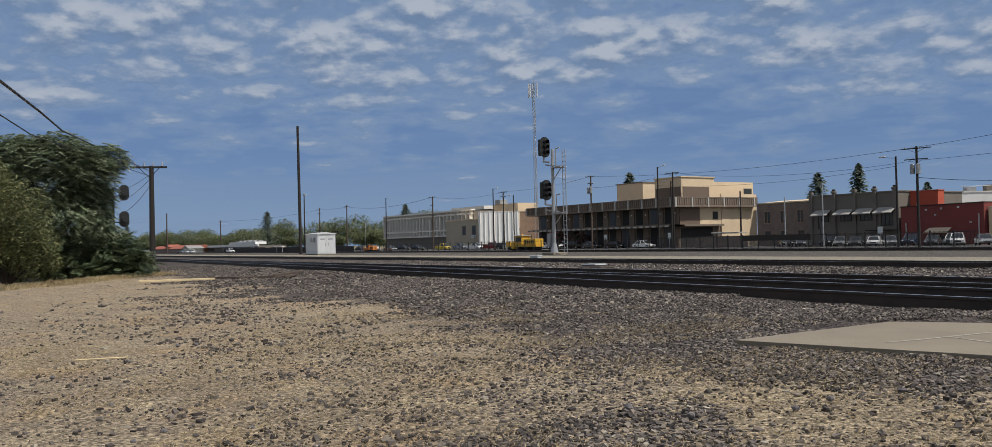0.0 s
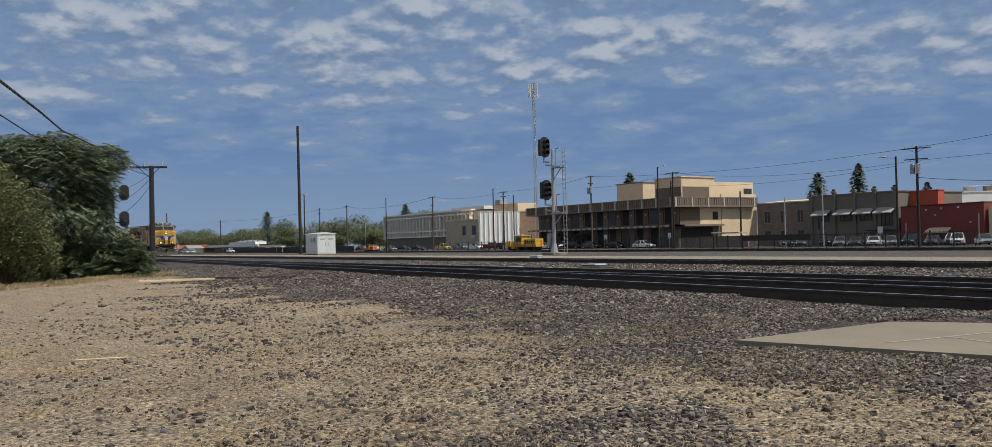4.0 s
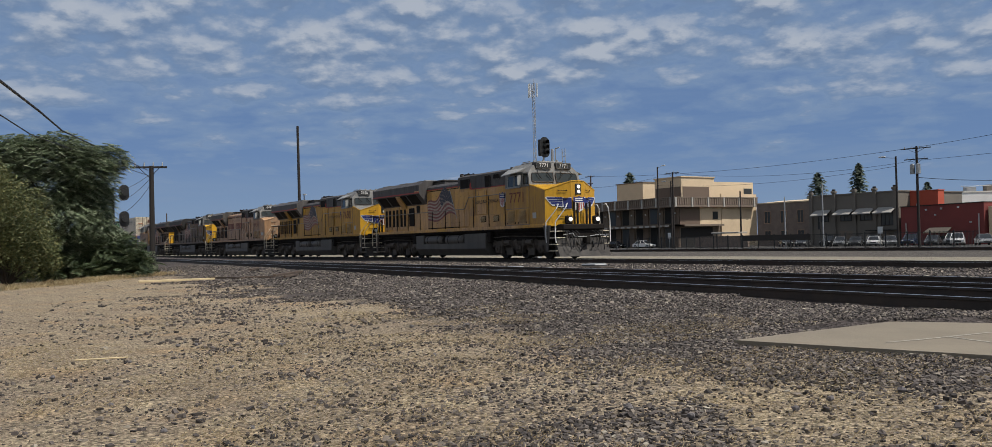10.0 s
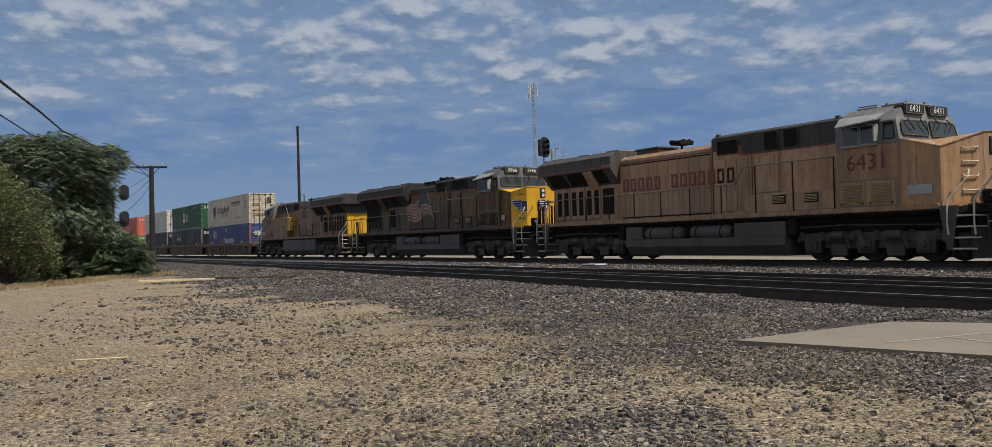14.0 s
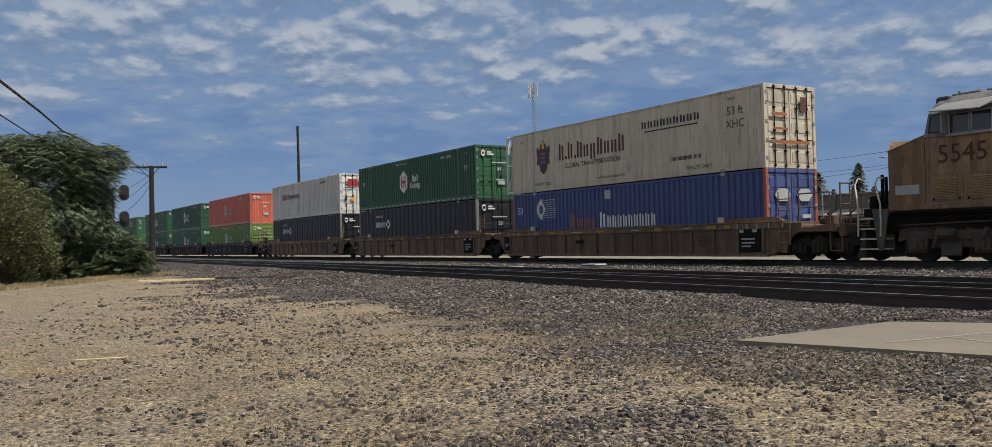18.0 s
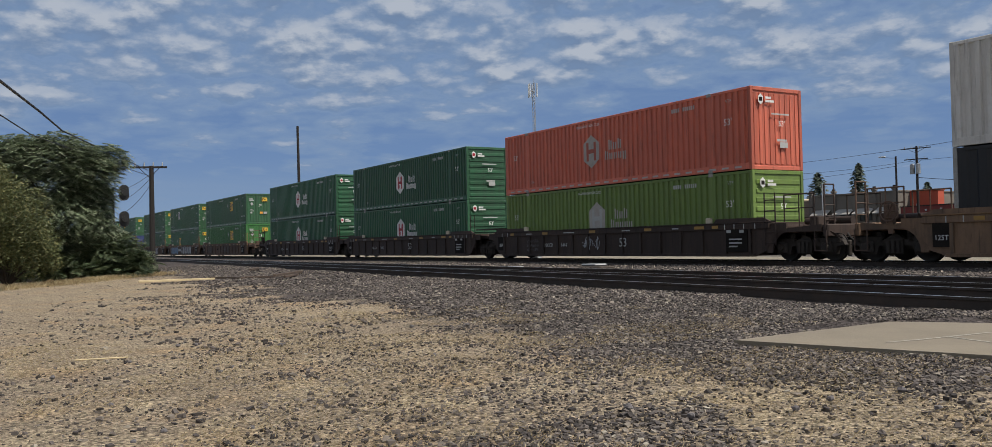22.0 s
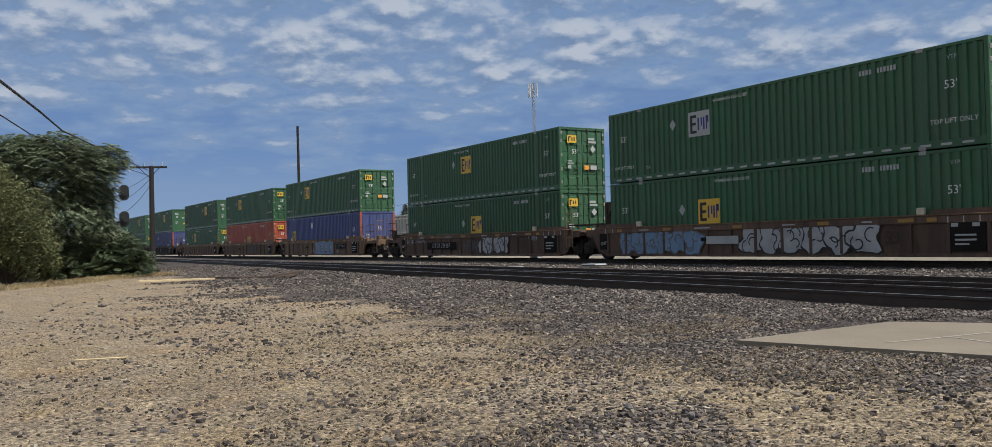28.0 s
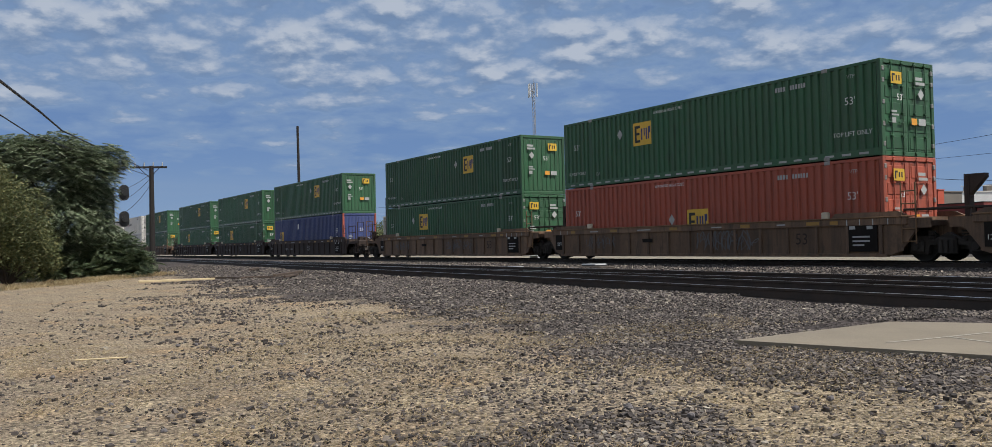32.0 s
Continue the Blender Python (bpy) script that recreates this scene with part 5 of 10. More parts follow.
def container(paint, label, end="doors", mark="", posts=None, smooth_side=0, emblem=None, low=False):
    root = thing("shipping_container", label, "shipping container", group="containers on the train")
    key = paint.name + str(smooth_side)
    post = posts or paint
    for side in (-1, 1):
        def panel(side=side):
            s = Shape()
            for a, b in ((-7.93, -6.18), (-6.0, 6.0), (6.18, 7.93)):
                w = corrugated(a, b, 0.24, CH - 0.1, side * CW, side, flat=False, pitch={0: 0.29, 1: 1.22, 2: 0.58}[smooth_side], depth={0: 0.06, 1: 0.012, 2: 0.035}[smooth_side])
                s.add(w.v, w.f)
            return s
        part("side_panel", shared(("side_panel", key, side), panel, paint), None, root)
        part("bottom_rail", shared(("bottom_rail", key, side), lambda side=side: Shape().soft(-7.95, side * (CW - 0.06), 0.02, 7.95, side * (CW + 0.006), 0.25, 0.01), paint), None, root)
        part("top_rail", shared(("top_rail", key, side), lambda side=side: Shape().soft(-7.95, side * (CW - 0.06), CH - 0.11, 7.95, side * (CW + 0.006), CH - 0.01, 0.01), paint), None, root)
        for x in (-6.09, 6.09):
            part("lift_post", shared(("lift_post", key, side, x), lambda x=x, side=side: Shape().soft(x - 0.09, side * (CW - 0.08), 0.02, x + 0.09, side * (CW + 0.012), CH, 0.01), paint), None, root)
        for x in (-8.0, 8.0):
            part("corner_post", shared(("corner_post", post.name, side, x), lambda x=x, side=side: Shape().soft(x - 0.07, side * (CW - 0.14), 0.0, x + 0.07, side * CW, CH, 0.015), post), None, root)
        for x in (-6.09, 6.09):
            for z in (0.06, CH - 0.06):
                part("corner_casting", shared(("corner_casting", side, x, z), lambda x=x, side=side, z=z: Shape().soft(x - 0.11, side * (CW - 0.05), z - 0.065, x + 0.11, side * (CW + 0.022), z + 0.06, 0.012), M_GALV), None, root)
    part("roof", shared(("roof", key), lambda: Shape().box(-8.0, -CW + 0.05, CH - 0.05, 8.0, CW - 0.05, CH - 0.015), paint), None, root)
    part("floor", shared(("floor", "container"), lambda: Shape().box(-8.0, -CW + 0.06, 0.03, 8.0, CW - 0.06, 0.12), M_BLACK), None, root)
    part("rear_wall", shared(("rear_wall", key), lambda: Shape().soft(-8.05, -1.16, 0.05, -8.0, 1.16, CH - 0.05, 0.01), paint), None, root)
    part("end_header", shared(("end_header", key), lambda: Shape().soft(7.95, -1.16, CH - 0.14, CL, 1.16, CH, 0.015), paint), None, root)
    part("end_sill", shared(("end_sill", key), lambda: Shape().soft(7.95, -1.16, 0.0, CL, 1.16, 0.14, 0.015), paint), None, root)
    if end == "doors":
        for side in (-1, 1):
            def leaf(side=side):
                return Shape().soft(8.0, min(side * 0.012, side * 1.15), 0.15, 8.035, max(side * 0.012, side * 1.15), CH - 0.15, 0.01)
            d = part("door", shared(("door", key, side), leaf, paint), None, root)
            pressed = shared(("door_panel", key, side), lambda side=side: Shape().soft(8.03, min(side * 0.08, side * 1.08), 0, 8.052, max(side * 0.08, side * 1.08), 0.36, 0.02), paint)
            for k in range(5):
                part("door_panel", pressed, None, d, at=pose(0, 0, 0.22 + k * 0.51))
            for y in (0.3, 0.82):
                def rod(y=y, side=side):
                    s = Shape().tube((8.09, side * y, 0.03), (8.09, side * y, CH - 0.03), 0.02, 0.02, 8)
                    for z in (0.1, 0.6, 1.3, 2.1, CH - 0.1):
                        s.soft(8.04, side * y - 0.05, z - 0.03, 8.12, side * y + 0.05, z + 0.03, 0.01)
                    s.soft(8.09, side * y - 0.02, 0.98, 8.13, side * (y + 0.22), 1.02, 0.008)
                    return s
                part("lock_rod", shared(("lock_rod", y, side, paint.name), rod, M_BLACK if paint in (C_WHITE, C_TAN, C_NAVY) else paint), None, d)
            hs = shared(("hinge", side), lambda side=side: Shape().soft(8.0, side * 1.14, -0.07, 8.09, side * 1.24, 0.07, 0.012), M_GALV)
            for z in (0.35, 0.95, 1.6, 2.25, 2.6):
                part("hinge", hs, None, d, at=pose(0, 0, z))
    else:
        part("front_wall", shared(("front_wall", key), lambda: Shape().box(8.0, -1.16, 0.14, 8.03, 1.16, CH - 0.14), paint), None, root)
        if end == "ribs":
            me = shared(("wall_rib", "level", key), lambda: Shape().soft(8.025, -1.1, 0, 8.06, 1.1, 0.17, 0.02), paint)
            for k in range(8):
                part("wall_rib", me, None, root, at=pose(0, 0, 0.2 + k * 0.315))
        else:
            me = shared(("wall_rib", "upright", key), lambda: Shape().soft(8.025, 0, 0.2, 8.055, 0.15, CH - 0.2, 0.01), paint)
            for k in range(9):
                part("wall_rib", me, None, root, at=pose(0, -1.12 + k * 0.26, 0))
    for side in (-1,):
        rz, g = (0, 1) if side < 0 else (180, -1)

        def say(words, size, x, z, mat=M_WHITE, nm="lettering", side=side, rz=rz, g=g):
            part(nm, letters(words, size, mat), None, root, at=pose(g * x, side * (CW + 0.008), z, 0, 0, rz))

        def paste(nm, shape, mat):
            part(nm, shape, mat, root)

        def spell(nm, rows, mat, side=side):
            for letter in rows:
                part(nm, bars_on_side(letter, side, 0, 0), mat, root)
        if mark in ("hex", "square", "hexmark"):
            say("53'", 0.34, -7.1, 1.75)
            say("53'", 0.34, 7.0, 1.75)
            say("WARNING HIGH CUBE", 0.16, -1.2, 2.62)
            paste("reflective_strip", bars_on_side([(-7.6 + k * 0.62, 0, -7.27 + k * 0.62, 0.065) for k in range(25)], side, 0, 0.09, 0.009), M_GREYTXT)
            paste("number_bar", bars_on_side(letter_bars(4.1, 2.45, 4, 0.085, 0.15, 0.03) + letter_bars(4.72, 2.45, 6, 0.075, 0.15, 0.035), side, 0, 0), M_GREYTXT)
            say("VTP", 0.17, 7.05, 2.5, M_GREYTXT)
            say("DA", 0.19, -5.6, 0.5, M_GREYTXT)
        mx = emblem if emblem is not None else 0.0
        mx -= 0.3 if mark == "hexmark" else 0.0
        if mark == "hex":
            paste("emblem", flat_on_side(hexagon(0.7, 0.88), side, -0.9 + mx, 1.5), M_WHITE)
            paste("emblem_mark", bars_on_side([(-0.31, -0.38, -0.17, 0.38), (0.17, -0.38, 0.31, 0.38), (-0.17, -0.07, 0.17, 0.09), (-0.09, -0.34, 0.0, -0.12), (0.03, 0.12, 0.1, 0.36)], side, -0.9 + mx, 1.5, 0.004), M_CRIMSON)
            spell("name_bar", word_bars(0.34 + mx, 1.44, "TsT", 0.27, 0.42) + word_bars(0.02 + mx, 1.06, "Tsssd", 0.25, 0.38), M_WHITE)
        if mark == "hexmark":
            paste("emblem", flat_on_side(hexagon(0.72, 0.88), side, -1.0 + mx, 1.5), M_PALEMARK)
            paste("emblem_mark", bars_on_side([(-0.34, -0.4, -0.18, 0.4), (0.18, -0.4, 0.34, 0.4), (-0.18, -0.08, 0.18, 0.1)], side, -1.0 + mx, 1.5, 0.004), C_RED if paint is C_ORANGE else M_GREYTXT)
            spell("name_bar", word_bars(0.2 + mx, 1.46, "TsT", 0.27, 0.42) + word_bars(-0.05 + mx, 1.06, "Tsssd", 0.26, 0.38), M_PALEMARK)
        ex = -2.7 if end == "doors" else 2.8
        ez = 1.15 if paint is C_RED else 1.85
        ex = 0.3 if paint is C_RED else ex + mx
        ez = 1.5 if low and emblem is not None else ez
        if mark == "square":
            paste("emblem", bars_on_side([(-0.55, -0.42, 0.55, 0.5)], side, ex, ez), M_GREYTXT if emblem == -0.05 else M_YLW)
            paste("emblem_mark", bars_on_side([(-0.45, -0.3, -0.33, 0.38), (-0.33, 0.27, -0.12, 0.38), (-0.33, -0.3, -0.12, -0.2), (-0.33, 0.0, -0.15, 0.09)], side, ex, ez, 0.004), M_INK)
            paste("emblem_letters", bars_on_side([(-0.06, -0.2, 0.02, 0.25), (0.1, -0.05, 0.17, 0.25), (0.22, -0.2, 0.3, 0.25), (0.36, -0.2, 0.42, 0.3), (0.42, 0.05, 0.5, 0.3)], side, ex, ez, 0.004), M_BLUE)
            paste("diamond", flat_on_side([(0, 0.22), (0.17, 0), (0, -0.22), (-0.17, 0)], side, ex - 1.4, ez + 0.15), M_GREYTXT)
            say("TOP LIFT ONLY", 0.2, 7.05, 0.75)
            say("TOP LIFT ONLY", 0.18, -7.1, 0.6)
        if mark == "bars":
            spell("name_bar", word_bars(-5.2, 1.72, "TTTTT", 0.27, 0.36), M_WHITE)
            paste("emblem", flat_on_side([(0, 0.34), (0.34, 0), (0, -0.34), (-0.34, 0)], side, -3.31, 1.89), M_WHITE)
            paste("emblem_mark", flat_on_side([(0, 0.18), (0.18, 0), (0, -0.18), (-0.18, 0)], side, -3.31, 1.89, 0.004), paint)
            paste("number_bar", bars_on_side(letter_bars(-5.2, 2.35, 9, 0.075, 0.14, 0.045), side, 0, 0), M_GREYTXT)
        if mark == "twotone":
            spell("name_bar_red", word_bars(-5.26, 1.6, "TTT", 0.45, 0.5), M_CRIMSON)
            spell("name_bar_black", word_bars(-3.68, 1.62, "Tsdssssss", 0.285, 0.46), M_INK)
            paste("number_bar", bars_on_side(letter_bars(4.0, 2.4, 9, 0.09, 0.17, 0.05), side, 0, 0), M_INK)
        if mark == "crest":
            paste("crest", flat_on_side([(-0.34, 0.35), (-0.2, 0.62), (-0.08, 0.66), (0, 0.84), (0.08, 0.66), (0.2, 0.62), (0.34, 0.35), (0.36, -0.3), (0.22, -0.66), (0, -0.8), (-0.22, -0.66), (-0.36, -0.3)], side, -5.3, 1.6), M_BROWNTXT)
            for k in (-1, 1):
                paste("crest_supporter", flat_on_side([(k * 0.3, 0.1), (k * 0.36, 0.42), (k * 0.5, 0.55), (k * 0.56, 0.3), (k * 0.48, 0.0), (k * 0.55, -0.35), (k * 0.34, -0.3)], side, -5.3, 1.6, 0.002), M_BROWNTXT)
            paste("crest_shield", flat_on_side([(-0.27, 0.3), (0.27, 0.3), (0.27, -0.3), (0, -0.6), (-0.27, -0.3)], side, -5.3, 1.6, 0.004), M_BLUE)
            paste("crest_charge", bars_on_side([(-0.2, 0.1 - 0.2 * k, 0.2, 0.2 - 0.2 * k) for k in range(3)], side, -5.3, 1.62, 0.008), M_COPPER)
            paste("crest_helm", flat_on_side([(-0.12, 0.4), (0.12, 0.4), (0.08, 0.7), (-0.08, 0.7)], side, -5.3, 1.6, 0.004), M_YLW)
            spell("name_bar", word_bars(-4.02, 1.34, "T.T.TsdTssT", 0.43, 0.74), M_BROWNTXT)
            say("GLOBAL TRANSPORTATION", 0.31, -1.6, 1.04, M_INK)
            spell("tag_bar", word_bars(1.75, 2.06, "TTTTTTTTT", 0.33, 0.28), M_INK)
            paste("tag_line", bars_on_side([(1.9, 1.9, 4.9, 1.95)], side, 0, 0), M_INK)
            spell("address_bar", word_bars(3.4, 0.63, "TTTTTTTTT.TTT", 0.12, 0.16), M_INK)
            paste("diamond", flat_on_side([(0, 0.26), (0.22, 0), (0, -0.26), (-0.22, 0)], side, 0.9, 0.62), M_GREYTXT)
            say("HI-CUBE CHASSIS REQUIRED", 0.15, -0.3, 0.34, M_BROWNTXT)
            say("53 ft", 0.42, 6.75, 2.12, M_INK)
            say("XHC", 0.42, 6.75, 1.66, M_INK)
            say("TOP LIFT ONLY", 0.2, 4.9, 0.3, M_INK)
            say("TOP LIFT ONLY", 0.2, -5.35, 0.35, M_INK)
            say("WTP", 0.17, -7.1, 2.45, M_INK)
            say("WTP", 0.17, 6.6, 2.55, M_INK)
        if mark == "globe":
            say("53", 0.45, -7.35, 2.05)
            paste("globe", flat_on_side([(0.5 * math.cos(k * 0.2618), 0.5 * math.sin(k * 0.2618)) for k in range(6, 19)], side, -5.45, 2.08), M_GREYTXT)
            paste("globe_diamond", flat_on_side([(0, 0.46), (0.36, 0), (0, -0.46), (-0.36, 0)], side, -5.55, 2.08, 0.004), M_WHITE)
            paste("globe_disc", flat_on_side([(0.17 * math.cos(k * 0.5236), 0.22 * math.sin(k * 0.5236)) for k in range(12)], side, -5.55, 2.08, 0.008), C_BLUE)
            for k in range(9):
                paste("speed_bar", bars_on_side([(-5.35, 1.68 + k * 0.1, -4.3 - 0.03 * abs(4 - k), 1.71 + k * 0.1)], side, 0, 0), M_GREYTXT)
            spell("name_bar_copper", word_bars(-3.22, 1.12, "T", 0.42, 0.64) + word_bars(-2.76, 1.12, "TTTT", 0.32, 0.48), M_COPPER)
            spell("name_bar_white", word_bars(-1.1, 1.12, "T", 0.45, 0.66) + word_bars(-0.6, 1.12, "TTTTTTTTT", 0.31, 0.5), M_WHITE)
            paste("label", bars_on_side([(-0.75, 2.32, -0.35, 2.68)], side, 0, 0), M_GREYTXT)
        if mark == "bluesquare":
            paste("emblem", bars_on_side([(-0.45, -0.42, 0.45, 0.45)], side, -6.0, 1.4), M_YLW)
            paste("emblem_mark", bars_on_side([(-0.35, -0.3, -0.22, 0.32), (-0.22, 0.2, 0.0, 0.32), (-0.22, -0.3, 0.0, -0.18), (0.1, -0.2, 0.18, 0.25), (0.25, -0.2, 0.33, 0.25)], side, -6.0, 1.4, 0.004), M_INK)
            say("53", 0.45, 6.9, 1.7)
            paste("label", bars_on_side([(-1.9, 2.0, -1.55, 2.4), (6.75, 0.95, 7.05, 1.3)], side, 0, 0), M_WHITE)
    if mark == "crest":
        fr = part("cooler_frame", Shape().soft(-8.62, -1.26, 0.02, -8.5, -1.14, CH, 0.01).soft(-8.62, 1.14, 0.02, -8.5, 1.26, CH, 0.01), M_LAMPDIM, root, "white open steel end frame")
        for z in (0.1, 1.45, CH - 0.08):
            part("frame_bar", Shape().soft(-8.56, -1.24, z - 0.05, -8.02, -1.16, z + 0.05, 0.01), M_LAMPDIM, fr)
        for za, zb in ((0.15, 1.4), (CH - 0.12, 1.5)):
            part("frame_brace", Shape().tube((-8.5, -1.2, za), (-8.05, -1.2, zb), 0.03), M_LAMPDIM, fr)
    # markings on the end that leads
    pale = paint in (C_WHITE, C_TAN)
    lift = 0.012 if end == "doors" else 0.014

    def end_text(words, size, y, z, mat):
        part("lettering", letters(words, size, mat), None, root, at=pose(CL + 0.062 + lift, y, z, 0, 0, 90))
    if mark in ("square", "bluesquare"):
        ly, dy = (-0.9, 0.55) if end == "doors" else (0.25, -0.72)
        if mark == "square":
            bars_on_end([(ly, 2.16, ly + 0.52, 2.52)], 0, M_YLW, root, "label", lift)
            bars_on_end([(ly + 0.05, 2.22, ly + 0.12, 2.46), (ly + 0.12, 2.4, ly + 0.2, 2.46), (ly + 0.24, 2.26, ly + 0.3, 2.42), (ly + 0.36, 2.26, ly + 0.42, 2.42)], 0, M_INK, root, "label_mark", lift + 0.004)
            part("diamond", Shape().add([(CL + 0.062, dy + a, 1.9 + b) for a, b in ((0, 0.18), (0.15, 0), (0, -0.18), (-0.15, 0))], [(0, 1, 2, 3)]), M_GREYTXT, root)
            bars_on_end([(dy - 0.25, 2.32, dy + 0.1, 2.42), (dy - 0.25, 2.18, dy + 0.2, 2.27)], 0, M_GREYTXT, root, "label", lift)
        end_text("53" if mark == "bluesquare" else "53'", 0.28, -0.5 if end == "doors" else 0.1, 1.75, M_WHITE)
        bars_on_end([(-0.9, 1.3, -0.65, 1.36), (-0.9, 1.2, -0.55, 1.25), (-0.88, 0.98, -0.7, 1.14)], 0, M_GREYTXT, root, "label", lift)
        bars_on_end([(0.05, 0.95, 0.32, 1.15)], 0, M_ORANGE_LBL, root, "label", lift)
        bars_on_end([(0.4, 0.95, 0.75, 1.15)], 0, M_GREYTXT, root, "label", lift)
    elif mark in ("hex", "hexmark", "bars"):
        s = Shape().add([(CL + 0.062, -0.86 + a * 0.8, 2.45 + b) for a, b in hexagon(0.19, 0.9)], [(0, 1, 2, 3, 4, 5)])
        part("emblem", s, M_WHITE, root)
        bars_on_end([(-0.94, 2.38, -0.78, 2.52)], 0, M_CRIMSON if mark == "hex" else M_BLACK, root, "emblem_mark", lift + 0.004)
        bars_on_end([(-0.62, 2.47, -0.34, 2.55), (-0.62, 2.35, -0.2, 2.43)], 0, M_WHITE, root, "name_bar", lift)
        bars_on_end([(-0.35, 1.93, 0.55, 1.985), (-0.1, 1.0, 0.42, 1.08), (0.05, 0.78, 0.45, 0.98)], 0, M_GREYTXT, root, "label", lift)
        end_text("53'", 0.28, 0.15, 1.62, M_WHITE)
    elif mark == "twotone":
        bars_on_end([(-0.7 + k * 0.42, 2.0, -0.36 + k * 0.42, 2.5) for k in range(3)], 0, M_CRIMSON, root, "name_bar", lift)
        bars_on_end([(-0.95, 1.85, -0.25, 1.89), (-0.95, 1.74, -0.35, 1.78), (0.2, 1.8, 0.7, 1.86), (0.2, 1.62, 0.75, 1.7), (-0.95, 0.95, -0.75, 1.2)], 0, M_INK, root, "label", lift)
        bars_on_end([(-0.5, 0.92, -0.2, 1.2)], 0, M_ORANGE_LBL, root, "label", lift)
        end_text("53'", 0.26, 0.38, 1.05, M_INK)
    elif mark == "crest":
        bars_on_end([(0.45, 2.0, 0.75, 2.5)], 0, M_BROWNTXT, root, "crest", lift)
        bars_on_end([(-1.0, 1.8, -0.25, 1.92), (-0.9, 0.85, 0.85, 0.97), (-0.9, 1.32, -0.2, 1.4)], 0, M_COPPER, root, "label", lift)
    elif mark == "globe":
        for y in (-0.55, 0.55):
            s = Shape().add([(CL + 0.06, y + a, 2.0 + b) for a, b in [(-0.4, 0), (-0.2, 0.22), (0.2, 0.22), (0.4, 0), (0.2, -0.22), (-0.2, -0.22)]], [(0, 1, 2, 3, 4, 5)])
            part("emblem", s, M_GREYTXT, root)
        bars_on_end([(0.4, 1.2, 0.85, 1.32), (0.5, 0.9, 0.8, 1.02)], 0, M_GREYTXT, root, "label", lift)
    return root


# ---- well cars ----
def rust(name, colour, dirt, amount=0.8):
    return loco_paint(name, colour, tuple(c * 0.75 for c in colour), dirt, amount, 0.7)


W_TAN = rust("well_ochre_brown", (0.215, 0.132, 0.08), (0.08, 0.057, 0.042))
M_OCHRE = surface("ochre_reflector", (0.36, 0.20, 0.03), 0.5, 0.0, (0.2, 0.12, 0.04), 0.6, 3.0, 30.0, 0.0)
W_CAP = rust("well_worn_ochre", (0.27, 0.155, 0.075), (0.13, 0.08, 0.05))
W_DARK = rust("well_dark_brown", (0.058, 0.038, 0.03), (0.032, 0.023, 0.019))
W_RUST = rust("well_rust_brown", (0.155, 0.095, 0.064), (0.065, 0.044, 0.034))
M_SPRAY = surface("grey_spray_paint", (0.40, 0.42, 0.44), 0.6, 0.0, (0.25, 0.27, 0.3), 0.7, 3.0, 20.0, 0.0)
M_SPRAYFILL = surface("silver_spray_paint", (0.42, 0.42, 0.425), 0.6, 0.0, (0.22, 0.21, 0.21), 0.7, 2.5, 20.0, 0.0)
M_SPRAYPINK = surface("chalky_pink_spray_paint", (0.50, 0.42, 0.44), 0.6, 0.0, (0.3, 0.26, 0.28), 0.6, 3.0, 20.0, 0.0)
M_SPRAYDIM = surface("dull_spray_paint", (0.13, 0.125, 0.125), 0.6, bump=0.0)
M_SPRAYBLUE = surface("pale_blue_spray_paint", (0.17, 0.27, 0.40), 0.6, 0.0, (0.10, 0.15, 0.23), 0.7, 3.0, 20.0, 0.0)
WELL_Y, WELL_TOP = 1.46, 1.36


def scrawl(parent, x0, x1, z0, z1, seed, mat, backing=None):
    """Crowded spray-painted strokes on the side of a well car."""
    rng = random.Random(seed)
    y = -WELL_Y - 0.012
    if backing:
        top = [(x, z1 - rng.uniform(0, 0.2)) for x in np.linspace(x1, x0, 22)]
        low = [(x, z0 + rng.uniform(0, 0.14)) for x in np.linspace(x0, x1, 18)]
        part("paint_field", Shape().add([(float(a), y, float(b)) for a, b in low + top], [tuple(range(40))]), backing, parent)
        y -= 0.006
    s = Shape()
    h = z1 - z0
    x = x0
    while x < x1 - 0.2 * h:
        w = h * rng.uniform(0.35, 0.7)
        px, pz = x, z0 + h * rng.uniform(0.1, 0.9)
        for k in range(rng.randint(4, 7)):
            qx = min(x1, max(x0, x + w * rng.uniform(-0.25, 1.15)))
            qz = z0 + h * min(1.0, max(0.0, 1.0 - (pz - z0) / h + rng.uniform(-0.45, 0.45)))
            bow = rng.uniform(-0.3, 0.3)
            pts = [(px + (qx - px) * u - bow * (qz - pz) * math.sin(u * math.pi), pz + (qz - pz) * u + bow * (qx - px) * math.sin(u * math.pi)) for u in (0, 0.25, 0.5, 0.75, 1)]
            r = h * rng.uniform(0.012, 0.032)
            for (ax, az), (bx, bz) in zip(pts, pts[1:]):
                d = Vector((bx - ax, 0, bz - az))
                if d.length < 0.005:
                    continue
                n = Vector((-d.z, 0, d.x)).normalized() * r
                s.quad(Vector((ax, y, az)) - n, Vector((bx, y, bz)) - n, Vector((bx, y, bz)) + n, Vector((ax, y, az)) + n)
            y -= 0.0002
            px, pz = qx, qz
        x += w * 0.85
    part("spray_paint", s, mat, parent, "loose spray-painted scrawl")


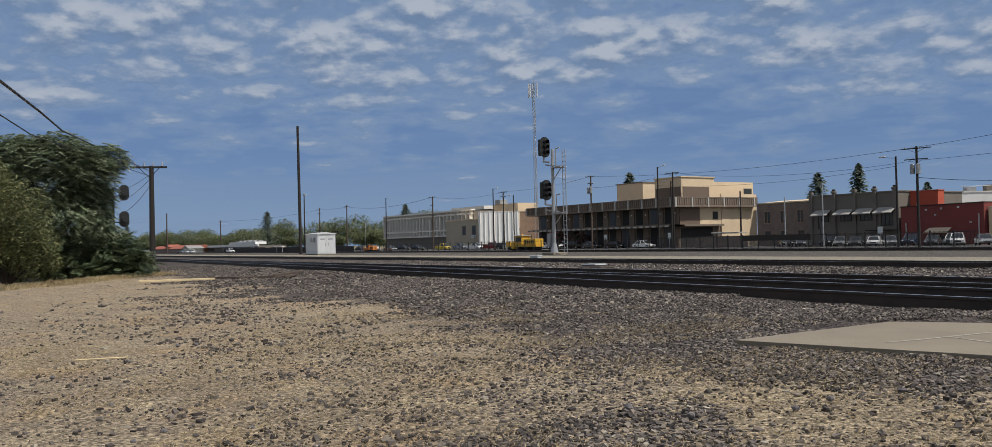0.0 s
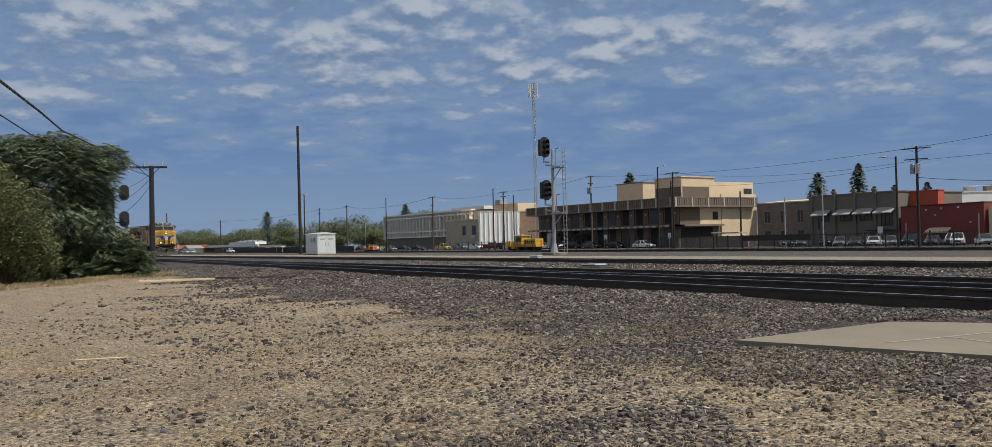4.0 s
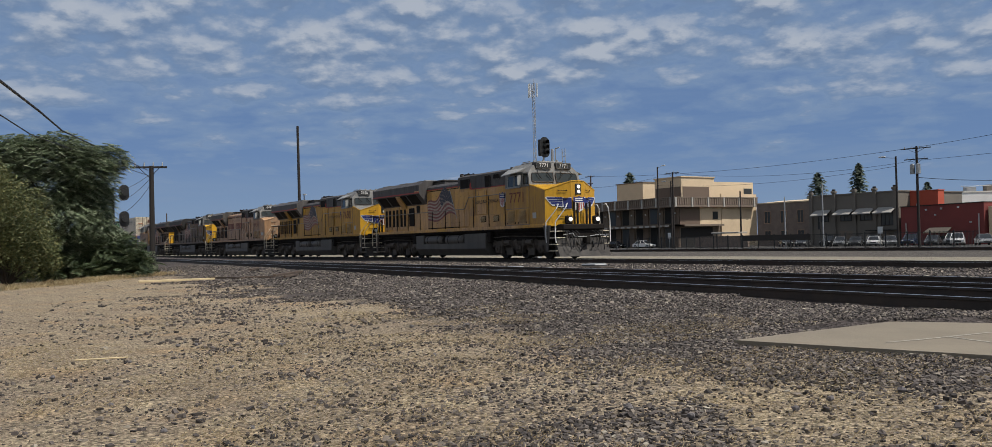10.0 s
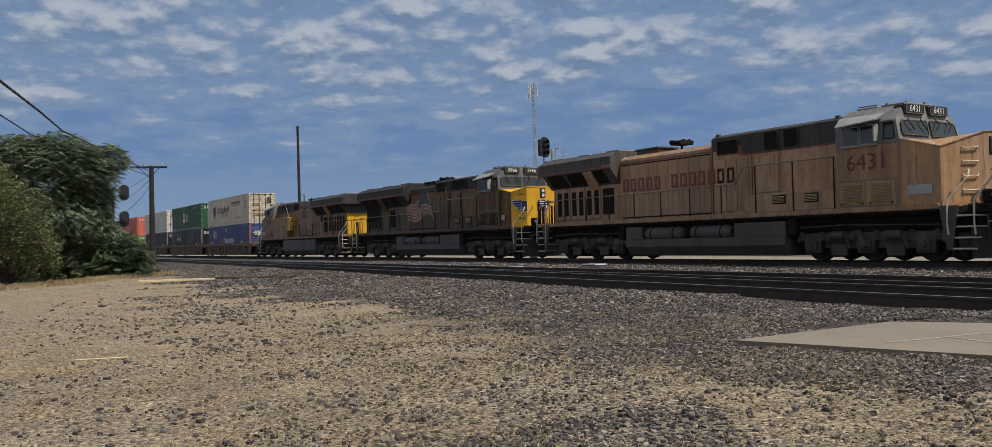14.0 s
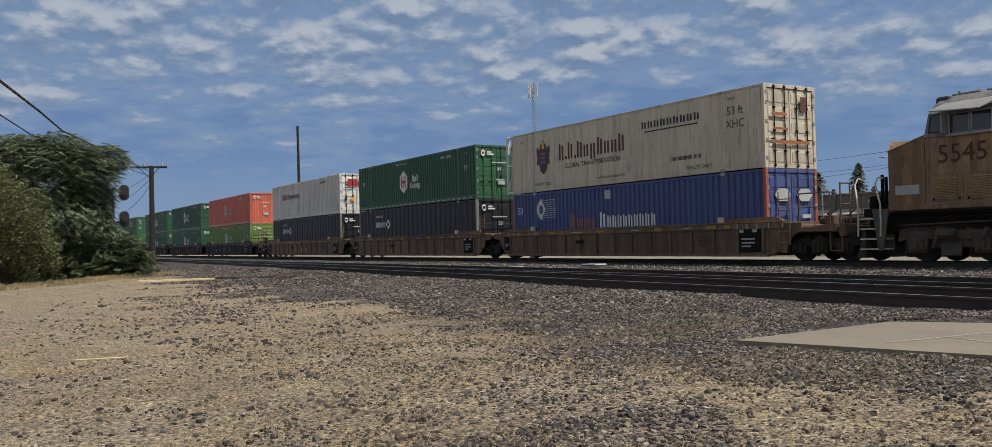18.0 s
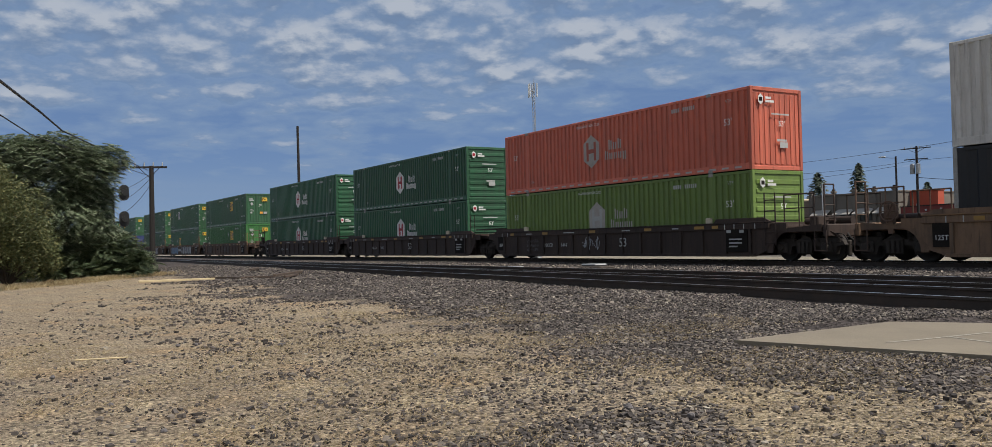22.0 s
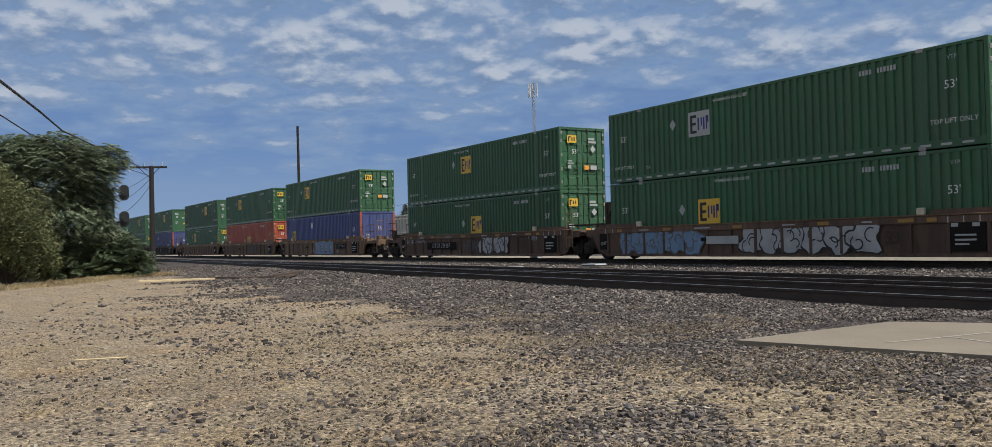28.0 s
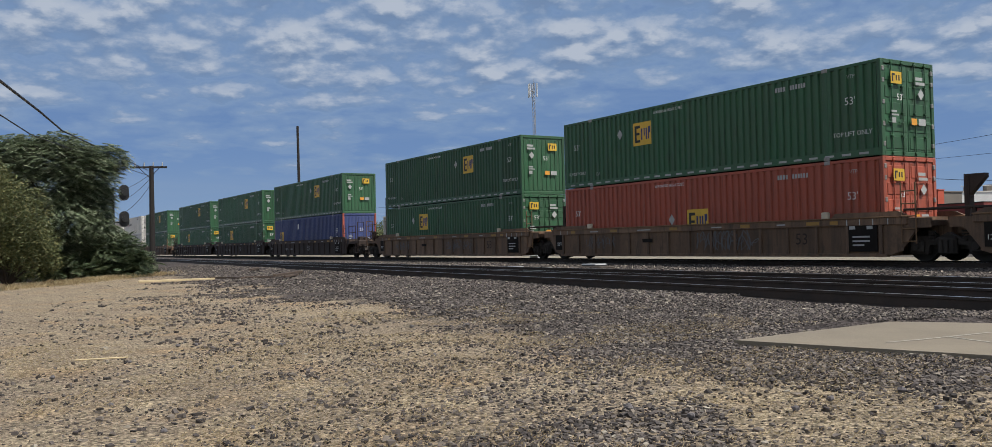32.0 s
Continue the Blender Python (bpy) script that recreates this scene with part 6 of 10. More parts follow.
def bubbles(parent, x0, x1, z0, z1, seed, fill, edge, n):
    """Fat overlapping sprayed letter forms, each with a dark outline and inner strokes."""
    rng = random.Random(seed)
    y = -WELL_Y - 0.012
    w = (x1 - x0) / n
    for k in range(n):
        cx, cz = x0 + w * (k + 0.5), (z0 + z1) / 2 + rng.uniform(-0.05, 0.05)
        ph = [rng.uniform(0, 6.28) for _ in range(3)]
        ring = []
        for i in range(28):
            a = 2 * math.pi * i / 28
            r = 1.0 + 0.16 * math.sin(3 * a + ph[0]) + 0.12 * math.sin(5 * a + ph[1]) + 0.05 * math.sin(9 * a + ph[2])
            ca, sa = math.cos(a), math.sin(a)
            q = (abs(ca) ** 3 + abs(sa) ** 3) ** (-1 / 3)
            ring.append((ca * q * r * w * 0.6, sa * q * r * (z1 - z0) * 0.46))
        def flat(grow, yy, ring=ring, cx=cx, cz=cz):
            return Shape().add([(cx + a + (grow if a > 0 else -grow), yy, min(z1 + 0.05, max(z0 - 0.05, cz + b + (grow if b > 0 else -grow)))) for a, b in ring], [tuple(range(28))])
        part("spray_outline", flat(0.05, y), edge, parent)
        part("spray_fill", flat(0.0, y - 0.002), fill, parent)
        for j in range(3):
            px, pz = cx + rng.uniform(-0.3, 0.3) * w, cz + rng.uniform(-0.28, 0.28) * (z1 - z0)
            a0, r = rng.uniform(0, 6.28), rng.uniform(0.12, 0.22)
            v = []
            for u in range(7):
                a = a0 + u * 0.6
                v += [(px + (r - 0.022) * math.cos(a), y - 0.004 - 0.001 * j, pz + (r - 0.022) * math.sin(a)), (px + (r + 0.022) * math.cos(a), y - 0.004 - 0.001 * j, pz + (r + 0.022) * math.sin(a))]
            part("spray_stroke", Shape().add(v, [(2 * u, 2 * u + 1, 2 * u + 3, 2 * u + 2) for u in range(6)]), edge, parent)
        y -= 0.007


def coupled_end(root, sgn, tag, paint, metal):
    """Arched side sill over the end truck, corner steps, handrails and hand brake of a coupled end."""
    def once(name, make, mat, label=""):
        part(name, shared((name, tag, sgn), make, mat), None, root, label)
    for side in (-1, 1):
        def sill(side=side):
            arch = [(9.0 + 0.62 * (1 - math.cos(a * math.pi / 12)), 0.3 + 0.68 * math.sin(a * math.pi / 12)) for a in range(7)]
            ring = [(8.76, 0.3)] + arch + [(10.95, 0.98), (10.95, 1.2), (9.6, WELL_TOP - 0.26), (8.76, WELL_TOP - 0.26)]
            return Shape().prism([(sgn * x, z) for x, z in ring], 1, min(side * 1.37, side * 1.43), max(side * 1.37, side * 1.43))
        part("arched_sill", shared(("arched_sill", tag, sgn, side), sill, paint), None, root)
    def stirrup(y):
        x0, x1 = sgn * 10.72, sgn * 11.16
        return Shape().path([(x0, y, 1.0), (x0, y, 0.36), (x1, y, 0.36), (x1, y, 1.0)], 0.022)
    once("step_stirrup", lambda: stirrup(-1.44), metal)
    once("far_step_stirrup", lambda: stirrup(1.44), metal)
    def grab(x, top):
        s = Shape().path([(sgn * x, -1.41, 1.0), (sgn * x, -1.41, top), (sgn * x, -0.95, top), (sgn * x, -0.95, 1.1)], 0.026)
        for z in (1.45, 1.8, 2.12):
            s.tube((sgn * x, -1.41, z), (sgn * x, -0.95, z), 0.017)
        return s
    once("end_ladder", lambda: grab(11.1, 2.45), metal, "tall worn end ladder with thin rungs")
    def rail():
        s = Shape().path([(sgn * 9.5, -1.4, 1.3), (sgn * 9.5, -1.4, 2.2), (sgn * 10.7, -1.4, 2.2), (sgn * 10.7, -1.4, 1.15)], 0.024)
        s.tube((sgn * 10.1, -1.4, 1.1), (sgn * 10.1, -1.4, 2.2), 0.02)
        return s.path([(sgn * 9.5, -1.4, 1.75), (sgn * 10.7, -1.4, 1.75)], 0.018)
    once("handrail", rail, metal)
    once("far_handrail", lambda: Shape().path([(sgn * 9.8, 1.38, 1.15), (sgn * 9.8, 1.38, 2.2), (sgn * 11.1, 1.38, 2.2), (sgn * 11.1, 1.38, 1.1)], 0.026).tube((sgn * 10.5, 1.38, 1.1), (sgn * 10.5, 1.38, 2.2), 0.02), metal)
    if sgn < 0:
        def wheel():
            s = Shape()
            ring = [(-9.95 + 0.29 * math.cos(a * math.pi / 9), -1.5, 1.5 + 0.29 * math.sin(a * math.pi / 9)) for a in range(19)]
            s.path(ring, 0.022)
            for a in range(0, 18, 3):
                s.tube((-9.95, -1.47, 1.5), ring[a], 0.013)
            return s
        once("brake_wheel", wheel, metal, "spoked hand brake wheel")
        once("brake_housing", lambda: Shape().soft(-10.15, -1.46, 1.28, -9.75, -1.28, 1.72, 0.03).box(-10.03, -1.42, 0.85, -9.87, -1.32, 1.29), metal)
    once("brake_cylinder", lambda: Shape().tube((sgn * 9.65, -0.5, 1.32), (sgn * 10.45, -0.5, 1.32), 0.12, 0.12, 14).tube((sgn * 10.45, -0.5, 1.32), (sgn * 10.8, -0.5, 1.32), 0.03), W_DARK)
    once("air_reservoir", lambda: Shape().tube((sgn * 9.7, 0.5, 1.33), (sgn * 10.7, 0.5, 1.33), 0.14, 0.14, 14), W_DARK)
    once("valve_box", lambda: Shape().soft(sgn * 10.2, -1.05, 1.15, sgn * 10.55, -0.75, 1.48, 0.03), metal)
    once("air_hose", lambda: Shape().path([(sgn * 11.1, 0.4, 0.95), (sgn * 11.35, 0.42, 0.75), (sgn * 11.6, 0.4, 0.5), (sgn * 11.8, 0.4, 0.42)], 0.03), M_BLACK)
    once("cut_lever", lambda: Shape().path([(sgn * 11.2, -1.3, 0.98), (sgn * 11.25, -0.8, 0.8), (sgn * 11.25, -0.2, 0.78), (sgn * 11.3, 0.0, 0.98)], 0.016), metal)


def well_car(paint, label, first, last, style):
    """One well of a three-unit car. first and last: it has a coupler at its leading or trailing end."""
    root = thing("well_car", label, "well car", group="well cars under the containers")
    tag = paint.name
    for side in (-1, 1):
        def sheet(side=side):
            y0, y1 = side * (WELL_Y - 0.05), side * (WELL_Y - 0.02)
            return Shape().prism([(-8.75, 0.36), (-8.2, 0.2), (8.2, 0.2), (8.75, 0.36), (8.75, WELL_TOP - 0.1), (-8.75, WELL_TOP - 0.1)], 1, min(y0, y1), max(y0, y1))
        part("side_sheet", shared(("side_sheet", tag, side), sheet, paint), None, root)
        part("top_chord", shared(("top_chord", tag, side), lambda side=side: Shape().soft(-8.9, side * (WELL_Y - 0.12), WELL_TOP - 0.25, 8.9, side * (WELL_Y + 0.05), WELL_TOP - 0.045, 0.012), paint), None, root)
        part("chord_cap", shared(("chord_cap", tag, side), lambda side=side: Shape().soft(-8.92, side * (WELL_Y - 0.13), WELL_TOP - 0.043, 8.92, side * (WELL_Y + 0.075), WELL_TOP, 0.01), W_CAP if style != "dark" else paint), None, root)
        part("bottom_chord", shared(("bottom_chord", tag, side), lambda side=side: Shape().soft(-8.25, side * (WELL_Y - 0.1), 0.17, 8.25, side * (WELL_Y + 0.035), 0.27, 0.012), paint), None, root)
        for k in range(15):
            x = -8.05 + k * 1.15
            part("rib", shared(("rib", tag, side), lambda side=side: Shape().prism([(-0.055, 0.262), (0.055, 0.262), (0.055, WELL_TOP - 0.252), (-0.055, WELL_TOP - 0.252)], 1, min(side * (WELL_Y - 0.021), side * (WELL_Y + 0.045)), max(side * (WELL_Y - 0.021), side * (WELL_Y + 0.045))), paint), None, root, at=pose(x, 0, 0))
        for sgn in (-1, 1):
            part("raised_guide", shared(("raised_guide", tag, side, sgn), lambda side=side, sgn=sgn: Shape().prism([(sgn * 6.3, WELL_TOP), (sgn * 6.45, WELL_TOP + 0.14), (sgn * 8.6, WELL_TOP + 0.14), (sgn * 8.9, WELL_TOP)], 1, min(side * 1.36, side * 1.44), max(side * 1.36, side * 1.44)), paint), None, root)
    part("well_floor", shared(("well_floor", tag), lambda: Shape().box(-8.3, -1.36, 0.2, 8.3, 1.36, 0.262), paint), None, root)
    for sgn in (-1, 1):
        def bulk(sgn=sgn):
            s = Shape().box(min(sgn * 8.32, sgn * 8.4), -1.4, 0.22, max(sgn * 8.32, sgn * 8.4), 1.4, WELL_TOP - 0.02)
            s.soft(sgn * 8.4, -1.38, 1.05, sgn * 9.35, 1.38, 1.22, 0.02)
            s.prism([(sgn * 8.72, 0.4), (sgn * 9.2, 1.0), (sgn * 9.6, 1.0), (sgn * 9.6, WELL_TOP - 0.08), (sgn * 8.72, WELL_TOP - 0.08)], 1, -1.44, -1.36)
            s.prism([(sgn * 8.72, 0.4), (sgn * 9.2, 1.0), (sgn * 9.6, 1.0), (sgn * 9.6, WELL_TOP - 0.08), (sgn * 8.72, WELL_TOP - 0.08)], 1, 1.36, 1.44)
            s.soft(sgn * 8.9, -0.35, 0.78, sgn * 9.95, 0.35, 1.2, 0.04)
            s.box(min(sgn * 8.42, sgn * 9.7), -0.62, 0.45, max(sgn * 8.42, sgn * 9.7), 0.62, 1.04)
            return s
        part("end_platform", shared(("end_platform", tag, sgn), bulk, paint), None, root)
        ends = (sgn > 0 and first) or (sgn < 0 and last)
        if ends:
            part("buffer_beam", shared(("buffer_beam", tag, sgn), lambda sgn=sgn: Shape().soft(sgn * 9.3, -1.3, 0.95, sgn * 11.2, 1.3, 1.15, 0.03).soft(sgn * 11.0, -1.4, 0.8, sgn * 11.2, 1.4, 1.2, 0.03), paint), None, root)
            coupler(root, sgn * 11.4, sgn)
            add_truck(root, sgn * 10.05, (-0.89, 0.89), 0.48, 1.0, "four wheel")

            coupled_end(root, sgn, tag, paint, W_RUST if style != "dark" else W_DARK)
        elif sgn < 0:
            add_truck(root, -9.875, (-0.89, 0.89), 0.48, 1.0, "four wheel")
            part("walkway", shared(("walkway", tag), lambda: Shape().soft(-11.0, -1.42, 1.5, -8.55, -0.75, 1.56, 0.01).box(-9.0, -1.36, WELL_TOP - 0.08, -8.9, -1.28, 1.5), W_DARK), None, root, "dark walkway plate over the shared truck")
            part("end_post", shared(("end_post", tag), lambda: Shape().box(-9.95, -0.12, 1.0, -9.8, 0.12, 2.5).prism([(-9.8, 1.9), (-9.8, 2.5), (-9.35, 2.5), (-9.35, 2.38)], 1, -0.1, 0.1), W_DARK), None, root)

        def ladder(sgn=sgn):
            s = Shape()
            for x in (8.75, 9.2):
                s.tube((sgn * x, -1.5, 0.55), (sgn * x, -1.5, 2.3), 0.022)
            for k in range(5):
                s.tube((sgn * 8.75, -1.5, 0.62 + k * 0.36), (sgn * 9.2, -1.5, 0.62 + k * 0.36), 0.018)
            return s
        if sgn > 0:
            part("ladder", shared(("ladder", "well", tag), ladder, W_CAP if style != "dark" else W_DARK), None, root)
        part("container_lock", shared(("container_lock", sgn), lambda sgn=sgn: Shape().soft(sgn * 6.09 - 0.12, -WELL_Y - 0.06, WELL_TOP - 0.02, sgn * 6.09 + 0.12, -WELL_Y + 0.1, WELL_TOP + 0.2, 0.03), M_HANDRAIL), None, root)
    y = -WELL_Y - 0.05
    big = letters("53", 0.52, M_GREYTXT if style == "dark" else W_DARK)
    part("lettering", big, None, root, at=pose(5.2 if style != "dark" else 1.25, y, 0.72))
    part("stencil_panel", Shape().box(6.85, y + 0.01, 0.33, 7.95, y + 0.022, 1.2), M_BLACK, root)
    part("stencil_bar", Shape().box(7.0, y, 1.0, 7.2, y + 0.006, 1.1).box(7.6, y, 1.0, 7.8, y + 0.006, 1.1).box(7.1, y, 0.75, 7.7, y + 0.006, 0.8).box(7.1, y, 0.62, 7.7, y + 0.006, 0.67).box(7.1, y, 0.5, 7.5, y + 0.006, 0.55), M_GREYTXT, root)
    part("stencil_panel", Shape().box(-8.6, y + 0.01, 0.45, -8.05, y + 0.022, 1.2), M_BLACK, root)
    part("lettering", letters("125T", 0.2, M_WHITE), None, root, at=pose(-8.33, y, 0.7))
    if style == "dark":
        part("lettering", letters("NKCR", 0.25, M_GREYTXT), None, root, at=pose(-4.1, y, 0.66))
        part("lettering", letters("1444", 0.25, M_GREYTXT), None, root, at=pose(-2.9, y, 0.66))
    else:
        part("number_bar", Shape().box(-2.6, y, 0.72, -2.0, y + 0.004, 0.86), M_BLACK, root)
    # reflectors, capacity plates and small stencils along the top chord
    for x, w in ((-7.4, 0.3), (-4.6, 0.42), (-1.0, 0.42), (2.6, 0.42), (5.4, 0.5), (6.3, 0.3)):
        part("reflector", Shape().box(x, y - 0.012, 1.16, x + w, y - 0.004, 1.27), M_OCHRE, root)
    for x, w in ((-6.0, 0.55), (-2.9, 0.8), (1.2, 0.5), (4.2, 0.35)):
        part("stencil_line", Shape().box(x, y - 0.01, 1.19, x + w, y - 0.004, 1.23), M_GREYTXT, root)
    for x in (6.9, 7.35, 7.8, 8.3, -7.7, -8.2):
        part("measure_mark", Shape().box(x, y - 0.01, 1.12, x + 0.035, y - 0.004, 1.3), M_GREYTXT, root)
    return root


UNITS = []  # for each well: upper and lower container
UNITS.append((("crest", C_TAN, "doors", "cream refrigerated container with brown crest"), ("globe", C_BLUE, "doors", "blue container with white globe mark and red corner post")))
UNITS.append((("hex", C_GREEN, "doors", "green container with white hexagon emblem"), ("bars", C_NAVY, "doors", "dark slate container with white diamond mark")))
UNITS.append((("twotone", C_WHITE, "doors", "white container with red and black name bars"), ("bars", C_NAVY, "doors", "dark slate container with white diamond mark")))
UNITS.append((("hexmark", C_ORANGE, "flat", "faded orange container with pale hexagon emblem"), ("hexmark", C_LIME, "ribs", "lime green container with pale hexagon emblem")))
for _k in range(2):
    UNITS.append((("hex", C_GREEN, "ribs", "green container with white hexagon and crimson mark"), ("hex", C_GREEN, "ribs", "green container with white hexagon and crimson mark")))
UNITS.append((("square", C_GREEN2, "flat", "deep green container with yellow square emblem"), ("square", C_BRIGHT, "flat", "leaf green container with yellow square emblem")))
for _k in range(2):
    UNITS.append((("square", C_GREEN2, "doors", "deep green container with yellow square emblem"), ("square", C_GREEN2, "doors", "deep green container with yellow square emblem")))
UNITS.append((("square", C_GREEN2, "doors", "deep green container with yellow square emblem"), ("bluesquare", C_BLUE, "flat", "blue container with red corner posts")))
UNITS.append((("square", C_GREEN2, "doors", "deep green container with yellow square emblem"), ("square", C_RED, "doors", "brick red container with yellow square emblem")))
UNITS.append((("square", C_GREEN2, "flat", "deep green container with yellow square emblem"), ("square", C_GREEN2, "doors", "deep green container with yellow square emblem")))
UNITS.append((("square", C_GREEN2, "flat", "deep green container with yellow square emblem"), ("bluesquare", C_BLUE, "flat", "blue container with red corner posts")))
for _k in range(3):
    UNITS.append((("square", C_GREEN2, "flat", "deep green container with yellow square emblem"), ("square", C_GREEN2, "doors", "deep green container with yellow square emblem")))
for _k in range(2):
    UNITS.append((("twotone", C_WHITE, "doors", "white container far back on the train"), ("bars", C_WHITE, "doors", "plain white container low in its well")))

WELL_STYLE = [(W_TAN, "tan"), (W_DARK, "dark"), (W_RUST, "rust"), (W_TAN, "tan"), (W_DARK, "dark"), (W_TAN, "tan")]
SLACK = {3: 0.4, 5: 0.2}  # play in the couplings and shared trucks
unit_x = 0.0
for i, (upper, lower) in enumerate(UNITS):
    paint, style = WELL_STYLE[i // 3]
    w = well_car(paint, {"tan": "ochre brown steel well car with ribbed sides", "dark": "dark brown steel well car with white stencils", "rust": "rusty brown well car covered in spray paint"}[style], i % 3 == 0, i % 3 == 2, style)
    place = unit_x + SLACK.get(i, 0.0)
    RUNNING.append((w, place, 0, 0.0))
    if style == "rust":
        if i == 6:
            scrawl(w, -6.8, -4.6, 0.4, 1.05, i, M_SPRAYDIM)
            scrawl(w, -1.5, 2.5, 0.35, 1.08, i + 40, M_SPRAYDIM)
        elif i == 7:
            bubbles(w, -7.2, -2.6, 0.28, 1.18, i, M_SPRAYBLUE, M_SPRAYDIM, 6)
            bubbles(w, -0.6, 4.7, 0.28, 1.2, i + 40, M_SPRAYFILL, M_INK, 6)
            part("number_bar", Shape().box(-2.3, -WELL_Y - 0.06, 0.62, -0.75, -WELL_Y - 0.056, 0.9), M_GREYTXT, w)
        else:
            part("number_panel", Shape().box(-5.1, -WELL_Y - 0.056, 0.52, -1.6, -WELL_Y - 0.052, 0.92), M_BLACK, w)
            part("lettering", letters("DTTX 724167", 0.36, M_GREYTXT), None, w, at=pose(-3.35, -WELL_Y - 0.062, 0.72))
            part("lettering", letters("53", 0.46, M_REDFADE), None, w, at=pose(-7.85, -WELL_Y - 0.062, 0.6))
            for k, word in enumerate(("Don't", "Follow Me")):
                part("spray_letter", letters(word, 0.24, M_SPRAY), None, w, at=pose(-5.9, -WELL_Y - 0.064, 1.22 - 0.22 * k))
            scrawl(w, -8.3, -7.4, 0.85, 1.2, i, M_SPRAY)
            scrawl(w, -7.3, -6.6, 0.85, 1.22, i + 4, M_SPRAY)
            bubbles(w, 0.9, 3.7, 0.3, 1.16, i + 3, M_SPRAYFILL, M_INK, 4)
            scrawl(w, -1.2, 0.7, 0.4, 1.0, i + 9, M_SPRAYDIM)
            scrawl(w, 5.6, 6.3, 0.9, 1.2, i + 12, M_SPRAY)
    elif i == 2:
        for k, (word, x) in enumerate((("J", -2.5), ("U", -1.35), ("B", 0.1), ("B", 1.2))):
            part("spray_letter", letters(word, 0.62, M_SPRAY), None, w, at=pose(x, -WELL_Y - 0.06, 0.62))
    elif style == "tan" and i > 2:
        scrawl(w, -6.3, -4.4, 0.5, 1.02, i, M_SPRAYDIM)
        if i == 9:
            for k, word in enumerate("NEEK"):
                x = 0.0 + 0.96 * k
                part("paint_field", Shape().soft(x - 0.5, -WELL_Y - 0.052, 0.27, x + 0.47, -WELL_Y - 0.048, 1.18 + 0.03 * (k % 2), 0.001), M_SPRAYBLUE, w)
                part("spray_shadow", letters(word, 0.92, M_INK), None, w, at=pose(x - 0.06, -WELL_Y - 0.054, 0.68))
                part("spray_letter", letters(word, 0.8, M_SPRAYPINK), None, w, at=pose(x, -WELL_Y - 0.058, 0.72))
            part("number_panel", Shape().box(3.95, -WELL_Y - 0.056, 0.66, 5.9, -WELL_Y - 0.052, 1.0), M_BLACK, w)
            part("lettering", letters("DTTX 790510", 0.27, M_GREYTXT), None, w, at=pose(4.92, -WELL_Y - 0.062, 0.83))
            scrawl(w, 3.9, 4.6, 0.3, 0.6, 5, M_SPRAY)
            scrawl(w, -1.4, -0.7, 0.3, 0.8, 6, M_SPRAY)
        else:
            scrawl(w, 0.4, 3.4, 0.4, 1.08, i + 7, M_SPRAYDIM)
    elif i == 3:
        for z in (0.38, 0.58, 0.78):
            scrawl(w, -6.0, -5.0, z, z + 0.17, i + int(z * 100), M_SPRAYDIM)
        scrawl(w, -1.6, -0.5, 0.45, 1.02, i, M_SPRAY)
    for level, (mark, paint_c, end, label) in ((0.265, lower), (0.265 + CH + 0.012, upper)):
        c = container(paint_c, label, end, mark, posts=C_RED if mark in ("bluesquare", "globe") else (M_GALV if paint_c is C_NAVY else None), smooth_side=1 if mark == "crest" else 2 if paint_c is C_NAVY else 0,
                      emblem={3: 0.3 if level > 1 else 0.6, 4: 0.48, 5: 0.48, 7: -0.05 if level > 1 else 0.35, 8: 2.0 if level > 1 else 3.0}.get(i), low=level < 1 and i in (3, 4, 5, 7, 8))
        RUNNING.append((c, place, 0, level))
    unit_x -= 23.75 if i % 3 == 2 else 19.75

# ---- plants ----
def fast_mesh(name, verts, faces, mat):
    """A large mesh from arrays: verts n x 3, faces m x k."""
    me = bpy.data.meshes.new(name)
    verts, faces = np.asarray(verts, np.float32), np.asarray(faces, np.int32)
    k = faces.shape[1]
    me.vertices.add(len(verts))
    me.vertices.foreach_set("co", verts.ravel())
    me.loops.add(faces.size)
    me.loops.foreach_set("vertex_index", faces.ravel())
    me.polygons.add(len(faces))
    me.polygons.foreach_set("loop_start", np.arange(0, faces.size, k, dtype=np.int32))
    me.polygons.foreach_set("use_smooth", np.zeros(len(faces), bool))
    me.materials.append(mat)
    me.update(calc_edges=True)
    return me


def island_material(name, stops, rough=0.8, through_light=0.0):
    """Leaves or stones whose colour varies from piece to piece."""
    m, t, p = nodes_of(name)
    geo = t.nodes.new("ShaderNodeNewGeometry")
    col = ramp(t, geo.outputs["Random Per Island"], stops)
    co = t.nodes.new("ShaderNodeTexCoord").outputs["Object"]
    col = mixed(t, 1.0, col, ramp(t, noise_of(t, co, 0.9, 4.0), [(0.3, 0.68), (0.7, 1.15)]), "MULTIPLY")
    t.links.new(col, p.inputs["Base Color"])
    p.inputs["Roughness"].default_value = rough
    p.inputs["Specular IOR Level"].default_value = 0.3
    if through_light:
        tr = t.nodes.new("ShaderNodeBsdfTranslucent")
        t.links.new(col, tr.inputs["Color"])
        mx = t.nodes.new("ShaderNodeMixShader")
        mx.inputs[0].default_value = through_light
        out = t.nodes["Material Output"]
        t.links.new(p.outputs[0], mx.inputs[1])
        t.links.new(tr.outputs[0], mx.inputs[2])
        t.links.new(mx.outputs[0], out.inputs[0])
    return m


